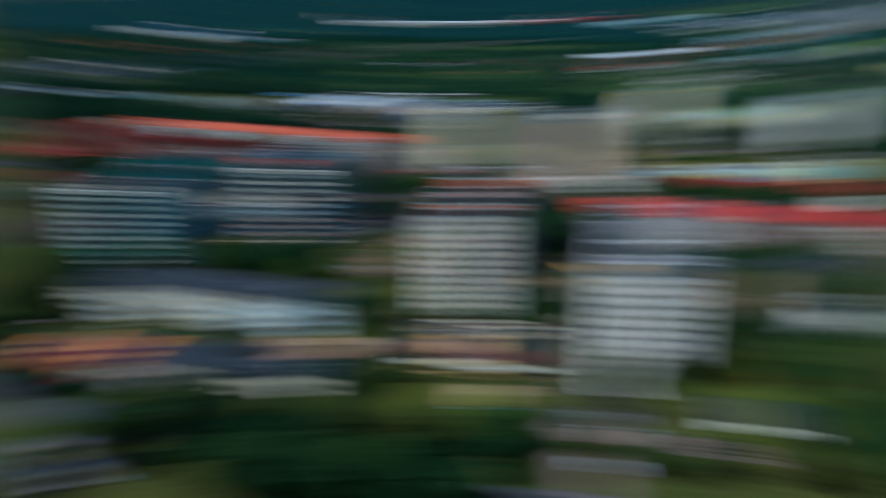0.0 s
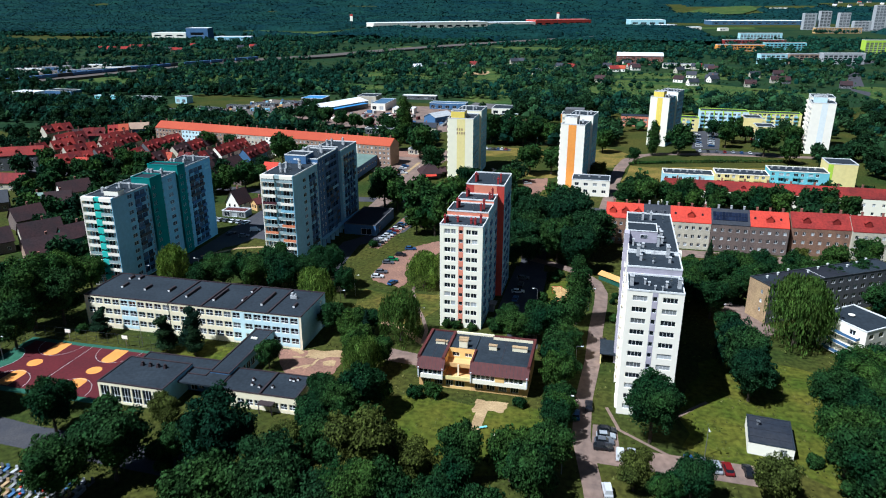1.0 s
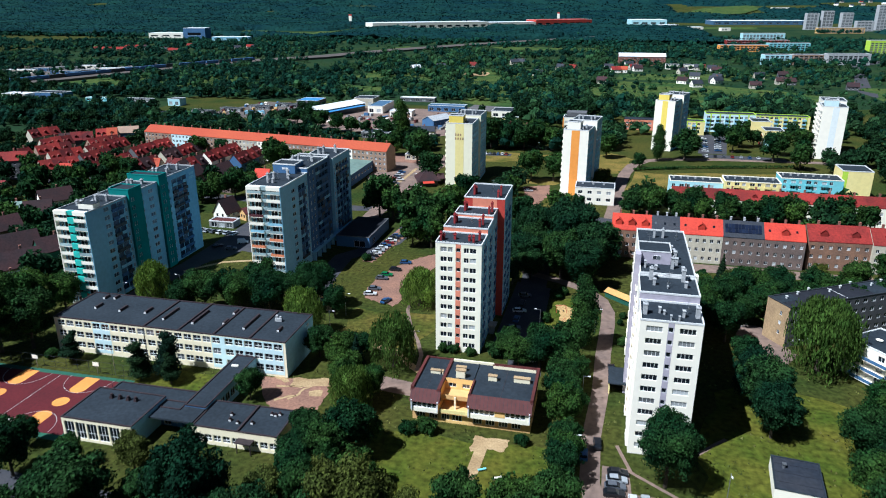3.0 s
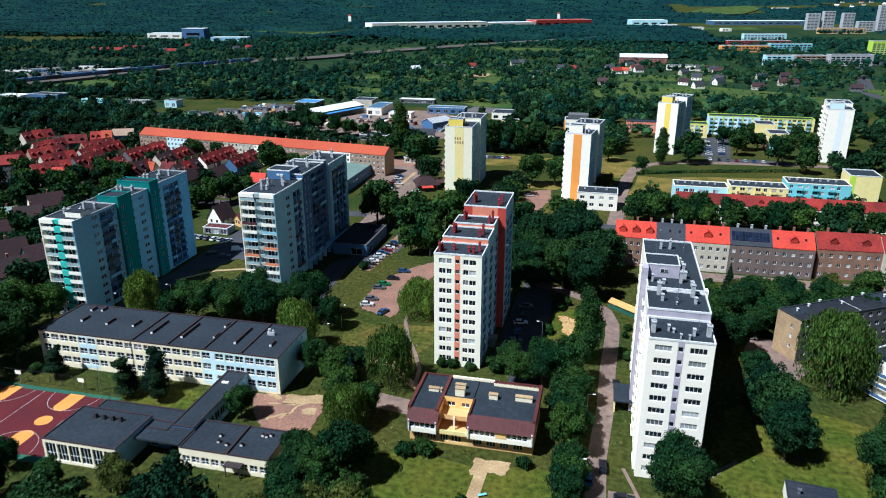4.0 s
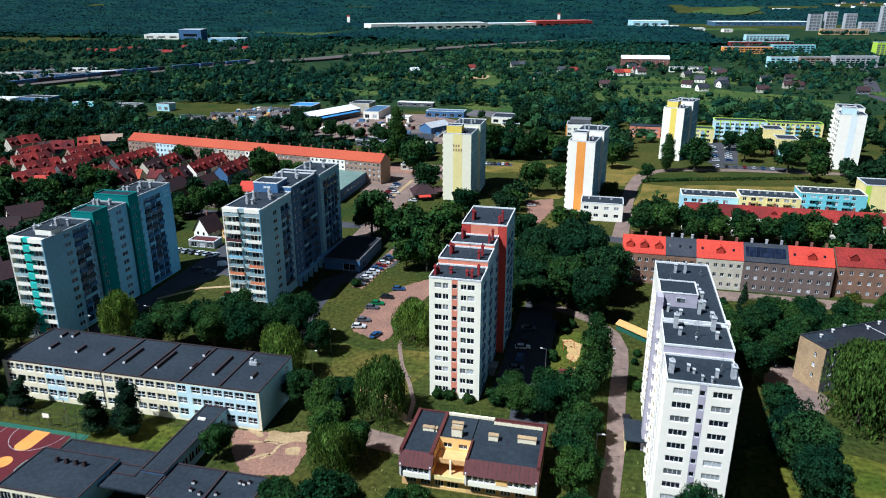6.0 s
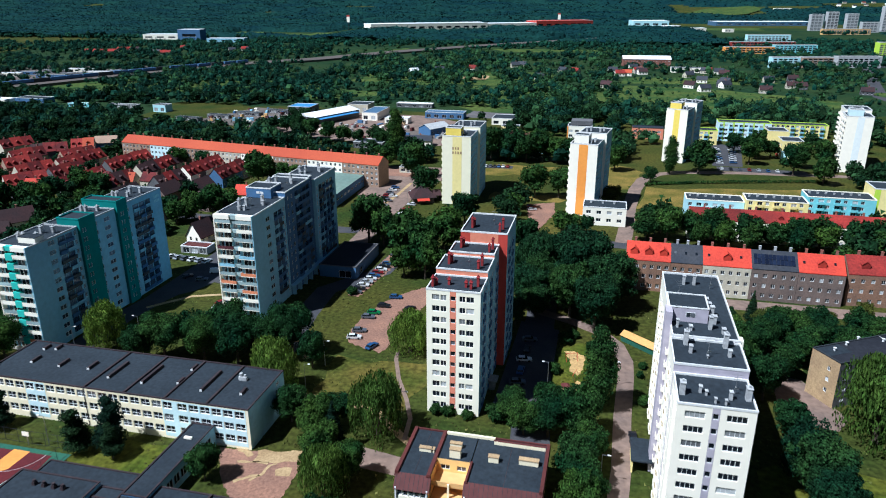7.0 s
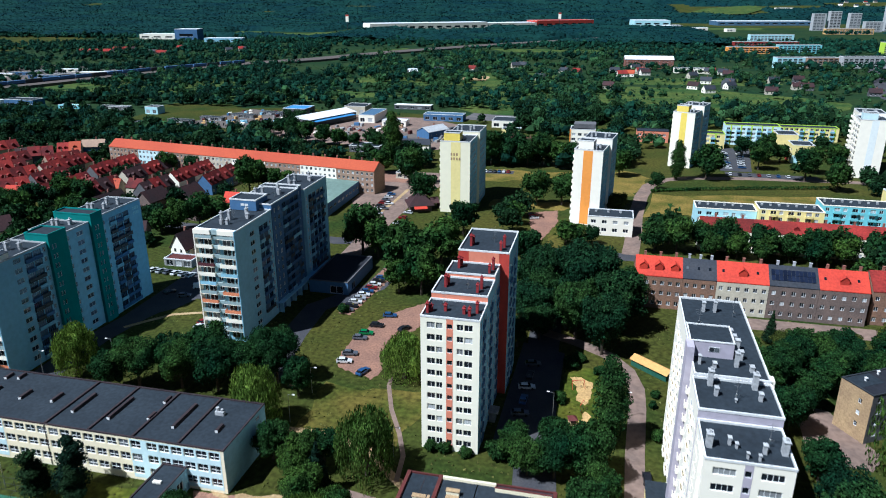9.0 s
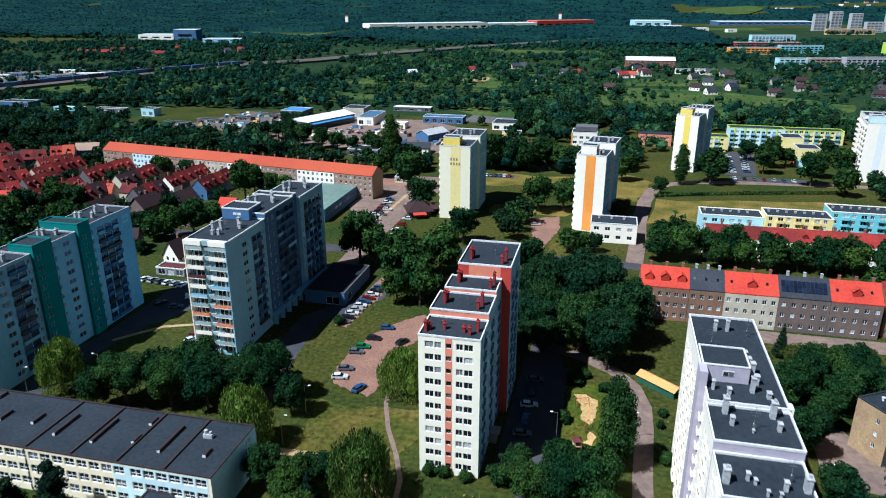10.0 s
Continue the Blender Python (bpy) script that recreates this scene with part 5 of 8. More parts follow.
# coloured low blocks
for lab, x0, x1, y0, y1, z, m in (("low pale aqua apartment house with dark loggias", 33, 57.4, 338, 349, 9.2, AQUA), ("low yellow apartment house with dark loggias", 57.6, 82.6, 335.5, 347, 11, PALEYELLOW), ("low sky blue apartment house with balconies", 84.5, 112, 346, 358, 11.4, SKYBLUE)):
    n = int((x1 - x0 - 1) / 3.4)
    cs = [(1.0 + 3.4 * k, 2.2 if k % 2 else 1.5) for k in range(n)]
    b, roof = flat_block("apartment_house", lab, "apartment house", x0, x1, y0, y1, z, m, {"S": rows_of(cs, range(3 if z < 10 else 4), 0.4, 2.7, 0.7, 1.5), "W": []}, 0, FELT, WHITE, 2, 0.35, "coloured low blocks")
    for k in range(n):
        stack(roof, x0 - (x0 + x1) / 2 + 2 + 3.4 * k, 1.0, z, 0.8, 0.5, 0.6, STACK)
        if k % 2:
            for f in range(3 if z < 10 else 4):
                part("balcony", balcony_mesh(2.8, 1.1, 0.95, m), None, b, "", pose(x0 - (x0 + x1) / 2 + 0.7 + 3.4 * k, y0 - (y0 + y1) / 2, 0.5 + 2.7 * f))
yh, roof = flat_block("apartment_house", "tall yellow house end with a lime green stripe", "apartment house", 112.5, 126, 352, 366, 15, PALEYELLOW, {}, 0, FELT, COPING)
part("stripe", Geo().box(-6.8, -4.4, -7.05, -7.0, 0.3, 14.8), LIME, yh, "lime green wall stripe")
for lab, x0, x1, y0, y1, z, m, m2 in (("lime green and aqua apartment house", 70, 104, 532, 544, 13, PALEBLUE, LIME), ("lime and pale yellow apartment house", 46, 68, 516, 527, 9.5, PALEYELLOW, LIME), ("lime and pale blue apartment house", 108, 146, 556, 567, 9, PALEYELLOW, LIME)):
    n = int((x1 - x0 - 1) / 3.2)
    b, roof = flat_block("apartment_house", lab, "apartment house", x0, x1, y0, y1, z, m, {"S": rows_of([(0.9 + 3.2 * k, 2.0) for k in range(n)], range(int(z / 3)), 0.5, 2.9, 0.8, 1.5)}, 0, FELT, LIME, 2, 0.35, "coloured low blocks")
    for k in range(0, n, 2):
        part("wall_panel", Geo().box(x0 - (x0 + x1) / 2 + 3.0 + 3.2 * k, x0 - (x0 + x1) / 2 + 4.0 + 3.2 * k, y0 - (y0 + y1) / 2 - 0.05, y0 - (y0 + y1) / 2 - 0.01, 0.3, z), m2, b)
        for f in range(int(z / 3)):
            part("balcony", balcony_mesh(2.8, 1.1, 0.95, GREYWALL), None, b, "", pose(x0 - (x0 + x1) / 2 + 0.5 + 3.2 * k, y0 - (y0 + y1) / 2, 0.6 + 2.9 * f))
for x, y, z in ((102, 508, 13.5), (107, 488, 11)):
    b, roof = flat_block("apartment_house", "pale yellow stepped house with red balconies", "apartment house", x - 6, x + 6, y - 7, y + 7, z, PALEYELLOW, {"W": rows_of([(2, 1.8), (6, 1.8), (10, 1.8)], range(int(z / 3)), 0.5, 2.9, 0.8, 1.5)}, 0, FELT, COPING, 2, 0.35, "stepped houses")
    part("stripe", Geo().box(-6, -2, -7.06, -7.01, 0.2, 5), AQUA, b, "aqua painted base of the wall")
    for f in range(int(z / 3)):
        part("balcony", balcony_mesh(3.0, 1.1, 0.95, REDWALL), None, b, "", pose(-6, 3, 0.6 + 2.9 * f, 0, 0, 270))
b, roof = flat_block("house", "low orange-red house with a dark flat roof", "house", 13, 34, 528, 538, 7.5, ORANGE, {"S": rows_of([(1 + 3.2 * k, 2.2) for k in range(6)], range(2), 0.5, 3, 0.8, 1.6)}, 0, FELT, FELT)
b, roof = flat_block("house", "white modern house with an orange edge", "house", -30, -14, 498, 512, 12, WHITE, {"S": rows_of([(1 + 4 * k, 2.4) for k in range(3)], range(3), 0.8, 3.2, 0.8, 1.7)}, 0, FELT, COPING)
part("attic", Geo().box(-6, 8, -4, 7, 12.4, 15.2), GREYBLOCK, b, "dark set-back top storey")
part("edge", Geo().box(-8.3, -7.6, -7.3, -7.0, 0, 12), BRIGHT_ORANGE, b, "orange edge of the facade")
b, roof = flat_block("house", "low pale building with a blue-grey roof", "house", -48, -22, 462, 472, 6, AQUA, {"S": [(1 + 3 * k, 1.2, 2, 1.6) for k in range(6)]}, 0, FELT, COPING)


# ---- pitched-roof buildings ----
def gable_house(label, category, x, y, rz, w, l, eave, ridge, wall, tile, n=3, floors=2, name="house", group="", dormers=0, chimneys=1, over=0.4, stacks=STACKBRICK):
    """A house with its ridge along its own x: walls, gables, two roof slopes with thickness, windows, chimneys."""
    r = thing(name, x, y, 0, rz, label, category, group)
    a, b = l / 2, w / 2
    step = (eave - 0.6) / floors
    for side, length in (("S", l), ("N", l)):
        hs = rows_of([((k + 0.5) * l / n - 0.6, 1.2) for k in range(n)], range(floors), 0.4, step, 0.8, min(1.4, step - 1.1))
        base, _ = side_pose(-a, a, -b, b, side)
        part("wall", facade(length, 0, eave, hs if side == "S" else []), wall, r, "", base)
        if side == "S":
            windows(r, base, hs, 2, FRAME, GLASS, 0.09, False, 1, group.startswith("far"))
    for s in (-1, 1):
        g = Geo().quad(*[(s * a, t, z) for t, z in ((-b * s, 0), (b * s, 0), (b * s, eave), (0, ridge), (-b * s, eave))])
        gable = part("gable", g, wall, r)
        for t in (-w * 0.2, w * 0.2):
            for z in (1.4 + step * (floors - 1),):
                if s < 0 and l < 12 and group != "far village":
                    part("window", Geo().box(s * a - 0.05, s * a + 0.05, t - 0.5, t + 0.5, z, z + 1.3), GLASS, gable)
    slope = (ridge - eave) / b
    e = over
    for s in (-1, 1):
        yo, zo = s * (b + e), eave - e * slope
        p = [(-a - e, yo, zo), (a + e, yo, zo), (a + e, 0, ridge), (-a - e, 0, ridge)]
        q = [(u, v, z + 0.25) for u, v, z in p]
        g = Geo().quad(*(q if s < 0 else q[::-1])).quad(*(p[::-1] if s < 0 else p))
        g.quad(p[0], p[1], q[1], q[0]).quad(p[1], p[2], q[2], q[1]).quad(p[3], p[0], q[0], q[3])
        part("roof", g, tile, r)
    for k in range(chimneys):
        u = -a + (k + 0.6) * l / chimneys
        part("chimney", Geo().box(u - 0.35, u + 0.35, 0.4, 1.1, ridge - 1.2, ridge + 1.3).box(u - 0.42, u + 0.42, 0.33, 1.17, ridge + 1.3, ridge + 1.42), stacks, r)
    for k in range(dormers):
        u = -a + (k + 0.5) * l / dormers
        d0 = -b * 0.72
        zb = eave + (b + d0) * slope
        g = Geo()
        k1, k2, dw = (1.7, 2.7, 1.25) if w > 11 else (1.3, 1.9, 0.9)
        g.quad((u - dw, d0, zb), (u + dw, d0, zb), (u + dw, d0, zb + k1), (u, d0, zb + k2), (u - dw, d0, zb + k1))
        for s in (-1, 1):
            g.quad((u + s * (dw + 0.2), d0 - 0.2, zb + k1 - 0.1), (u, d0 - 0.2, zb + k2 + 0.1), (u, d0 + (k2 + 0.1) / slope, zb + k2 + 0.1), (u + s * (dw + 0.2), d0 + k1 / slope, zb + k1))
            g.quad((u + s * dw, d0, zb), (u + s * dw, d0, zb + k1), (u + s * dw, d0 + k1 / slope, zb + k1))
        part("dormer", g, tile, r)
    return r


# red-roofed row behind the white tower
for x0, x1, wall, tile, lab, dm in ((6, 20.4, BROWNBRICK, TILE_RED, "brown brick tenement with a bright red tile roof", 3), (20.5, 30.6, BROWNBRICK, TILE_SLATE, "brown brick tenement with an old dark roof", 0),
                                    (30.7, 45.8, PLASTER, TILE_RED, "pale plastered tenement with a bright red roof", 1), (45.9, 60, GREYBROWN, TILE_SLATE, "grey-brown tenement with solar panels on a dark roof", 0),
                                    (60.1, 74, GREYBROWN, TILE_RED, "grey-brown tenement with a bright red roof", 1)):
    h = gable_house(lab, "tenement", (x0 + x1) / 2, 255.5, 0, 12, x1 - x0, 10.8, 15.4, wall, tile, int((x1 - x0) / 2.4), 3, "tenement_house", "red-roofed tenements", dm, 3, 0.05, STACK if tile is TILE_SLATE else STACKBRICK)
    pitch = math.degrees(math.atan2(15.4 - 10.8, 6))
    if x0 == 45.9:
        for i in range(11):
            for j in range(2):
                part("solar_panel", Geo().box(0, 1.05, 0, 1.9, 0.32, 0.38), PANEL, h, "", pose(-6.4 + 1.15 * i, -4.4, 10.8 + 1.6 * 0.767, pitch, 0, 0) @ pose(0, 2.0 * j, 0))
    else:
        for i in range(3):
            part("skylight", Geo().box(0, 0.7, 0, 1.0, 0.26, 0.34), GLASS_DARK, h, "", pose(-(x1 - x0) / 2 + (i + 0.3) * (x1 - x0) / 3, -3.2, 10.8 + 2.8 * 0.767, pitch, 0, 0))
for x0, x1, wall in ((75, 96, BROWNBRICK), (96.1, 118, PLASTER), (118.1, 140, BROWNBRICK)):
    gable_house("old tenement with a faded red roof and balconies", "tenement", (x0 + x1) / 2, 258, 3, 12, x1 - x0, 10.8, 15.4, wall, TILE_DULL, 7, 3, "tenement_house", "red-roofed tenements", 2, 3, 0.05)
for k in range(5):
    gable_house("cream tenement with a faded red roof behind trees", "tenement", 42 + 20.05 * k, 316 + 0.2 * k, 0, 11, 20, 8.4, 12, CREAM, TILE_DULL, 5, 2, "tenement_house", "second row of tenements", 2 if k % 2 else 0, 2, 0.05)
# long orange-roofed row
for k in range(8):
    u = (k + 0.5) / 8
    wall = (SALMON, PALEBLUE, SALMON, PLASTER, WHITE, SALMON, WHITE, SALMON)[k]
    gable_house("four-storey row house with an orange tile roof", "row house", -287 + 170 * u, 389 - 24.2 * u, -8.1, 12, 21.3, 11.6, 15.2, wall, TILE_ORANGE, 8, 4, "row_house", "long orange-roofed row", 0, 3, 0.1)
# red-roofed terraces: rows of joined houses with their gable ends to the south
rng = random.Random(5)


def terrace(x, y, heading, units, tiles, walls, unit=6.6, eave=5.0, ridge=9.8):
    """A row of narrow houses under one stepped ridge, from its south gable on."""
    c, d = math.cos(math.radians(heading)), math.sin(math.radians(heading))
    for k in range(units):
        u = (k + 0.5) * unit
        tile = tiles[k % len(tiles)]
        lift = 0.35 * (k % 2)
        gable_house("terraced house with a steep red tile roof and dormers" if tile is not TILE_DARK else "terraced house with an old dark tile roof", "terraced house", x + c * u, y + d * u, heading, 9.0, unit - 0.04, eave + lift, ridge + lift, walls[k % len(walls)], tile, 2, 1, "terraced_house", "red-roofed terraces", 1 if k % 3 else 2, 1, 0.12)


M, D, K = TILE_MAROON, TILE_DULL, TILE_DARK
for x, y, heading, units, tiles, walls in ((-298.3, 340.5, 86, 5, (M, D, M), (PLASTER, GREYBLOCK)), (-270, 344, 85, 5, (D, M, M, D), (GREYBLOCK, PLASTER)), (-246.2, 338, 85, 5, (K, K, M, D), (PLASTER, GREYBLOCK)), (-220.4, 341, 86, 5, (M, D, M), (WHITE, GREYBLOCK)), (-201, 339, 88, 4, (M, M, D), (BLUEGREY, GREYBLOCK)),
                                          (-266.2, 306, 82, 4, (M, M, D), (GREYBLOCK, PLASTER)), (-296.4, 302, 58, 3, (D, M), (PLASTER, GREYBLOCK)), (-328, 335, 62, 3, (D, D, M), (SALMON, PLASTER)), (-340, 352, 70, 3, (M, D), (PLASTER,)), (-343, 372, 40, 3, (K, M, M), (SALMON, GREYBLOCK)), (-331, 392, 30, 2, (D, TILE_ORANGE), (PLASTER,)), (-330, 318, 84, 2, (M,), (GREYBLOCK,)), (-247, 312, 84, 3, (M, K), (PLASTER, GREYBLOCK)), (-308, 322, 70, 3, (D, M), (PLASTER, GREYBLOCK)), (-312, 360, 70, 3, (M, D), (SALMON, GREYBLOCK)), (-222, 318, 85, 3, (K, M), (GREYBLOCK, PLASTER)), (-287, 322, 80, 3, (M, D), (GREYBLOCK,)), (-372, 378, 70, 3, (M, D), (PLASTER,))):
    terrace(x, y, heading, units, tiles, walls)
for x, y, rz, tile in ((-294.5, 313.5, 10, TILE_RED), (-281.5, 305.5, 5, TILE_RED), (-244, 328, 8, TILE_ORANGE), (-172.8, 318.5, 0, TILE_RED), (-233, 331, 175, TILE_MAROON), (-258, 328, 170, TILE_MAROON)):
    gable_house("small house whose red tile roof faces the sun", "house", x, y, rz, 7.5, 8, 4.6, 8.4, PLASTER, tile, 2, 1, "house", "old houses", 0, 1, 0.25)
gable_house("house end with a faded salmon tile roof", "house", -318, 408, 25, 9, 13, 6, 9.5, BLUEGREY, SALMON, 3, 1, "house", "old houses")
gable_house("grey three-storey house with a long red tile roof", "tenement", -327, 303, 28, 11, 36, 8.6, 12.6, GREYBLOCK, TILE_DULL, 9, 3, "tenement_house", "", 4, 3, 0.2)
# darker old houses by the teal tower and behind it, gables to the south-west
for x, y, heading, wall, tile, l, h in ((-212, 195, 55, PLASTER, TILE_DARK, 15, 10.4), (-198, 181, 55, SALMON, TILE_DARK, 14, 9.6), (-199, 199, 60, COURT_GREEN, TILE_DARK, 12, 9), (-247, 256, 55, WHITE, TILE_DARK, 14, 9.6), (-262, 247, 20, GREENHALL, GREENHALL, 10, 4.6), (-292, 267, 10, PLASTER, TILE_MAROON, 13, 8), (-224, 184, 55, GREYBROWN, TILE_DARK, 12, 9.4), (-236, 214, 64, GREYBROWN, TILE_DARK, 12, 9.4),
                                        (-196, 222, 60, GREYBROWN, TILE_DARK, 11, 8.6), (-186, 164, 50, GREYBROWN, TILE_SLATE, 11, 8.6), (-190, 268, 20, GREYBROWN, TILE_DARK, 11, 8.6), (-226, 300, 82, GREYBROWN, TILE_DARK, 16, 9.6), (-212, 313, 82, GREYBROWN, TILE_DARK, 13, 9), (-200, 324, 84, GREYBROWN, TILE_DARK, 12, 9), (-240, 303, 84, PLASTER, TILE_DARK, 13, 8.6), (-184, 304, 78, GREYBROWN, TILE_MAROON, 10, 8), (-270, 232, 40, GREYBROWN, TILE_SLATE, 11, 9), (-242, 240, 35, GREYBROWN, TILE_DARK, 11, 8.6)):
    gable_house("old detached house with a dark tile roof", "house", x, y, heading, 9.0, l, h * 0.5, h, wall, tile, 3, 1, "house", "old houses")
gable_house("white house with a steep gable and dark roof", "house", -162.5, 262, 78, 7.6, 9, 3.0, 8.6, WHITE, TILE_DARK, 3, 1)
gable_house("low ochre outhouse with a rusty roof", "outhouse", -151.5, 261.5, 60, 5, 6, 3.4, 5.4, TAN, TILE_BROWN, 2, 1, "outhouse")
ga, roof = flat_block("garage_building", "low garage with a brown flat roof", "garage", -162.6, -151.2, 247, 253, 2.6, CONCRETE, {"S": [(1 + 3.6 * k, 0.2, 2.6, 2.1) for k in range(3)]}, 0, TILE_BROWN, COPING)
pv = thing("pavilion", -89.5, 340, 0, 25, "small inn with a steep dark pyramid roof and red awning", "pavilion")
part("wall", Geo().box(-5, 5, -5, 5, 0, 3.0), GREYBROWN, pv)
part("roof", Geo().box(-6.2, 6.2, -6.2, 6.2, 2.9, 8.6, 6.0), TILE_DARK, pv, "steep dark pyramid roof")
part("roof_wing", Geo().quad((5, -3, 3), (9, -3, 3), (9, 0, 5.4), (5, 0, 5.4)).quad((5, 0, 5.4), (9, 0, 5.4), (9, 3, 3), (5, 3, 3)).quad((9, -3, 0), (9, 3, 0), (9, 3, 3), (9, 0, 5.4), (9, -3, 3)), TILE_DARK, pv)
part("awning", Geo().quad((-3.6, -8.4, 2.2), (2.4, -8.4, 2.2), (2.4, -5.6, 3.0), (-3.6, -5.6, 3.0)).quad((-3.6, -8.4, 2.1), (-3.6, -5.6, 2.9), (2.4, -5.6, 2.9), (2.4, -8.4, 2.1)), TILE_RED, pv, "orange-red awning before the inn")
flat_block("kiosk", "small pale flat-roofed kiosk by the turning place", "kiosk", -117, -109, 393, 399, 3.2, PLASTER, {"S": [(1, 0.8, 2.4, 1.6), (4.6, 0.3, 1.4, 2.2)]}, 0, FELT, COPING)
for x, y, rz, l in ((-68, 492, 10, 15), (-56, 487, -12, 13)):
    gable_house("low house with a dull brown roof among trees", "house", x, y, rz, 10, l, 4.0, 7.6, GREYBROWN, TILE_BROWN, 3, 1, "house", "old houses")
flat_block("house", "small pale yellow house with a flat roof", "house", -79, -66, 524, 532, 5.5, PALEYELLOW, {"S": [(1 + 3 * k, 1.2, 1.8, 1.5) for k in range(4)]}, 0, FELT, COPING)
gable_house("grey-blue workshop with a pale roof", "workshop", -127, 516, 60, 12, 20, 4.6, 7.4, BLUEGREY, STACK, 4, 1, "workshop")
rf = gable_house("white store with dark solar panels on its roof", "store", -127, 470, 6, 10, 19, 4.0, 6.6, WHITE, TILE_SLATE, 6, 1, "store")

# ---- depot yards ----
g = thing("depot_hall", -226, 556, 0, 68, "large white-roofed depot hall with open side", "hall")
part("wall", Geo().box(-26, 26, -11, 11, 0, 5.5), GREYBLOCK, g)
part("roof", Geo().quad((-26.4, -11.6, 5.5), (26.4, -11.6, 5.5), (26.4, 0, 8), (-26.4, 0, 8)).quad((-26.4, 0, 8), (26.4, 0, 8), (26.4, 11.6, 5.5), (-26.4, 11.6, 5.5)).quad((-26.4, -11.6, 5.5), (-26.4, 0, 8), (-26.4, 11.6, 5.5)).quad((26.4, -11.6, 5.5), (26.4, 11.6, 5.5), (26.4, 0, 8)), WHITEROOF, g)
part("canopy", Geo().box(-24, 20, -17, -11.1, 4.2, 4.5), BLUESHEET, g, "blue sheet canopy")
for lab, x0, x1, y0, y1, z, w, rf in (("white workshop with two dark gates", -197, -184, 557, 590, 6, WHITE, SLATEBLUE), ("low white office with dark windows", -175, -156, 548, 558, 4, WHITE, WHITEROOF), ("long open store with a blue sheet roof", -150, -118, 578, 590, 5, BLUEGREY, SLATEBLUE),
                                      ("grey flat-roofed workshop in the depot yard", -112, -94, 480, 522, 5, GREYBLOCK, FELT), ("blue-roofed shed in the depot yard", -272, -252, 580, 600, 5, GREYBLOCK, BLUESHEET), ("white flat-roofed store in the depot yard", -222, -204, 592, 610, 7, PLASTER, FELT), ("low grey store with a flat roof", -166, -146, 452, 464, 4, GREYBLOCK, FELT),
                                      ("small white office block with a flat roof", -386, -374, 556, 566, 6, AQUA, FELT), ("small pale blue pump house in the meadow", -346, -332, 664, 676, 4, PALEBLUE, COPING), ("long pale shed with a flat roof", -190, -157, 630, 638, 3.6, GREYBLOCK, COPING), ("low white building with a flat roof", -92, -70, 560, 580, 5, WHITE, FELT),
                                      ("grey warehouse with a flat roof", -530, -500, 560, 574, 7, BLUEGREY, FELT), ("white low hall with a flat roof", -560, -534, 552, 566, 6, WHITE, WHITEROOF), ("pale blue long shed with a flat roof", -480, -452, 566, 572, 3, SKYBLUE, SKYBLUE), ("long grey shed with a flat roof", -440, -412, 568, 575, 3, GREYBLOCK, FELT)):
    n = max(2, int((x1 - x0) / 6))
    flat_block("depot_building", lab, "building", x0, x1, y0, y1, z, w, {"S": [((k + 0.2) * (x1 - x0) / n, 0.8, (x1 - x0) / n * 0.55, z * 0.5) for k in range(n)]}, 0, rf, COPING)
for k in range(5):
    flat_block("garage_row", "long row of grey lock-up garages", "garage", -362 + 18 * k, -340 + 18 * k, 506 + 17 * k, 512 + 17 * k, 2.6, GREYBLOCK, {"S": [(0.6 + 3.5 * j, 0.1, 2.6, 2.0) for j in range(6)]}, -8, FELT, CONCRETE, 2, 0.1, "lock-up garages")


# ---- trees ----
def leaf_cloud(rng, lobes, n, size, droop=0.0):
    """Small bent leaf clumps strewn over the outside of a set of lobes (x, y, z, rx, rz)."""
    lob = np.array(lobes)
    area = lob[:, 3] * (lob[:, 3] + lob[:, 4])
    pick = rng.choice(len(lob), n, p=area / area.sum())
    d = rng.normal(size=(n, 3))
    d[:, 2] = np.abs(d[:, 2]) * np.where(rng.random(n) < 0.72, 1, -1)
    d /= np.linalg.norm(d, axis=1)[:, None]
    r = 0.78 + (0.3 if not droop else 0.55) * rng.random(n)
    c = lob[pick]
    p = c[:, :3] + d * np.stack([c[:, 3], c[:, 3], c[:, 4]], 1) * r[:, None]
    nrm = d + rng.normal(scale=0.4, size=(n, 3))
    nrm /= np.linalg.norm(nrm, axis=1)[:, None]
    a = np.cross(nrm, rng.normal(size=(n, 3)))
    a /= np.linalg.norm(a, axis=1)[:, None]
    b = np.cross(nrm, a)
    if droop:
        b = b * (1 - droop) + np.array([0, 0, -1.0]) * droop
        a = np.cross(b, nrm)
        a /= np.linalg.norm(a, axis=1)[:, None] + 1e-6
    s = size * (0.6 + 0.8 * rng.random(n))[:, None]
    lift = nrm * s * 0.35
    if not droop:
        v = np.stack([p - a * s - lift, p + a * s - lift, p + b * s * 1.7], 1).reshape(-1, 3)
        return v, np.arange(n * 3).reshape(-1, 3)
    k = 1 + 2.5 * droop
    v = np.stack([p - a * s * 0.75 - lift, p - b * s * k, p + a * s * 0.75 - lift, p + b * s * k], 1).reshape(-1, 3)
    i = np.arange(n)[:, None] * 4
    f = np.concatenate([i + np.array([0, 1, 3]), i + np.array([1, 2, 3])])
    return v, f


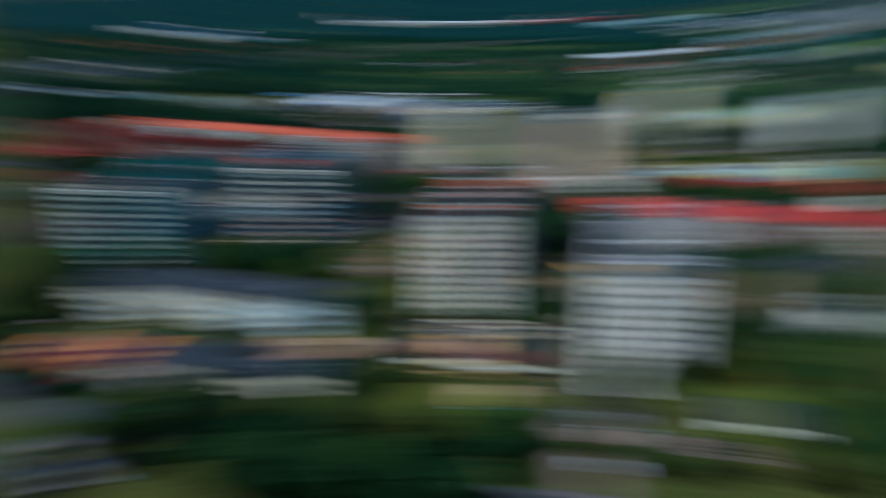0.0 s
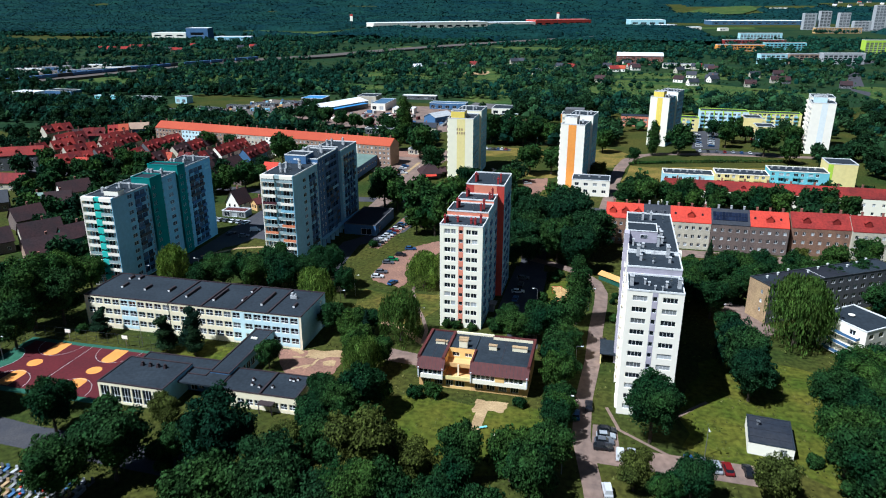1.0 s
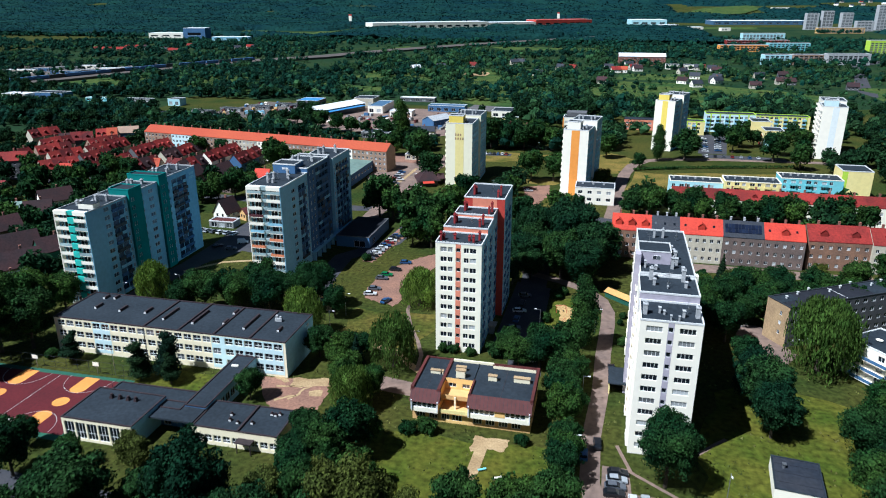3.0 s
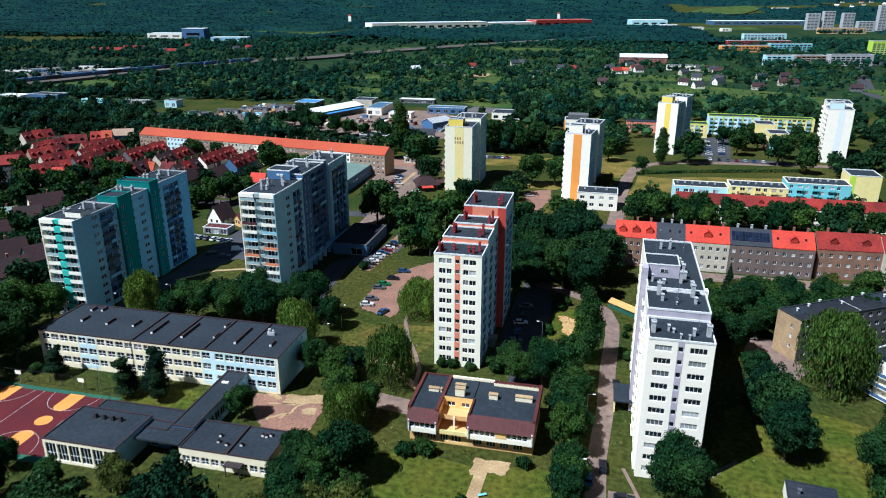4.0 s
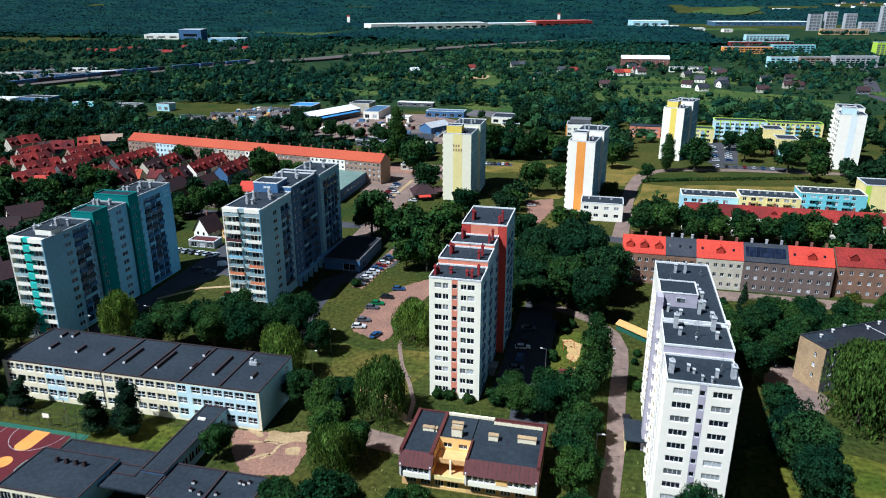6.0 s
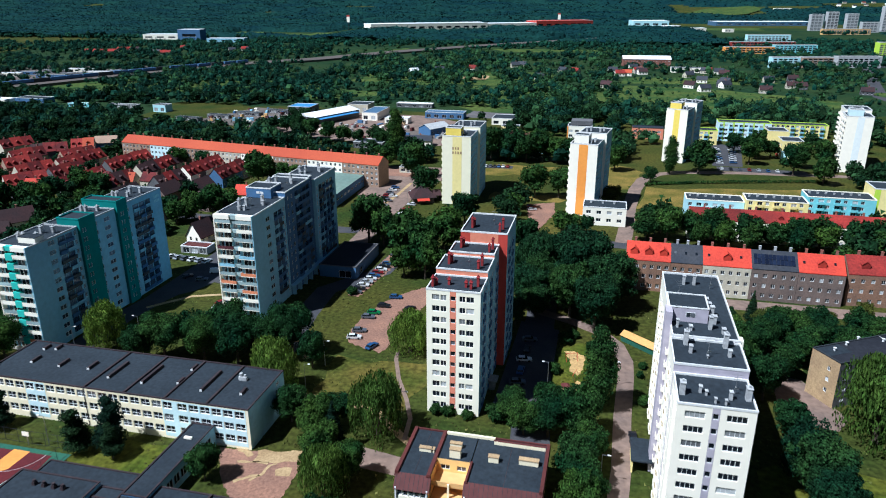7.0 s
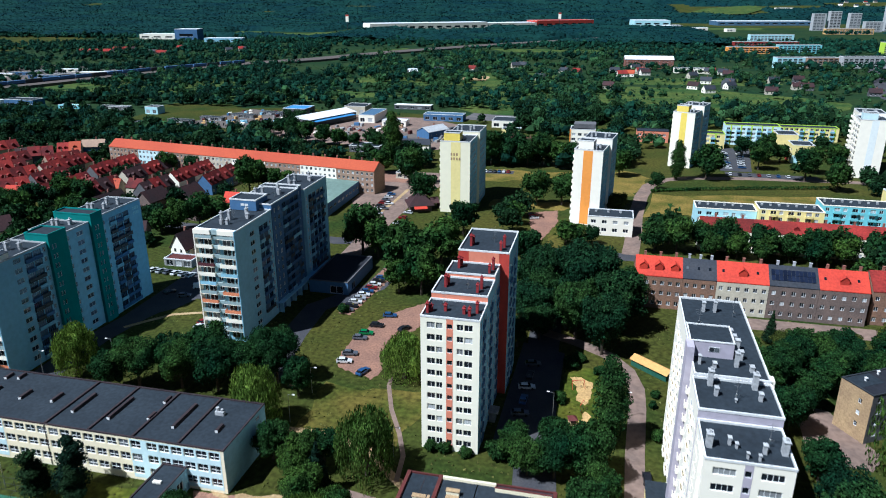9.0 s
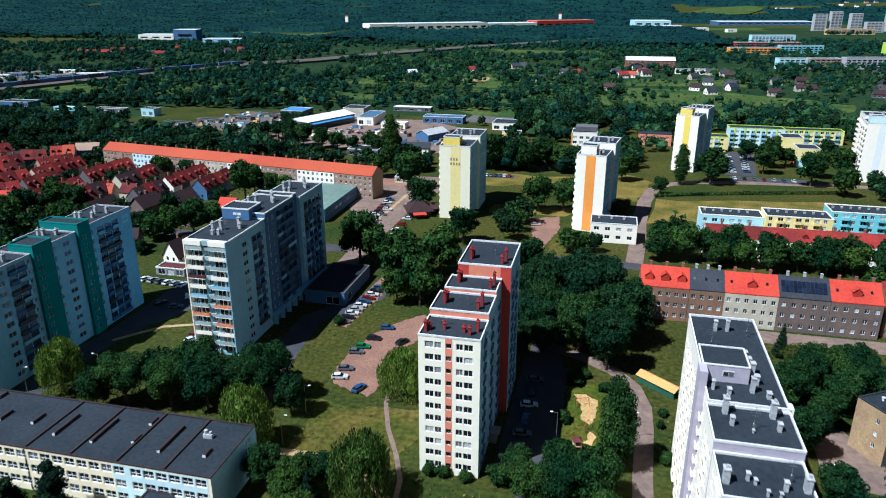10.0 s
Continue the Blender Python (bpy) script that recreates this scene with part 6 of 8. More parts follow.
def core(rng, lobes, shrink=0.8):
    """Rough dark hearts inside the lobes, so that the crown is not see-through."""
    vs, fs, base = [], [], 0
    ring, lat = 7, (-0.8, -0.3, 0.3, 0.8)
    for x, y, z, rx, rz in lobes:
        for t in lat:
            c = math.sqrt(1 - t * t)
            for k in range(ring):
                q = shrink * (0.85 + 0.3 * rng.random())
                ang = 2 * math.pi * (k + 0.5 * (t > 0)) / ring
                vs.append((x + rx * c * q * math.cos(ang), y + rx * c * q * math.sin(ang), z + rz * t * q))
        for j in range(len(lat) - 1):
            for k in range(ring):
                p, q = base + j * ring + k, base + j * ring + (k + 1) % ring
                fs += [(p, q, q + ring), (p, q + ring, p + ring)]
        for k in range(1, ring - 1):
            fs += [(base + 3 * ring, base + 3 * ring + k, base + 3 * ring + k + 1), (base, base + k + 1, base + k)]
        base += ring * len(lat)
    return np.array(vs), np.array(fs)


def crown_mesh(name, seed, lobes, n, size, material, droop=0.0):
    rng = np.random.default_rng(seed)
    v, f = leaf_cloud(rng, lobes, n, size, droop)
    v2, f2 = core(rng, lobes[:16] if n > 1000 else lobes[:4], 0.74)
    me = bpy.data.meshes.new(name)
    me.from_pydata(np.concatenate([v, v2]).tolist(), [], np.concatenate([f, f2 + len(v)]).tolist())
    me.materials.append(material)
    return me


def trunk_mesh(h, r, limbs, spread, seed):
    rng = random.Random(seed)
    g = Geo().tube(0, 0, -0.2, h, r, r * 0.55, 7)
    for k in range(limbs):
        ang = 2 * math.pi * (k + rng.random() * 0.5) / max(1, limbs)
        z0, n = h * (0.6 + 0.35 * rng.random()), 5
        d = Vector((math.cos(ang), math.sin(ang), 0.9)) * spread
        s, q = r * 0.4, Vector((-math.sin(ang), math.cos(ang), 0))
        up = d.cross(q).normalized()
        i = len(g.v)
        for o, w in ((Vector((0, 0, z0)), s), (Vector((0, 0, z0)) + d, s * 0.3)):
            for j in range(n):
                t = 2 * math.pi * j / n
                g.v.append(tuple(o + (q * math.cos(t) + up * math.sin(t)) * w))
        g.f += [(i + j, i + (j + 1) % n, i + n + (j + 1) % n, i + n + j) for j in range(n)]
    return g.mesh("trunk", BARK)


def round_lobes(rng, count, rad, zc, flat=1.0):
    """Lobes of a broad crown of about unit radius."""
    out = [(0, 0, zc, rad * 0.74, rad * 0.82 * flat)]
    for k in range(count):
        a = 2 * math.pi * (k + 0.7 * rng.random()) / count * 1.618 * 2
        t = rng.random()
        e = (0.35 + 0.3 * t) * rad
        out.append((e * math.cos(a), e * math.sin(a), zc + rad * flat * (-0.4 + 0.95 * rng.random()), rad * (0.26 + 0.2 * rng.random()), rad * (0.24 + 0.18 * rng.random())))
    for k in range(count):
        a, up = rng.uniform(0, 2 * math.pi), rng.uniform(-0.45, 0.95)
        e = rng.uniform(0.72, 0.92) * math.sqrt(1 - up * up) * rad
        out.append((e * math.cos(a), e * math.sin(a), zc + 0.85 * up * rad * flat, rad * rng.uniform(0.12, 0.22), rad * rng.uniform(0.1, 0.2)))
    return out


def make_tree(kind, seed, n, size):
    """A tree of crown radius 1 with its trunk, hidden under no other: the first of its kind."""
    rng = random.Random(seed)
    drop = 0.0
    if kind in ("leafy", "olive"):
        lobes, m, tr = round_lobes(rng, 13, 1.0, 1.2, 1.0), LEAF if kind == "leafy" else LEAF_OLIVE, trunk_mesh(1.0, 0.07, 4, 0.5, seed)
    elif kind == "dark":
        lobes, m, tr = round_lobes(rng, 13, 1.0, 1.2, 1.05), LEAF_DARK, trunk_mesh(1.0, 0.07, 4, 0.5, seed)
    elif kind == "shrub":
        lobes, m, tr = round_lobes(rng, 6, 0.95, 0.6, 0.75), LEAF, trunk_mesh(0.4, 0.05, 3, 0.3, seed)
    elif kind == "willow":
        lobes, m, tr, drop = round_lobes(rng, 7, 0.8, 1.45, 0.8), LEAF_WILLOW, trunk_mesh(1.2, 0.09, 4, 0.4, seed), 0.8
        for k in range(13):
            a, e = 2 * math.pi * k / 13 + 0.3 * rng.random(), rng.uniform(0.55, 0.82)
            lobes.append((e * math.cos(a), e * math.sin(a), rng.uniform(0.75, 1.05), rng.uniform(0.16, 0.27), rng.uniform(0.55, 0.8)))
    elif kind == "pine":
        lobes = [(0.3 * rng.uniform(-1, 1), 0.3 * rng.uniform(-1, 1), 0.7 + 0.3 * k, rng.uniform(0.5, 0.8) * (1.1 - 0.08 * k), 0.32) for k in range(9)]
        m, tr = LEAF_SPRUCE, trunk_mesh(2.2, 0.08, 3, 0.4, seed)
    elif kind == "spruce":
        lobes = [(0, 0, 0.5 + 0.42 * k, 0.95 * (1 - k / 8.2), 0.34) for k in range(8)]
        m, tr = LEAF_SPRUCE, trunk_mesh(3.2, 0.08, 0, 0.3, seed)
    else:
        lobes = [(0.12 * rng.uniform(-1, 1), 0.12 * rng.uniform(-1, 1), 0.8 + 0.55 * k, (0.62, 0.85, 0.95, 0.95, 0.85, 0.7, 0.5)[k], 0.6) for k in range(7)]
        m, tr = LEAF, trunk_mesh(3.0, 0.08, 2, 0.4, seed)
    return crown_mesh("crown", seed, lobes, n, size, m, drop), tr


TREE_LABELS = {"leafy": ("dense dark green broadleaf tree with a lumpy crown", "tree"), "olive": ("yellowish green broadleaf tree", "tree"), "shrub": ("rounded green shrub on the grass", "shrub"),
               "willow": ("weeping willow with hanging light green branches", "tree"), "spruce": ("dark green cone-shaped spruce", "tree"), "poplar": ("tall narrow green poplar", "tree"), "dark": ("very dark green broadleaf tree with a broad crown", "tree"), "pine": ("dark green garden pine with an uneven crown", "tree")}
tree_stock = {kind: [make_tree(kind, 10 * i + j, n, s) for j in range(c)] for i, (kind, c, n, s) in enumerate((("leafy", 8, 6200, 0.04), ("olive", 3, 7000, 0.038), ("shrub", 3, 2200, 0.07), ("willow", 2, 8000, 0.025), ("spruce", 2, 3600, 0.055), ("poplar", 2, 6500, 0.055), ("pine", 2, 5200, 0.05), ("dark", 4, 9000, 0.034)))}
tree_rng = random.Random(77)


def plant(kind, x, y, r, tall=1.0, stock=None, group="trees"):
    crown, tr = tree_rng.choice((stock or tree_stock)[kind])
    label, category = TREE_LABELS[kind]
    t = thing("shrub" if kind == "shrub" else "tree", x, y, 0, 0, label, category, group)
    t.matrix_basis = pose(x, y, 0, 0, 0, tree_rng.uniform(0, 360)) @ Matrix.Diagonal((r, r, r * tall * tree_rng.uniform(0.95, 1.2), 1))
    part("trunk", tr, None, t)
    part("crown", crown, None, t)
    return t


big_stock = {"leafy": [make_tree("leafy", 400 + j, 13000, 0.028) for j in range(4)]}
half_stock = {"leafy": [make_tree("leafy", 300 + j, 2000, 0.068) for j in range(5)]}


def leafy(x, y, r):
    plant("leafy", x, y, r, 1.0, half_stock if y > 235 else big_stock if r > 6.3 else None)


def dark(x, y, r):
    plant("dark", x, y, r)


def olive(x, y, r):
    plant("olive", x, y, r)


def shrub(x, y, r):
    plant("shrub", x, y, r, 1, None, "shrubs")


def willow(x, y, r):
    plant("willow", x, y, r)


def spruce(x, y, r):
    plant("spruce", x, y, r)


def poplar(x, y, r):
    plant("poplar", x, y, r)


dark(-88.8, 75, 8.2); dark(-67.2, 79.5, 8.2); leafy(-51.4, 91.4, 4.8); leafy(-44.1, 85.8, 5.5); leafy(-20, 91.4, 5.5)
leafy(-20, 83.3, 4.9); leafy(-9.9, 93.4, 5.7); leafy(-2.8, 96.5, 6); leafy(-5.2, 86.7, 6); leafy(-2.5, 109.8, 4.3)
leafy(-113.3, 86.5, 5.6); leafy(-158.7, 131.2, 9.2); dark(-151.8, 135.2, 7.6)
dark(-153.6, 118.5, 6.3); leafy(-4.7, 141, 5.2); leafy(-3.2, 128.6, 4.9); leafy(-5.9, 157, 5.1); leafy(-1.9, 120.1, 4)
leafy(-11.5, 156.5, 4.8); leafy(-17, 156.1, 4.2); leafy(18.6, 113.9, 7.1); dark(42.5, 147.2, 6.9); dark(42.9, 137, 6)
leafy(39.1, 184.3, 5.2); leafy(41.8, 167.8, 4.8); leafy(59.2, 127.9, 6.4); leafy(67.1, 139.6, 7.4); leafy(57.5, 110.3, 7.5)
leafy(56.9, 98.4, 7.9); leafy(25.4, 94.7, 4.4); leafy(20.5, 92.6, 3.7); leafy(-58.5, 136.5, 4.6); leafy(-47.3, 108.7, 5.9)
leafy(-50.7, 102.9, 5.4); leafy(-57.7, 109.8, 4.3); leafy(-79.2, 124.7, 3.6)
leafy(-117.8, 169, 6.7); leafy(-107.1, 171.3, 6.4); leafy(-97.2, 171.7, 6.3); leafy(-84.1, 178.6, 6.5)
leafy(-76.4, 174.1, 4.3); leafy(-95, 276, 8.6); leafy(-87.5, 272, 7); leafy(-70.4, 250.8, 9.2)
leafy(-62.4, 269.9, 8.8); leafy(-62.7, 242.6, 7.2); leafy(-70.3, 241.9, 5.1); leafy(-61.5, 306.5, 6.8)
dark(-8.1, 237.6, 10.3); dark(0.4, 229, 9.2); dark(-10.8, 222.4, 7.9); dark(-22.8, 246.2, 7.9)
leafy(-31, 276, 6.4); dark(-3, 213.6, 7.3); dark(-15.8, 251, 7.6); leafy(-36.6, 358, 7.6); leafy(-25, 361, 7.1)
leafy(-4.7, 156.8, 5.9); leafy(-12, 160.6, 4.8); leafy(-20.7, 160.7, 3.8); leafy(42, 207, 5.2); leafy(49.8, 219, 5.4)
leafy(59.3, 220, 5.6); leafy(39.5, 186.6, 4.3)
dark(41.2, 151.9, 6.4); dark(43, 141.8, 4.9); leafy(15.1, 303.4, 5.9); leafy(23.4, 305, 6.3); leafy(33, 307.6, 5.9)
leafy(42.2, 307.3, 5.8); leafy(54.1, 302.3, 5.7); leafy(63.7, 306.4, 5.2); leafy(72.6, 306.7, 5.7); leafy(81.4, 306.8, 5.2)
leafy(93.5, 304.4, 6.5); leafy(102.6, 310, 5.6); leafy(48, 431, 9.4); leafy(20.7, 399.7, 4.4); leafy(98.7, 436, 7.8)
leafy(109.6, 417.1, 6.8); leafy(79.2, 458.9, 6.9); leafy(75.7, 493.1, 6); leafy(97.3, 507.9, 6.1)
leafy(-106.4, 382.2, 8.7); leafy(-89.1, 344.3, 7.6); leafy(-128, 402.6, 6.2); leafy(-71.5, 436, 9.2)
leafy(-61.1, 438.5, 9.2); leafy(-42, 441, 8.2); leafy(-33, 439, 7.6); leafy(-80, 436, 7); leafy(-24, 441, 6.4); leafy(-52, 447, 7); leafy(-50.2, 436.7, 8.5); leafy(-178.6, 343.9, 8); leafy(-261.5, 295, 6.9)
leafy(-255.1, 307.9, 7.1); leafy(-241.1, 302.5, 6.3); leafy(-179.1, 283.8, 6.3); leafy(-174.7, 291.5, 6.4)
leafy(-185.3, 279.3, 5.2); leafy(-171.7, 302.1, 5.5); leafy(-270.4, 289.4, 5.7); leafy(-284.8, 283.4, 6.2)
leafy(-166.4, 171.1, 4.7); leafy(1.7, 424.8, 6.7); leafy(-9, 307, 3.6); leafy(86, 478, 7); leafy(106, 457, 7); leafy(119, 459, 7.4); leafy(95, 481, 5.5); leafy(29.2, 229.3, 3)
olive(-89.8, 93.9, 4.1); olive(-57, 89, 4.6); olive(-37.4, 84.2, 7.8); olive(-28.6, 85.8, 5.4); olive(14.7, 96, 4.1)
olive(41.3, 97.4, 5); willow(-79.8, 159.3, 6.6); olive(-0, 347.9, 5.6)
shrub(-23.4, 160.4, 3.3); shrub(52.1, 112.8, 2.2); shrub(-37.5, 120.1, 2.5); shrub(-33.4, 121.3, 2.8)
shrub(-11.6, 121.5, 1.9); shrub(-143.3, 132.4, 2.2); shrub(-35.6, 160.2, 2.1); shrub(-38.6, 159.9, 1.8)
shrub(-30.9, 159.6, 1.8); shrub(-98.2, 191.9, 2.6); shrub(-83.1, 223.2, 2); shrub(23.4, 207.6, 2.4)
shrub(10.6, 194.1, 1.5); shrub(9.8, 188.6, 1.3); shrub(10.3, 175.7, 2.1)
willow(60.5, 171, 9.5); willow(-49.5, 148.9, 7.3); willow(-53.3, 125.5, 5.1); willow(-137.3, 170.3, 6.2)
willow(-53, 188.5, 6.2)
spruce(-56.9, 140.4, 3.5); plant("pine", -111.5, 127.4, 4.0, 0.82); plant("pine", -105.5, 130.2, 4.6, 0.68); plant("pine", -102.8, 127.0, 3.1, 0.7); plant("pine", -135.8, 131.7, 3.8, 0.64)
poplar(-0.7, 170.6, 4.3); leafy(-182, 360, 6); leafy(-163, 357, 5.4); leafy(-243, 371, 6); leafy(-224, 366, 5.6); leafy(-172, 359, 4.8)
poplar(32, 423.5, 4.3); poplar(-128.2, 424.1, 6.4)

dark(-54, 76, 6.4); leafy(-104, 92, 3.4);
olive(-47, 93, 5); leafy(-31, 74, 6.2); leafy(-12, 74, 5.6); leafy(-100, 52, 6.5); leafy(-42, 98, 4.6)
leafy(-138, 88, 6); leafy(-56, 100, 4.8); leafy(-45, 112, 4.6)
leafy(64, 118, 6.6); leafy(70, 128, 6.4); leafy(62, 98, 6.6); leafy(76, 148, 6); leafy(-166, 150, 7); leafy(-160, 158, 6)
leafy(-170, 138, 7.5); leafy(-172, 118, 7); leafy(-162, 108, 6); leafy(-50, 131, 4); leafy(35, 196, 5)
leafy(46, 213, 4.8); shrub(54, 231, 3); olive(64, 229, 3.4); olive(74, 231, 4); leafy(84, 226, 5.6); leafy(96, 232, 6); spruce(44, 232, 2.4)
leafy(36, 220, 3.6); shrub(38, 234, 2.4); shrub(60, 238, 2); leafy(70, 219, 5); shrub(82, 236, 2.6); olive(46, 226, 3.4); dark(-14, 228, 7); dark(-21, 254, 6); dark(-6, 252, 8); dark(4, 244, 6.4)

leafy(-112, 176, 6); leafy(-102, 178, 6.2); leafy(-90, 176, 6.4); leafy(-88, 187, 4.6); leafy(-123, 165, 4.8); dark(-24, 224, 6.5); dark(-22, 236, 6.5); dark(-28, 252, 6)
for x, y, r in ((32, 190, 4.4), (31, 203, 4.6), (38, 202, 5.0), (46, 196, 4.6), (52, 205, 5.2), (58, 212, 5), (64, 205, 5.4), (72, 210, 5.5), (66, 214, 4.6), (78, 204, 5.6), (80, 216, 5.4), (33, 212, 4.2), (53, 216, 5), (88, 210, 6), (30, 183, 3.6), (90, 196, 6)):
    leafy(x, y, r)
for x, y, r in ((40, 194, 2.4), (48, 203, 2.6), (60, 200, 2.6), (36, 226, 2.6), (44, 219, 2.4), (66, 226, 2.4), (56, 228, 2.2), (74, 224, 2.6), (-9, 208, 2.2), (-11, 204, 2.6), (-12.5, 186, 2.2), (-12, 174, 2.4), (-3, 202, 2.0)):
    shrub(x, y, r)
for x, y, r in ((-146, 92, 6.4), (-1.6, 115, 4.2), (-2.2, 135, 4.4), (-1.4, 149, 4.0), (-36, 70, 6.5), (-22, 72, 6), (-160, 96, 6.5)):
    leafy(x, y, r)
for k in range(9):
    leafy(36 + 9.2 * k, 300.5 + 2.0 * (k % 2), 4.6 + 0.5 * (k % 3))
for x, y, r in ((-63, 146, 4.4), (-63.5, 144.5, 4.2), (-60, 151, 3.8), (-71, 149, 4.2), (-57, 131, 3.6)):
    leafy(x, y, r)
leafy(-205, 474, 7); leafy(-190, 469, 6); leafy(-178, 466, 6.4); leafy(-218, 484, 7); leafy(-150, 461, 5); leafy(-232, 492, 6); leafy(-166, 462, 4.6); leafy(-140, 470, 5)
# The dark trees and shrubs are added to fill gaps that lie in shade.
dark(-62, 64, 7.6); dark(-50, 66, 7.4); dark(-95, 66, 6.5); dark(-41, 66, 6.8); leafy(-54, 94, 4.2); shrub(-81, 80, 2.6); shrub(-84, 85, 2.2); shrub(-54, 88, 2.4); shrub(-79, 87, 2.2); shrub(-86, 84, 2.6); shrub(-76, 80, 2.8); shrub(-58, 90, 2.6); shrub(-52, 84, 2.4); dark(-80, 83, 4.6); dark(-75, 87, 3.8)
leafy(-140, 88, 5.6); leafy(-150, 100, 4.4); leafy(-118, 96, 3.2)
# Trees added as a stand-in for deep shade behind the orange tower.
dark(-21, 219, 5); dark(-26.5, 213, 4.2); dark(-18, 229, 6); dark(-28, 232, 6)
# clipped hedge along the dry field
hedge_rng = random.Random(3)
lobes = [(18.3 + 93.8 * u, 394.8 + 28.2 * u ** 0.8, 0.8, hedge_rng.uniform(0.9, 1.4), hedge_rng.uniform(0.7, 1.1)) for u in [k / 60 for k in range(61)]]
hedge = crown_mesh("hedge", 5, lobes, 3000, 0.3, LEAF)
tagged(new("hedge", hedge), "long low green hedge along the dry field", "hedge")

# ---- woods, gardens and scrub towards the distance ----
KEEP = [(-296, -108, 352, 402), (-236, -112, 476, 596), (-330, -258, 512, 600), (-90, -55, 325, 385), (-104, -84, 255, 560), (-30, 5, 322, 372), (22, 150, 328, 372), (15, 52, 440, 500), (118, 150, 445, 495), (10, 120, 345, 440), (40, 115, 432, 528), (66, 150, 525, 570), (10, 36, 520, 545),
        (-64, -20, 345, 380), (-150, -122, 312, 386), (-20, 12, 380, 440), (1, 40, 290, 300), (-28, -8, 388, 408), (-200, -90, 612, 640), (-50, -24, 380, 396), (40, 70, 512, 530), (-372, -262, 498, 596), (-390, -345, 535, 570), (-565, -400, 545, 580), (-128, -94, 312, 412), (-84, -20, 396, 428), (-80, -48, 478, 500), (-52, -12, 456, 515), (-82, -62, 518, 536), (-140, -108, 462, 526), (-126, -80, 584, 630)]
RAIL = [(-900, 100), (-760, 380), (-640, 648), (-613, 735), (-570, 852), (-515, 965), (-448, 1056), (-372, 1224), (-256, 1411), (0, 1760)]


def off_rail(x, y):
    """How far a place lies from the railway."""
    best = 1e9
    for (ax, ay), (bx, by) in zip(RAIL, RAIL[1:]):
        t = max(0.0, min(1.0, ((x - ax) * (bx - ax) + (y - ay) * (by - ay)) / ((bx - ax) ** 2 + (by - ay) ** 2)))
        best = min(best, math.hypot(x - ax - t * (bx - ax), y - ay - t * (by - ay)))
    return best


frng = random.Random(11)


HOMES = [tuple(o.location[:2]) for o in bpy.data.objects if not o.parent and o.name.startswith(("house", "terraced_house", "garage"))]
hs = random.Random(21)
FAR_HOMES = [(-884, 1098, "red"), (-872, 1104, "red"), (-858, 1102, "red"), (-845, 1110, "red"), (-862, 1156, "red"), (-848, 1160, "red"), (-832, 1164, "dark"), (-742, 1106, "red"), (-760, 1112, "grey"), (-728, 1102, "red"), (-775, 1219, "red"), (-662, 1190, "grey"), (-653, 1219, "red"), (-640, 1214, "grey"),
             (-1304, 1535, "red"), (-1350, 1530, "red"), (-1250, 1540, "grey"), (-184, 959, "red"), (-127, 1028, "grey"), (-136, 1020, "grey"), (-50, 954, "red"), (-66, 962, "grey"), (5, 940, "red"), (14, 946, "orange"), (-88, 880, "grey"), (-222, 930, "grey"), (-250, 905, "white")]
FAR_HOMES += [(hs.uniform(-10, 250), hs.uniform(800, 1040), hs.choice(("grey", "red", "dark", "grey", "dark"))) for k in range(24)]


def hides_home(x, y):
    return any(abs(x - u) < 12 and -20 < y - v < 12 for u, v, c in FAR_HOMES)


def clear_of(x, y, m=3.0):
    return all((x - u) ** 2 + (y - v) ** 2 > 110 for u, v in HOMES) and not any(a - m < x < b + m and c - m < y < d + m for a, b, c, d in KEEP)


def meadow_here(x, y):
    """Open meadows lie in the hollows of a slow noise."""
    return noise.noise(Vector((x / 150.0, y / 110.0, 3.1))) > 0.12


# nearer groves, tree by tree
mid_stock = {"leafy": [make_tree("leafy", 200 + j, 380, 0.135) for j in range(5)], "poplar": [make_tree("poplar", 230 + j, 1300, 0.11) for j in range(2)]}
count = 0
grove, planted = [], 0
while count < 640:
    y = frng.uniform(150, 640)
    x = frng.uniform(-1.06 * y - 10, 0.4 * y + 50)
    if not clear_of(x, y, 4) or (y < 302 and -178 < x < 82) or (y < 285 and -178 < x < 150) or meadow_here(x, y) and frng.random() < 0.7:
        continue
    r = frng.uniform(3.4, 6.4)
    count += 1
    if y < 330 and planted < 60:
        planted += 1
        kind = "poplar" if frng.random() < 0.06 and y > 300 else "leafy"
        if not (-14 < x < 10 and y < 324):
            plant(kind, x, y, r, 1, mid_stock, "grove trees")
    else:
        grove.append((x, y, r))
while len(grove) < 800:
    x, y = frng.uniform(-400, -178), frng.uniform(160, 440)
    if x < -1.06 * y - 10 or abs(x + 327) < 22 and abs(y - 300) < 20 or any(abs(x - u) < 8.5 and -12 < y - v < 8 for u, v in HOMES) or -296 < x < -108 and 352 < y < 402 and abs(y - 389 - (x + 287) * -0.142) < 12:
        continue
    grove.append((x, y, frng.uniform(2.4, 4.6)))
grove = [q for q in grove if not (-14 < q[0] < 10 and q[1] < 324)]
gv, gf, gb = [], [], 0
for x, y, r in grove:
    me = frng.choice(mid_stock["leafy"])[0]
    v = np.array([q.co[:] for q in me.vertices])
    f = np.array([q.vertices[:] for q in me.polygons])
    t = frng.uniform(0, 6.28)
    v = np.stack([v[:, 0] * math.cos(t) - v[:, 1] * math.sin(t), v[:, 0] * math.sin(t) + v[:, 1] * math.cos(t), v[:, 2] * frng.uniform(0.85, 1.15)], 1) * r
    gv.append(v + np.array([x, y, -0.15 * r])), gf.append(f + gb)
    gb += len(v)
me = bpy.data.meshes.new("grove")
me.from_pydata(np.concatenate(gv).tolist(), [], np.concatenate(gf).tolist())
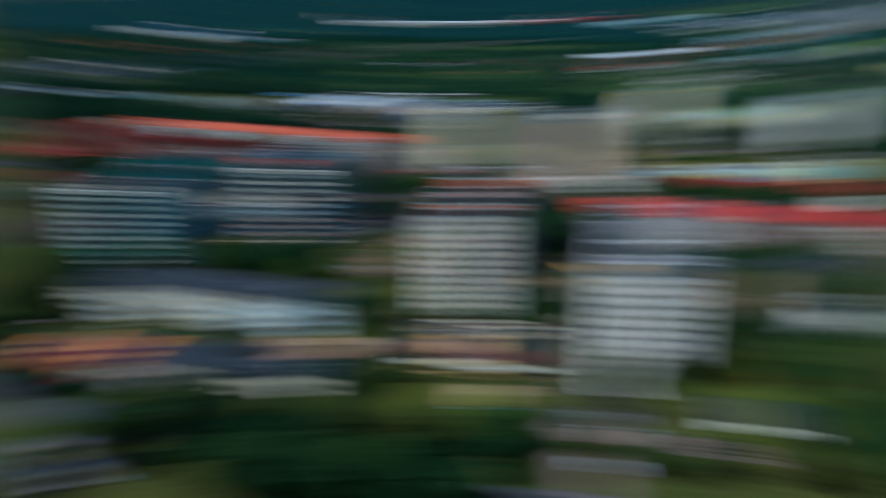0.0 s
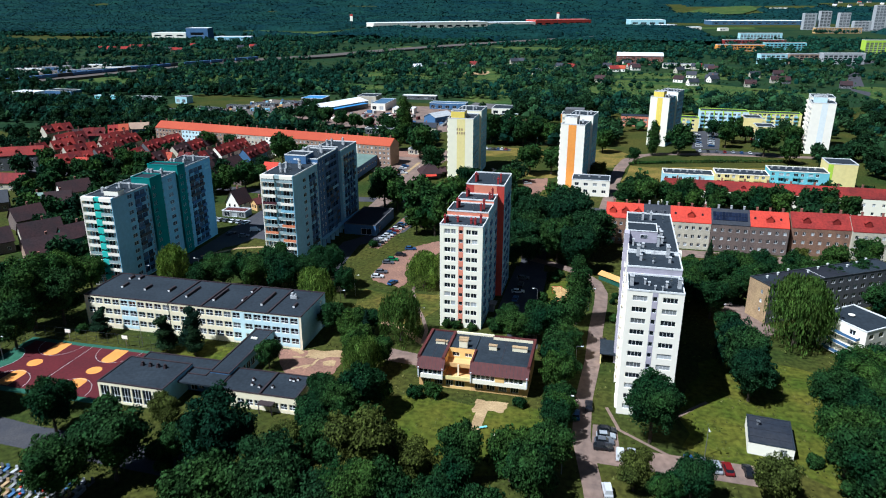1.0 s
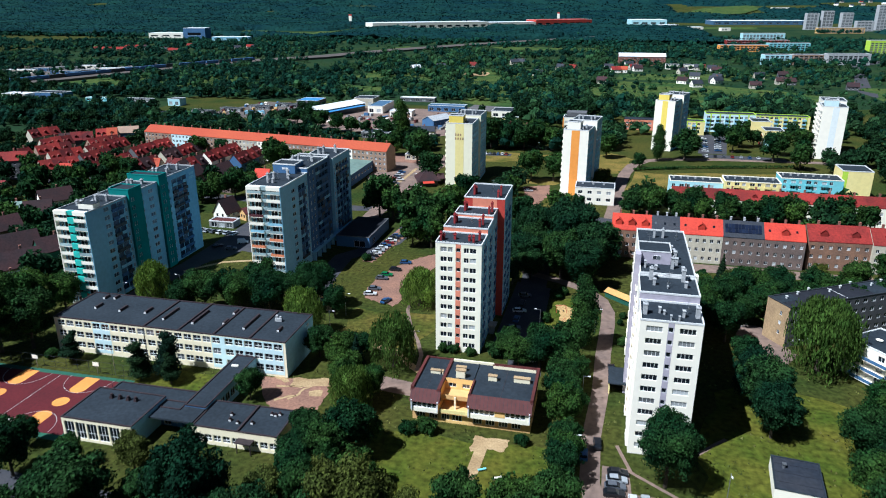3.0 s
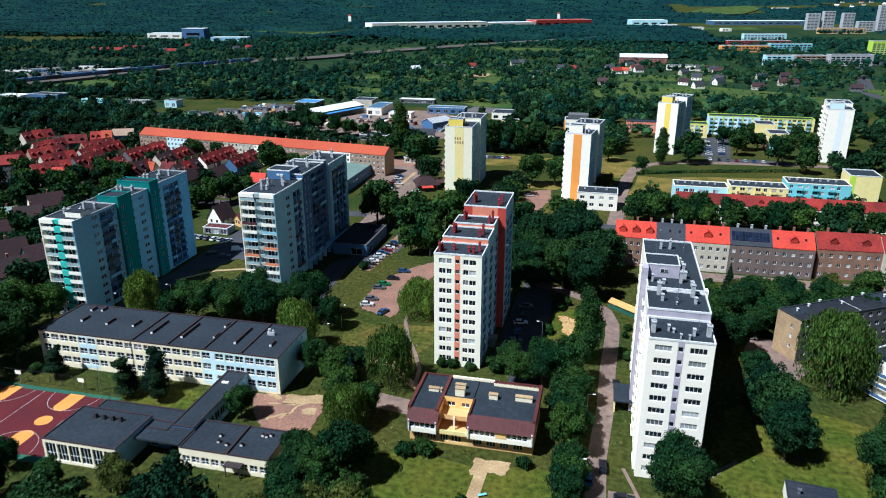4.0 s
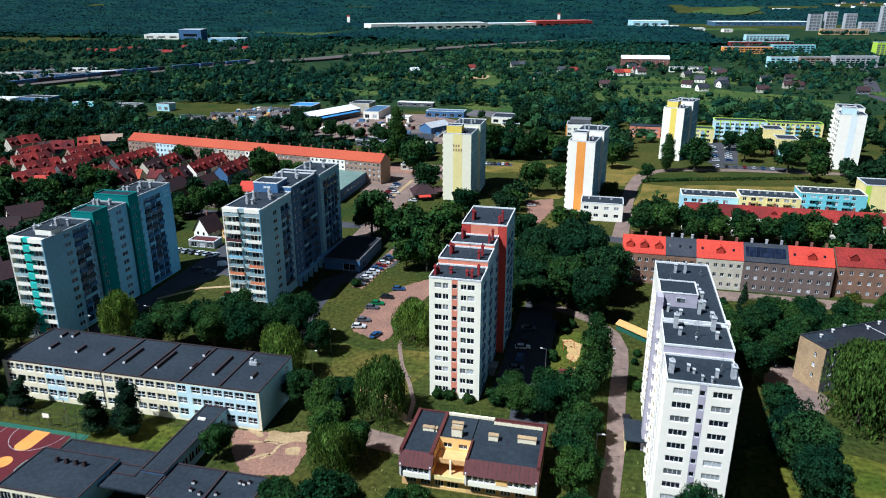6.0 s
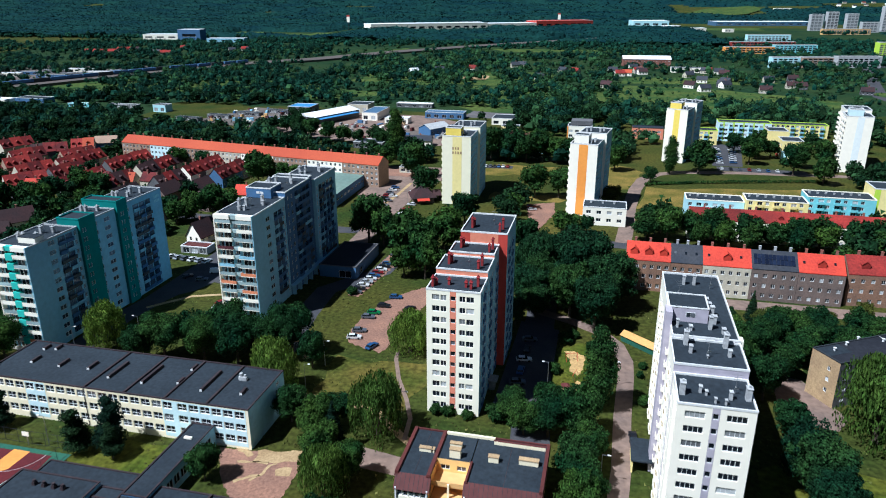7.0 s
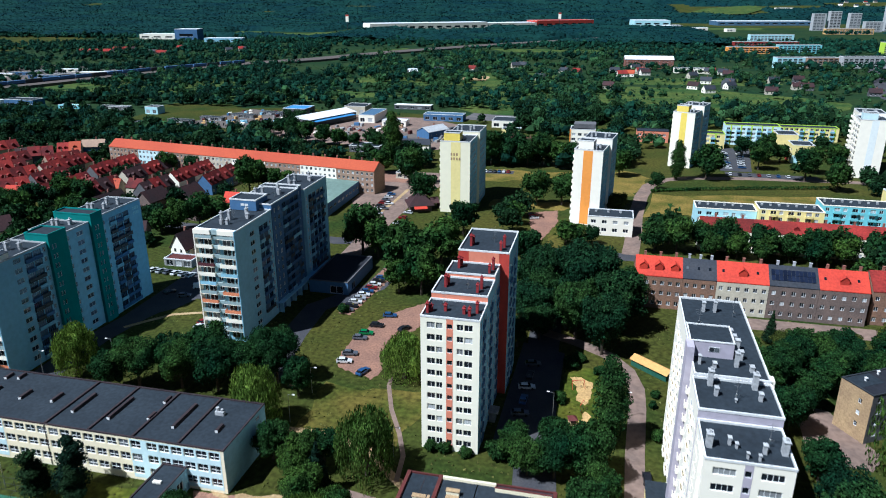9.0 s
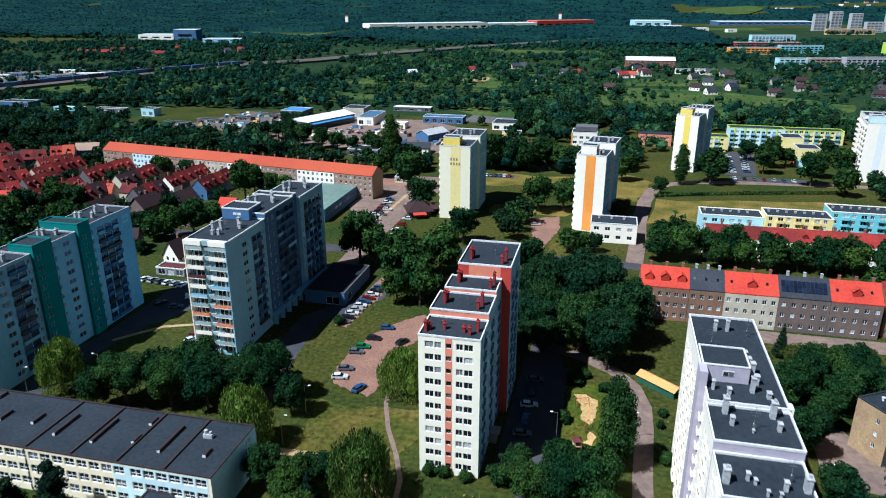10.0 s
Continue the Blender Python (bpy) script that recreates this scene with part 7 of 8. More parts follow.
me.materials.append(LEAF_GROVE)
tagged(new("grove", me), "groves of green trees between the yards and meadows", "trees", "", "stuff")


def far_trees(name, label, spots, n, material, squash=1.0, leaves=0):
    """Many distant trees in one mesh: each a rough lumpy crown of a few faces."""
    rng = np.random.default_rng(len(spots))
    ring = 6
    lat = np.array([-0.6, 0.15, 0.85])
    co = np.sqrt(1 - lat ** 2)
    ang = 2 * np.pi * np.arange(ring) / ring
    unit = np.stack([(co[:, None] * np.cos(ang)).ravel(), (co[:, None] * np.sin(ang)).ravel(), np.repeat(lat, ring)], 1)
    face = []
    for j in range(2):
        for k in range(ring):
            p, q = j * ring + k, j * ring + (k + 1) % ring
            face += [(p, q, q + ring), (p, q + ring, p + ring)]
    face += [(12, 12 + k, 13 + k) for k in range(1, ring - 1)]
    face = np.array(face)
    s = np.array(spots)
    lump = np.repeat(s, n, axis=0)
    m = len(lump)
    off = rng.normal(scale=0.45, size=(m, 3)) * lump[:, 3:4]
    off[:, 2] *= 0.5
    rad = lump[:, 3:4] * rng.uniform(0.42, 0.66, (m, 1))
    v = unit[None] * (rad[:, :, None] * rng.uniform(0.7, 1.25, (m, len(unit), 1)))
    v[:, :, 2] *= squash
    v += (lump[:, :3] + off)[:, None]
    f = face[None] + (np.arange(m) * len(unit))[:, None, None]
    v, f = v.reshape(-1, 3), f.reshape(-1, 3)
    if leaves:
        k = len(s) * leaves
        c = np.repeat(s, leaves, axis=0)
        d = rng.normal(size=(k, 3))
        d[:, 2] = np.abs(d[:, 2])
        d /= np.linalg.norm(d, axis=1)[:, None]
        p = c[:, :3] + d * c[:, 3:4] * rng.uniform(0.5, 1.0, (k, 1))
        e = rng.normal(size=(k, 3, 3)) * c[:, 3].reshape(-1, 1, 1) * 0.125
        v = np.concatenate([v, (p[:, None] + e).reshape(-1, 3)])
        f = np.concatenate([f, np.arange(k * 3).reshape(-1, 3) + len(v) - 3 * k])
    me = bpy.data.meshes.new(name)
    me.from_pydata(v.tolist(), [], f.tolist())
    me.materials.append(material)
    return tagged(new(name, me), label, "trees", "", "stuff")


spots = []
while len(spots) < 2900:
    y = frng.uniform(420, 1300)
    x = frng.uniform(-1.08, 0.42) * y
    if off_rail(x, y) < 34 or not clear_of(x, y, 5) or meadow_here(x, y) or hides_home(x, y):
        continue
    if -0.12 * y < x and 640 < y < 880 and frng.random() < 0.3:
        continue
    r = frng.uniform(2.4, 6.8)
    spots.append((x, y, r * 0.9, r))
while len(spots) < 3350:
    y = frng.uniform(430, 920)
    x = frng.uniform(-1.08, -0.4) * y
    if off_rail(x, y) < 30 or not clear_of(x, y, 4) or (meadow_here(x, y) and frng.random() < 0.6):
        continue
    r = frng.uniform(2.4, 5.6)
    spots.append((x, y, r * 0.9, r))
thick = len(spots) + 650
while len(spots) < thick:
    y = frng.uniform(640, 1080)
    x = frng.uniform(-0.75, 0.0) * y
    if off_rail(x, y) < 30 or not clear_of(x, y, 4) or hides_home(x, y) or noise.noise(Vector((x / 90.0, y / 60.0, 6.1))) > 0.1:
        continue
    r = frng.uniform(2.8, 6.4)
    spots.append((x, y, r * 0.9, r))
for x0, x1, y0, depth, many in ((88, 170, 620, 55, 46), (-14, 38, 622, 22, 20), (-60, -14, 600, 40, 16)):
    for k in range(many):
        u, r = frng.random(), frng.uniform(4.2, 7.2)
        spots.append((x0 + (x1 - x0) * u, y0 + 18 * u + frng.uniform(0, depth), r * 0.9, r))
scrub = len(spots) + 170
while len(spots) < scrub:
    x, y = frng.uniform(-30, 270), frng.uniform(690, 1000)
    if clear_of(x, y, 2) and not hides_home(x, y) and noise.noise(Vector((x / 45.0, y / 40.0, 2.2))) > 0.0:
        r = frng.uniform(1.8, 4.4)
        spots.append((x, y, r * 0.8, r))
# Half the right-hand trees get the painted-bright leaves, few on the left.
lit_trees = [q for q in spots if frng.random() < (0.5 if q[0] > -0.35 * q[1] else 0.16)]
spots = [q for q in spots if q not in lit_trees]
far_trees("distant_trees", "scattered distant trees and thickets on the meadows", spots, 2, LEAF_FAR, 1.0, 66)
far_trees("distant_birches", "lighter green distant trees and bushes on the meadows", lit_trees, 2, LEAF_FAR_LIT, 1.0, 66)
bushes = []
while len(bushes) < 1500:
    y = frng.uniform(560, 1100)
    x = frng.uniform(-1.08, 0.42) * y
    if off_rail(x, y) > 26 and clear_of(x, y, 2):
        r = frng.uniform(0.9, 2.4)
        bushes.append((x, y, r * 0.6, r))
far_trees("distant_bushes", "low light green bushes strewn over the meadows", bushes, 1, LEAF_FAR_LIT, 0.9, 18)
OPEN = [(-1060, -760, 1420, 1530), (-985, -700, 1560, 1860), (-780, -660, 1540, 1860), (160, 450, 1290, 1365), (170, 360, 1430, 1500), (240, 360, 1580, 1635), (190, 380, 1050, 1125), (-410, -350, 1180, 1360)]
spots = []
while len(spots) < 2600:
    y = frng.uniform(1150, 1750)
    x = frng.uniform(-1.08, 0.42) * y
    if noise.noise(Vector((x / 330.0, y / 260.0, 7.7))) > 0.26 or off_rail(x, y) < 34 or hides_home(x, y) or any(a < x < b and c < y < d for a, b, c, d in OPEN):
        continue
    r = frng.uniform(4, 7)
    spots.append((x, y, r * 0.7, r))
for k in range(150):
    u = k / 150
    spots.append((-690 + 620 * u + frng.uniform(-10, 10), 1985 + 0.687 * (-690 + 620 * u + 679) - 52 + frng.uniform(-14, 14), 4, frng.uniform(4, 8)))
edge = 0
while edge < 420:
    y = frng.uniform(1440, 1570)
    x = frng.uniform(-1.06, 0.42) * y
    if off_rail(x, y) > 36 and not any(a < x < b and c < y < d for a, b, c, d in OPEN):
        edge += 1
        r = frng.uniform(4.5, 8)
        spots.append((x, y, r * 0.7, r))
for x, y, l in ((220, 1357, 84), (268, 1508, 140), (300, 1634, 88), (297, 1376, 72), (226, 1103, 38), (268, 1113, 42), (324, 1126, 60), (430, 1060, 40), (560, 2060, 120), (40, 1060, 60)):
    for k in range(int(l / 6)):
        if frng.random() < 0.75:
            t = -l / 2 + 6 * k
            r = frng.uniform(4.2, 7.6)
            spots.append((x + t * 0.974, y + t * 0.225 - frng.uniform(12, 26), r * 0.8, r))
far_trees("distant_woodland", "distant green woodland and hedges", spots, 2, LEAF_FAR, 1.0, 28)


GLADES = [(-760, 40, 1300, 2480, True), (220, 660, 1500, 2150, False), (20, 760, 2130, 2720, False), (-1150, -760, 1400, 1560, False), (-1000, -660, 1600, 1860, False), (250, 640, 3220, 3960, False), (-200, 350, 3960, 4150, False), (690, 900, 3560, 3960, False), (980, 1500, 3700, 4200, False)]


def wooded(x, y, threshold=0.42):
    """Where the far wood stands: not on the railway, the built-up land or the clearings."""
    if noise.noise(Vector((x / 520.0, y / 300.0, 1.7))) > threshold or off_rail(x, y) < 40:
        return False
    for a, b, c, d, slanted in GLADES:
        if a < x < b and c < y < d and (not slanted or abs((y - 1985) - 0.687 * (x + 679)) < 130):
            return False
    return True


def canopy(y0, y1, grain, material, label):
    """The crowns of a far wood: a rough sheet that comes down to the ground at its edges, with sprays of leaves on it."""
    rng = np.random.default_rng(9)
    ys = [y0]
    while ys[-1] < y1:
        ys.append(ys[-1] * (1 + grain))
    us = np.arange(-1.1, 0.46, grain)
    n = len(us)
    v, f, tips = [], [], []
    inside = [[wooded(u * y, y) for u in us] for y in ys]
    for j, y in enumerate(ys):
        for i, u in enumerate(us):
            x, yy = u * y + rng.uniform(-0.35, 0.35) * grain * y, y * (1 + rng.uniform(-0.35, 0.35) * grain)
            rim = not inside[j][i] or any(not inside[min(max(j + dj, 0), len(ys) - 1)][min(max(i + di, 0), n - 1)] for dj, di in ((0, 1), (1, 0), (0, -1), (-1, 0)))
            stand = 9 + 6 * noise.noise(Vector((x / 130.0, yy / 90.0, 5.0)))
            h = (stand + rng.uniform(-2.2, 2.2)) * min(1.8, 0.4 + y / 2600)
            v.append((x, yy, far_rise(x, yy) + (-2.0 if rim and not inside[j][i] else h * (0.55 if rim else 1.0))))
            if inside[j][i]:
                tips.append(len(v) - 1)
    for j in range(len(ys) - 1):
        for i in range(n - 1):
            if inside[j][i] or inside[j][i + 1] or inside[j + 1][i] or inside[j + 1][i + 1]:
                a = j * n + i
                f += [(a, a + 1, a + n + 1), (a, a + n + 1, a + n)]
    at = np.array(v)[rng.choice(np.array(tips), 110000)]
    size = at[:, 1:2] * grain
    at = at + rng.normal(size=at.shape) * np.concatenate([size * 0.35, size * 0.35, size * 0.04], 1)
    e = rng.normal(size=(len(at), 3, 3)) * (size * 0.22)[:, :, None] * np.array([1.0, 1.0, 0.6])
    leaves = (at[:, None] + e).reshape(-1, 3)
    me = bpy.data.meshes.new("far_forest")
    me.from_pydata(v + leaves.tolist(), [], f + (np.arange(len(leaves)).reshape(-1, 3) + len(v)).tolist())
    me.materials.append(material)
    tagged(new("far_forest", me), label, "forest", "", "stuff")


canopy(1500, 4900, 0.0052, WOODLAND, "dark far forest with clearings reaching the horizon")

# far meadows and fields
lay("scrubland", SCRUB, "dark rough scrub behind the red-roofed terraces", "scrubland", poly=[(-700, 380), (-300, 412), (-250, 440), (-270, 500), (-380, 520), (-400, 630), (-900, 660)], z=0.011)
lay("scrubland", SCRUB, "dark rough scrub between the far trees", "scrubland", poly=[(-900, 640), (-300, 610), (40, 610), (300, 700), (500, 640), (1900, 2600), (1000, 2850), (-1500, 2450)], z=0.012)
for pts in ([(-560, 640), (-300, 640), (-200, 720), (-420, 800), (-640, 760)], [(-120, 620), (140, 640), (220, 760), (60, 840), (-160, 800)], [(220, 560), (330, 560), (420, 800), (260, 840)], [(-900, 1700), (-500, 1720), (-480, 1800), (-920, 1790)],
            [(-200, 1300), (200, 1320), (220, 1380), (-220, 1370)], [(500, 2700), (1100, 2900), (1000, 3250), (600, 3000)], [(-300, 800), (-60, 820), (-80, 960), (-300, 930)]):
    lay("meadow", MEADOW, "open bright green meadow", "meadow", poly=pts, z=0.1)
for pts in ([(-985, 1580), (-815, 1640), (-930, 1860), (-1100, 1830)], [(-712, 1545), (-665, 1600), (-690, 1850), (-780, 1850)], [(-398, 1180), (-358, 1262), (-384, 1350), (-420, 1230)], [(60, 2170), (400, 2250), (420, 2400), (40, 2300)], [(0, 860), (160, 880), (200, 960), (20, 930)]):
    lay("meadow", MEADOW, "green clearing between the far woods", "meadow", poly=pts, z=0.14)
def upland(name, label, points):
    """A field on the rising land, a little above the ground."""
    g = Geo()
    cx, cy = sum(p[0] for p in points) / len(points), sum(p[1] for p in points) / len(points)
    for k in range(len(points)):
        (ax, ay), (bx, by) = points[k], points[(k + 1) % len(points)]
        for j in range(6):
            ring = [(cx + (qx - cx) * w, cy + (qy - cy) * w) for qx, qy, w in ((ax, ay, j / 6), (ax, ay, (j + 1) / 6), (bx, by, (j + 1) / 6), (bx, by, j / 6))]
            g.quad(*[(x, y, far_rise(x, y) + 4.0) for x, y in (ring if j else ring[:3])])
    piece(name, g, MEADOW, label, "field")


upland("field", "pale green hay field on the far slope", [(255, 3228), (379, 3265), (529, 3386), (629, 3654), (660, 3820), (647, 3990), (410, 3787), (309, 3502)])
lay("field", SAND, "bare sandy earth bank", "field", poly=[(-361, 1290), (-300, 1345), (-292, 1366), (-362, 1318)], z=0.2)
lay("field", SAND, "bare sandy plot among trees", "field", poly=[(-184, 850), (-150, 862), (-152, 905), (-180, 915)], z=0.15)

# railway on its embankment, with a long dark train of wagons
g = Geo()
strip(g, RAIL, 36, -0.2, 3.0)
piece("railway", g, mat("brown ballast bank", (0.11, 0.085, 0.075), (0.08, 0.07, 0.06), 0.05, 0.5), "brown ballast embankment of a railway", "railway")
for k in range(31):
    y = 405 + 18.6 * k
    i = max(j for j in range(len(RAIL) - 1) if RAIL[j][1] <= y)
    (ax, ay), (bx, by) = RAIL[i], RAIL[i + 1]
    w = thing("freight_wagon", ax + (bx - ax) * (y - ay) / (by - ay) - 4, y, 3.0, math.degrees(math.atan2(by - ay, bx - ax)), "dark blue-grey freight wagon on the railway", "freight wagon", "freight train")
    part("body", Geo().box(-9.5, 9.5, -1.6, 1.6, 1.0, 4.2, 0.12), BLUEGREY if k % 4 else DARKMETAL, w)
    part("underframe", Geo().box(-9, 9, -1.2, 1.2, 0, 0.96), DARKMETAL, w)

lay("yard", GRAVEL, "grey service yard beyond the railway", "yard", poly=[(-800, 740), (-690, 690), (-625, 800), (-590, 880), (-660, 930), (-800, 900)], z=0.1)
for k in range(9):
    flat_block("service_shed", "long low grey service shed beyond the railway", "shed", -770 + 17 * k, -734 + 17 * k, 740 + 19 * (k % 5) + 4 * k, 748 + 19 * (k % 5) + 4 * k, 4, (GREYBLOCK, WHITE, BLUEGREY)[k % 3], {"S": [(2 + 9 * j, 0.6, 5, 2.2) for j in range(4)]}, 12, (FELT, WHITEROOF, FELT)[k % 3], COPING, 2, 0.2, "service sheds")

# far shopping centre, halls, hospital and flats
for lab, x0, x1, y0, y1, z, m, rz in (("long white shopping centre", -708, -358, 2030, 2104, 19, WHITE, 34.5), ("long white shopping centre hall", -420, -240, 2172, 2242, 16, WHITE, 34.5), ("bright red shopping hall beside the white centre", -272, -76, 2282, 2348, 21, REDWALL, 34.5), ("pale blue warehouse at the motorway", 40, 150, 2420, 2500, 18, AQUA, 10), ("long pale blue factory hall", 296, 606, 2570, 2650, 13, SLATEBLUE, 13), ("low white store by the motorway", 62, 148, 2150, 2200, 12, WHITE, 13), ("white halls on the far slope", 700, 790, 3700, 3740, 36, WHITE, 13),
                                      ("white hospital building among far trees", -1045, -965, 1483, 1520, 11, WHITE, 10), ("blue-grey tower of the hospital", -945, -895, 1464, 1500, 23, BLUEGREY, 10), ("long low grey hall among trees", -850, -770, 1425, 1450, 8, GREYWALL, 10)):
    n = int((x1 - x0) / 26)
    flat_block("far_hall", lab, "hall", x0, x1, y0, y1, z, m, {"S": [((k + 0.2) * (x1 - x0) / n, z * 0.35, (x1 - x0) / n * 0.6, z * 0.25) for k in range(n)]}, rz, WHITEROOF if m is not REDWALL else REDWALL, COPING)
for x, y, w, d, z, m in ((-4, 2120, 34, 26, 9, WHITE), (40, 1985, 26, 18, 7, AQUA), (98, 2120, 60, 34, 14, WHITE), (150, 2230, 44, 30, 12, STACK), (190, 2105, 30, 20, 8, WHITE), (215, 2160, 40, 24, 9, WHITE), (-40, 2160, 22, 16, 7, STACK), (290, 2125, 26, 16, 8, WHITE), (-640, 1905, 60, 20, 9, WHITE), (-590, 1890, 34, 18, 8, STACK), (-250, 2010, 30, 14, 6, WHITE), (-140, 2030, 34, 14, 6, WHITE), (-70, 2070, 28, 14, 6, STACK)):
    flat_block("far_store", "small white flat-roofed store near the shopping centre", "store", x - w / 2, x + w / 2, y - d / 2, y + d / 2, z, m, {"S": [(2 + 8 * k, z * 0.3, 5, z * 0.35) for k in range(int((w - 4) / 8))]}, 20, WHITEROOF, COPING, 2, 0.4, "far stores")
for lab, x, y, l, z, m in (("orange and cream far apartment house", 220, 1357, 84, 11, BRIGHT_ORANGE), ("dark red far apartment house", 268, 1508, 120, 11, TILE_DULL), ("pale green far apartment house", 300, 1634, 88, 18, AQUA), ("blue-green far apartment house", 297, 1376, 72, 14, SKYBLUE), ("white far apartment house", 226, 1103, 38, 14, AQUA), ("brown and teal far apartment house", 268, 1113, 42, 14, SALMON),
                           ("white far apartment house", 324, 1126, 60, 15, STACK), ("lime green far apartment house", 436, 1348, 46, 22, LIME), ("pale yellow far apartment house", 430, 1060, 40, 16, PALEYELLOW), ("sky blue far apartment house", 480, 1080, 50, 15, SKYBLUE), ("orange far apartment house", 560, 2060, 120, 14, TAN)):
    n = int(l / 7)
    flat_block("far_apartment_house", lab, "apartment house", x - l / 2, x + l / 2, y - 7, y + 7, z, m, {"S": rows_of([(1.0 + 7 * k, 5) for k in range(n)], range(int(z / 3.2)), 0.6, 3, 0.8, 1.9)}, 13, FELT, COPING, 2, 0.5, "far apartment houses")
for x, y, z, w in ((536, 2262, 44, 34), (578, 2272, 50, 30), (622, 2250, 46, 30), (655, 2200, 26, 46), (716, 2262, 66, 34), (760, 2290, 60, 32), (800, 2262, 62, 34)):
    n = int(w / 10)
    flat_block("far_tower", "far white tower block with dark balcony rows", "apartment block", x - w / 2, x + w / 2, y - 8, y + 8, z, STACK, {"S": rows_of([(1.0 + 10 * k, 7.6) for k in range(n)], range(int(z / 4)), 1, 4, 0.8, 2.2)}, 13, FELT, COPING, 2, 0.6, "far towers")
for x, y, c in FAR_HOMES:
    tile = {"red": TILE_DULL, "dark": TILE_DARK, "grey": TILE_SLATE, "orange": TILE_ORANGE, "white": WHITEROOF}[c]
    gable_house("small far house with a %s roof among gardens" % c, "house", x, y, hs.uniform(-40, 40), 8, 11.5, 4.0, 7.6, hs.choice((WHITE, PLASTER, GREYBLOCK)), tile, 3, 1, "house", "far houses")
for k in range(14):
    x, y = hs.uniform(1000, 1480), hs.uniform(3740, 4180)
    o = gable_house("white house of a far village on the slope", "house", x, y, hs.uniform(-40, 40), 12, 18, 6, 10, PLASTER, hs.choice((TILE_DULL, WHITEROOF, TILE_SLATE)), 3, 1, "house", "far village")
    o.location.z = far_rise(x, y) + 1
gable_house("long dark red building with a white roof", "hall", 40, 1060, 4, 22, 64, 12, 16, STACKBRICK, WHITEROOF, 12, 3, "far_building")
flat_block("far_building", "long white low building", "hall", 70, 110, 1000, 1012, 6, WHITE, {"S": [(1 + 4 * k, 1.5, 2.8, 2.4) for k in range(9)]}, 4, FELT, COPING)
for x, y in ((-700, 1880), (-170, 2230)):
    mast = thing("sign_mast", x, y, 0, 0, "tall white and red sign on a mast", "sign")
    part("pole", Geo().tube(0, 0, 0, 30, 0.6), DARKMETAL, mast)
    part("board", Geo().box(-4, 4, -0.6, 0.6, 26, 40), WHITE, mast)
    part("board", Geo().box(-4.1, 4.1, -0.7, 0.7, 40.004, 44), REDWALL, mast, "red top board")


# ---- cars ----
def car_meshes(name, colour, van=False):
    paint = mat(name, colour, colour, 0.5, 2, 0.3, 0.3, 0, 0.03, spec=0.6)
    g = Geo()
    L, W2, hh = 4.3, 0.86, (1.9 if van else 1.42)
    side = [(-2.15, 0.35), (2.15, 0.35), (2.15, 0.72), (1.0, 0.92), (-2.0, 0.95), (-2.15, 0.7)]
    k = len(side)
    for s in (-1, 1):
        g.v += [(x, s * W2, z) for x, z in side]
    g.f += [tuple(range(k)), tuple(range(2 * k - 1, k - 1, -1))]
    g.f += [(j, k + j, k + (j + 1) % k, (j + 1) % k) for j in range(k)]
    top = ((-2.05, 0.95, -1.95, hh), (1.35 if van else 0.95, 0.92, 0.7 if van else 0.25, hh))
    g.box(top[0][2] if van else -1.45, top[1][2], -0.68, 0.68, hh - 0.06, hh)
    cab = Geo()
    x0, x1, t0, t1 = -2.0 if van else -1.95, top[1][0], (-1.95 if van else -1.45), top[1][2]
    p = [(x0, -0.8, 0.93), (x1, -0.8, 0.93), (x1, 0.8, 0.93), (x0, 0.8, 0.93)]
    q = [(t0, -0.67, hh - 0.06), (t1, -0.67, hh - 0.06), (t1, 0.67, hh - 0.06), (t0, 0.67, hh - 0.06)]
    for j in range(4):
        cab.quad(p[j], p[(j + 1) % 4], q[(j + 1) % 4], q[j])
    lamp = Geo().box(2.1, 2.17, -0.75, -0.4, 0.55, 0.7).box(2.1, 2.17, 0.4, 0.75, 0.55, 0.7)
    return g.mesh("body", paint), cab.mesh("window_glass", paint if van else CARGLASS), lamp.mesh("headlights", FRAME)


g = Geo()
ring = [(0.32 * math.cos(2 * math.pi * k / 10), 0.32 * math.sin(2 * math.pi * k / 10)) for k in range(10)]
g.v = [(x, -0.1, z) for x, z in ring] + [(x, 0.1, z) for x, z in ring]
g.f = [tuple(range(10)), tuple(range(19, 9, -1))] + [(k, 10 + k, 10 + (k + 1) % 10, (k + 1) % 10) for k in range(10)]
WHEEL = g.mesh("wheel", TYRE)
CARS = {"white": car_meshes("white car paint", (0.75, 0.75, 0.74)), "silver": car_meshes("silver car paint", (0.42, 0.44, 0.46)), "black": car_meshes("black car paint", (0.015, 0.016, 0.02)), "blue": car_meshes("blue car paint", (0.03, 0.09, 0.22)),
        "red": car_meshes("red car paint", (0.22, 0.012, 0.014)), "green": car_meshes("green car paint", (0.02, 0.2, 0.06)), "grey": car_meshes("grey car paint", (0.12, 0.13, 0.15)), "van": car_meshes("white van paint", (0.7, 0.7, 0.7), True), "blue van": car_meshes("grey-blue van paint", (0.07, 0.12, 0.16), True)}


def car(x, y, rz, colour):
    c = thing("van" if "van" in colour else "car", x, y, 0.06, rz, "white delivery van parked on asphalt" if colour == "van" else f"{colour} parked on the asphalt" if "van" in colour else f"{colour} car parked on the asphalt", "van" if "van" in colour else "car", "parked cars")
    body, glass, lamps = CARS[colour]
    part("body", body, None, c)
    part("window_glass", glass, None, c)
    part("headlights", lamps, None, c)
    for u in (-1.35, 1.35) if y < 300 else ():
        for v in (-0.8, 0.8):
            part("wheel", WHEEL, None, c, "", pose(u, v, 0.32))


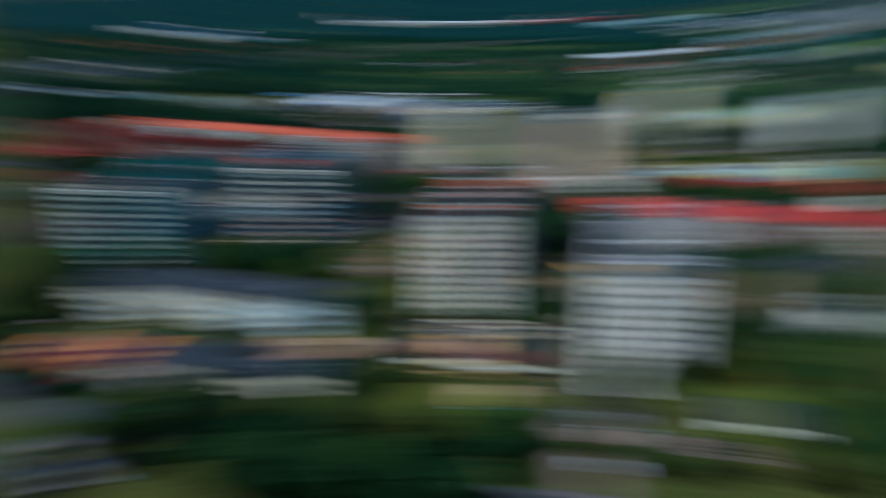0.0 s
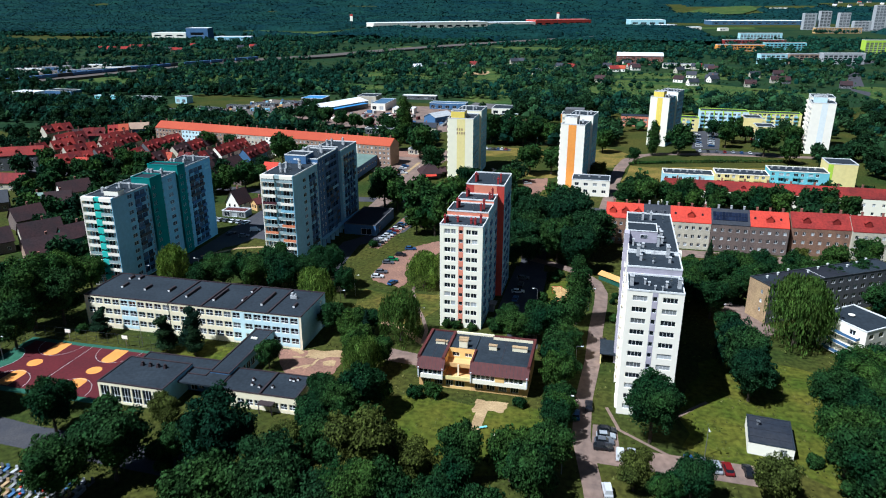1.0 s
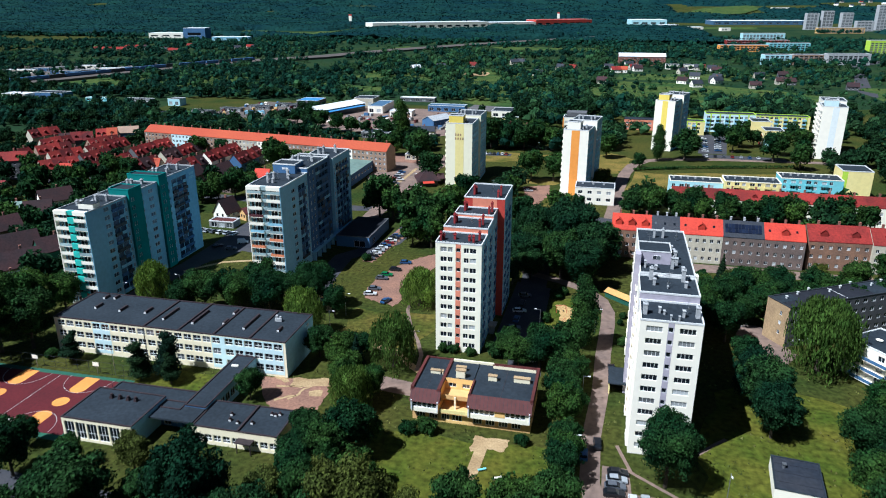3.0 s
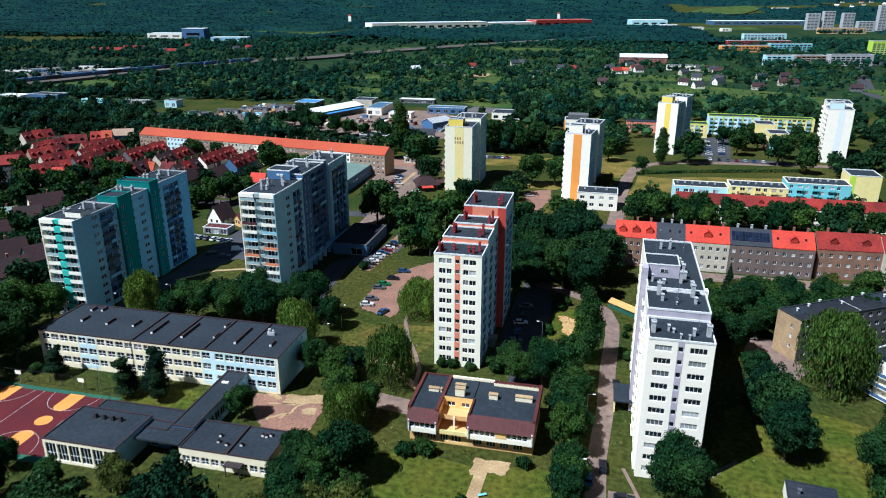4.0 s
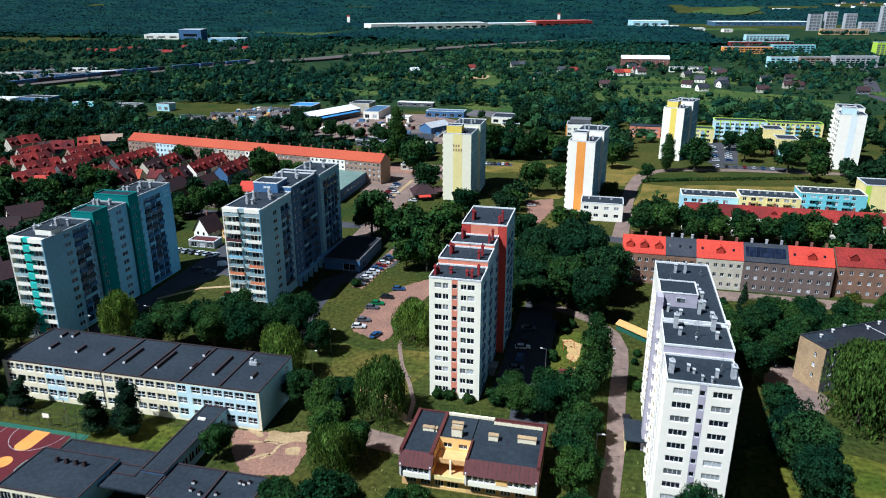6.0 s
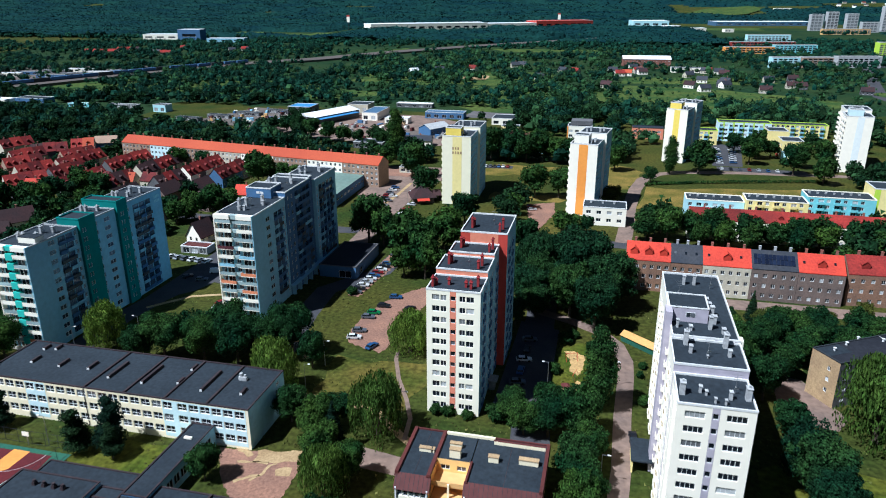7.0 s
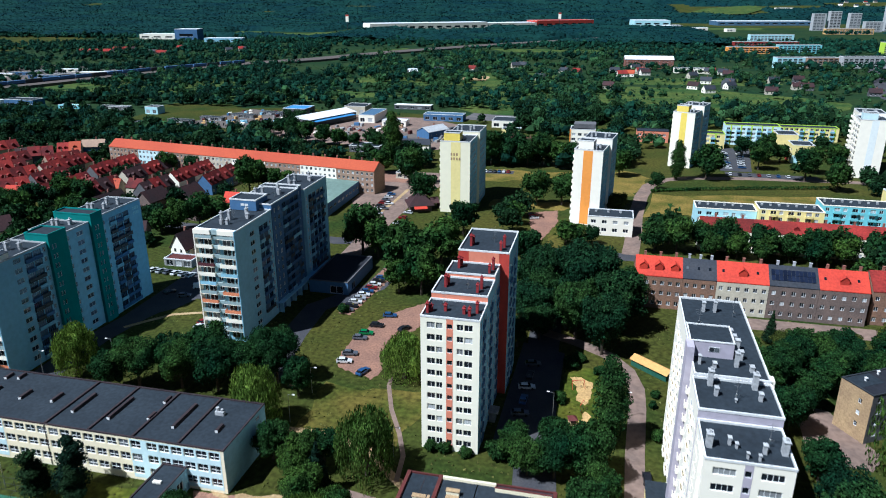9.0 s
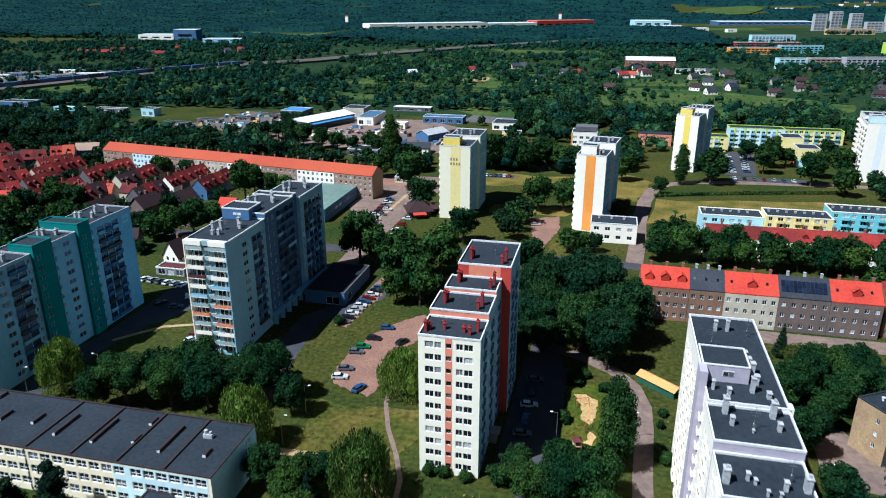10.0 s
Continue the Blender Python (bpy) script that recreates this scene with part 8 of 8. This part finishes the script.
car(2.0, 120.3, 92, "blue"); car(4.8, 125, 92, "black"); car(9.2, 115.6, 4, "black"); car(9.0, 113.3, 4, "silver"); car(8.7, 111, 4, "grey"); car(8.5, 108.8, 4, "black")
car(12.1, 106.9, 90, "van"); car(14.6, 107.4, 92, "silver"); car(26.5, 107.9, 95, "blue"); car(29.5, 107.5, 95, "grey"); car(31.9, 107.1, 95, "silver"); car(34.2, 107, 95, "red"); car(38.2, 107.2, 95, "black"); car(9.6, 94.3, 100, "van")
car(-71.1, 210.4, 8, "green"); car(-71.3, 197.4, 12, "grey"); car(-71.3, 192.9, 12, "white"); car(-67.8, 223.5, 10, "blue"); car(-69.6, 216, 5, "black"); car(-64.4, 188.6, 70, "blue"); car(-60.8, 215.6, 60, "black"); car(-71.8, 207, 8, "grey")
for k, c in enumerate(("grey", "black", "white", "silver", "white", "blue", "red", "white", "black", "blue")):
    car(-82.4 + 0.3 * k, 224.5 + 3.1 * k, 14, c)
for k, c in enumerate(("white", "silver", "grey", "white", "silver", "white")):
    car(-163 + 3.2 * k, 241 - 0.3 * k, 80, c)
for k, c in enumerate(("black", "silver", "grey", "blue", "white", "black", "grey")):
    car(-21.5 + 0.1 * k, 166 + 6.2 * k, 88 if k % 2 else 12, c)
car(-23.1, 166.5, 100, "white"); car(-13, 160, 30, "grey"); car(-121, 203, 60, "white"); car(-121.7, 206.2, 60, "red"); car(-145.5, 224.2, 60, "black"); car(-139.1, 222.8, 20, "grey"); car(-138, 230.5, 25, "van"); car(46.1, 180.5, 150, "white"); car(45.1, 196.1, 10, "white"); car(53, 190.5, 128, "blue van"); car(-36.2, 340.5, 20, "red"); car(-35.2, 336, 20, "white"); car(-99.5, 196, 60, "grey"); car(-110, 232, 88, "blue"); car(7.5, 160, 95, "black")
for k, c in enumerate(("blue", "white", "white", "silver", "grey", "blue", "white", "black")):
    car(71 + 0.7 * k, 461 + 6.4 * k, 5, c)
for k in range(7):
    car(62 + 5.0 * k, 443, 90, ("white", "black", "grey", "red", "silver", "blue", "white", "grey", "black")[k])
    car(63 + 0.5 * k, 458 + 7.0 * k, 5, ("white", "silver", "blue", "grey", "white", "blue", "white", "silver", "blue")[k])
    car(-74 + 2.5 * k, 418.6 + 0.25 * k, 90, ("red", "white", "grey", "black", "blue", "white", "red", "silver", "grey")[k])
    car(-108 - 0.2 * k, 328 + 5.2 * k, 10, ("red", "white", "black", "red", "grey", "white", "blue", "silver", "red")[k])
for k, c in enumerate(("grey", "white", "silver", "black", "white", "blue", "red", "silver", "white", "grey", "black", "white")):
    car((-105.6 if k % 2 else -92.6) + 0.02 * k, 298 + 4.1 * k, 5 if k % 2 else 178, c)
for k in range(12):
    car(hs.uniform(-210, -150), hs.uniform(500, 545), hs.uniform(0, 180), hs.choice(("white", "grey", "blue", "red", "silver")))

for k in range(40):
    x, y = hs.uniform(-214, -118), hs.uniform(486, 545)
    w, d, h = hs.uniform(1.8, 6), hs.uniform(1.5, 2.6), hs.uniform(0.7, 2.6)
    b = Geo().box(-w / 2, w / 2, -d / 2, d / 2, 0, h, 0.1)
    o = tagged(new("container", b.mesh("container", hs.choice((WHITE, STACK, BLUEGREY, TILE_BROWN, CONCRETE, GREYBLOCK, BUFFBRICK)))), "container or covered load standing in the depot yard", "container", "yard clutter")
    o.matrix_basis = pose(x, y, 0.05, 0, 0, hs.choice((0, 68, 75, 160)))

# trailer yard clutter: crates, containers and scrap heaps
for k in range(60):
    x, y = hs.uniform(-322, -252), hs.uniform(516, 592)
    w, d, h = hs.uniform(1.5, 4), hs.uniform(1.5, 3), hs.uniform(0.8, 2.4)
    b = Geo().box(-w / 2, w / 2, -d / 2, d / 2, 0, h, 0.15)
    o = tagged(new("crate", b.mesh("crate", hs.choice((WHITE, TAN, BLUEGREY, TILE_BROWN, CONCRETE, GREYWALL)))), "stored crate or scrap box in a gravel yard", "crate", "yard clutter")
    o.matrix_basis = pose(x, y, 0.06, 0, 0, hs.uniform(0, 180))

# ---- cemetery ----
for k in range(112):
    i, j = k % 16, k // 16
    x, y = -121 + 1.85 * i + hs.uniform(-0.3, 0.3), 60 + 2.1 * j + hs.uniform(-0.3, 0.3)
    gr = thing("grave", x, y, 0, hs.uniform(-4, 4), "pale stone grave with a headstone and flowers", "grave", "cemetery graves")
    # Stone colours are darkened to hold the tree shade over the graves.
    m = hs.choice((STACK, CONCRETE, GREYBLOCK, BUFFBRICK, BLUEGREY, GREYBLOCK, CONCRETE))
    part("slab", Geo().box(-0.45, 0.45, -1.0, 0.8, 0, 0.35, 0.05), m, gr)
    part("headstone", Geo().box(-0.4, 0.4, 0.6, 0.8, 0.35, 1.1, 0.03), m, gr)
    if k % 3 == 0:
        part("flowers", Geo().tube(0.1, -0.2, 0.35, 0.7, 0.2, 0.3, 6), hs.choice((TILE_RED, YELLOW, LEAF_OLIVE)), gr)


# ---- street furniture ----
def street_lamp(x, y, rz=0.0, h=7.5):
    s = thing("street_lamp", x, y, 0, rz, "slim grey street lamp with a pale head", "street lamp", "street lamps")
    part("pole", Geo().tube(0, 0, 0, h, 0.09, 0.06, 6), METAL, s)
    part("arm", Geo().box(0, 1.3, -0.04, 0.04, h - 0.06, h + 0.02), METAL, s)
    part("lamp_head", Geo().box(1.0, 1.7, -0.16, 0.16, h + 0.024, h + 0.16, 0.04), COPING, s)


for x, y, rz in ((-0.4, 117, 0), (0.6, 142, 0), (0.2, 98, 0), (-13.5, 178, 180), (-12.5, 163, 180), (-46, 156, 0), (-73.5, 163, 0), (-73.5, 176, 0), (-146, 168, 0), (-132, 178, 180), (-40, 85.5, 270), (-75, 86, 270), (-58, 85.5, 270), (2.5, 182, 0), (-94, 290, 0), (-94, 330, 0), (-120, 128, 180), (-152, 112, 0), (30, 111, 270)):
    street_lamp(x, y, rz)
for x, y in ((-18.6, 110.5), (-15, 108.5), (-20.5, 104)):
    s = thing("play_bench", x, y, 0, 30, "small coloured playground bench on the lawn", "bench", "playground")
    part("seat", Geo().box(-0.9, 0.9, -0.25, 0.25, 0.4, 0.5), SKYBLUE if x < -16 else WHITE, s)
    part("leg", Geo().box(-0.8, -0.7, -0.2, 0.2, 0, 0.4), METAL, s)
    part("leg", Geo().box(0.7, 0.8, -0.2, 0.2, 0, 0.4), METAL, s)
for x, y in ((-57.5, 137), (-56, 138), (-54.6, 138.6)):
    s = thing("waste_bin", x, y, 0, 10, "blue wheeled waste bin", "waste bin", "waste bins")
    part("body", Geo().box(-0.5, 0.5, -0.4, 0.4, 0.1, 1.1, -0.06), BLUESHEET, s)
    part("lid", Geo().box(-0.6, 0.6, -0.5, 0.5, 1.104, 1.25, 0.08), BLUESHEET, s)
# playground gear on the worn sand
for x, y, rz in ((-8.4, 194, 20), (-7, 183.6, 75)):
    s = thing("swing_set", x, y, 0.05, rz, "tubular metal swing with two seats on sand", "swing", "playground")
    for u in (-1.6, 1.6):
        for v in (-0.8, 0.8):
            part("leg", Geo().quad((u - 0.04, v - 0.04, 0), (u + 0.04, v - 0.04, 0), (u + 0.04, -0.04, 2.2), (u - 0.04, -0.04, 2.2)).quad((u - 0.04, v + 0.04, 0), (u - 0.04, 0.04, 2.2), (u + 0.04, 0.04, 2.2), (u + 0.04, v + 0.04, 0)), REDWALL, s)
    part("bar", Geo().box(-1.7, 1.7, -0.05, 0.05, 2.16, 2.26), REDWALL, s)
    for u in (-0.8, 0.8):
        part("seat", Geo().box(u - 0.25, u + 0.25, -0.12, 0.12, 0.45, 0.5).box(u - 0.24, u - 0.22, -0.01, 0.01, 0.5, 2.16).box(u + 0.22, u + 0.24, -0.01, 0.01, 0.5, 2.16), DARKMETAL, s)
s = thing("climbing_tower", -8.8, 176, 0, 15, "small wooden climbing tower with a brown roof", "climbing frame", "playground")
for u in (-0.8, 0.8):
    for v in (-0.8, 0.8):
        part("post", Geo().box(u - 0.06, u + 0.06, v - 0.06, v + 0.06, 0, 2.5), BUFFBRICK, s)
part("deck", Geo().box(-0.95, 0.95, -0.95, 0.95, 1.1, 1.2), BUFFBRICK, s)
part("roof", Geo().box(-1.1, 1.1, -1.1, 1.1, 2.5, 3.3, 1.0), TILE_BROWN, s, "brown pyramid roof")
part("slide", Geo().quad((0.95, -0.3, 1.15), (3.2, -0.3, 0.2), (3.2, 0.3, 0.2), (0.95, 0.3, 1.15)).quad((0.95, 0.3, 1.1), (3.2, 0.3, 0.15), (3.2, -0.3, 0.15), (0.95, -0.3, 1.1)), YELLOW, s, "yellow slide")
# tall wire fence round the sports court
for (ax, ay), (bx, by) in (((-155.4, 127.4), (-113.4, 127.4)), ((-113.4, 114.4), (-113.4, 127.2)), ((-155.4, 99), (-155.4, 127.2))):
    s = thing("fence", ax, ay, 0, math.degrees(math.atan2(by - ay, bx - ax)), "tall thin green wire fence beside the sports court", "fence", "court fences")
    run = math.hypot(bx - ax, by - ay)
    n = int(run / 3.4)
    for k in range(n + 1):
        part("post", Geo().tube(run * k / n, 0, 0, 3.4, 0.05, 0.05, 6), DARKMETAL, s)
    for z in (0.15, 1.7, 3.35):
        part("rail", Geo().box(0, run, -0.02, 0.02, z, z + 0.04), DARKMETAL, s)
# tufts of taller grass and weeds on the lawns
rng = np.random.default_rng(12)
spots = []
while len(spots) < 5000:
    x, y = rng.uniform(-160, 96), rng.uniform(84, 262)
    if noise.noise(Vector((x / 9.0, y / 9.0, 2.0))) + 0.5 * noise.noise(Vector((x / 2.5, y / 2.5, 4.0))) > -0.05 and not paved(x, y):
        spots.append((x, y))
at = np.array(spots)
size = rng.uniform(0.14, 0.42, len(at))
ang = rng.uniform(0, 2 * np.pi, len(at))
side = np.stack([np.cos(ang), np.sin(ang)], 1) * size[:, None]
low = np.full((len(at), 1), 0.0)
a = np.concatenate([at - side, low], 1)
b = np.concatenate([at + side, low], 1)
c = np.concatenate([at + rng.normal(scale=0.15, size=at.shape), size[:, None] * 0.9 + 0.05], 1)
d = np.concatenate([at + np.stack([-side[:, 1], side[:, 0]], 1), low], 1)
v = np.stack([a, b, c, d], 1).reshape(-1, 3)
i = np.arange(len(at))[:, None] * 4
me = bpy.data.meshes.new("grass_tufts")
me.from_pydata(v.tolist(), [], np.concatenate([i + np.array([0, 1, 2]), i + np.array([1, 3, 2]), i + np.array([3, 0, 2])]).tolist())
me.materials.append(WEEDS)
tagged(new("grass_tufts", me), "tufts of taller grass and weeds on the lawns", "grass", "", "stuff")
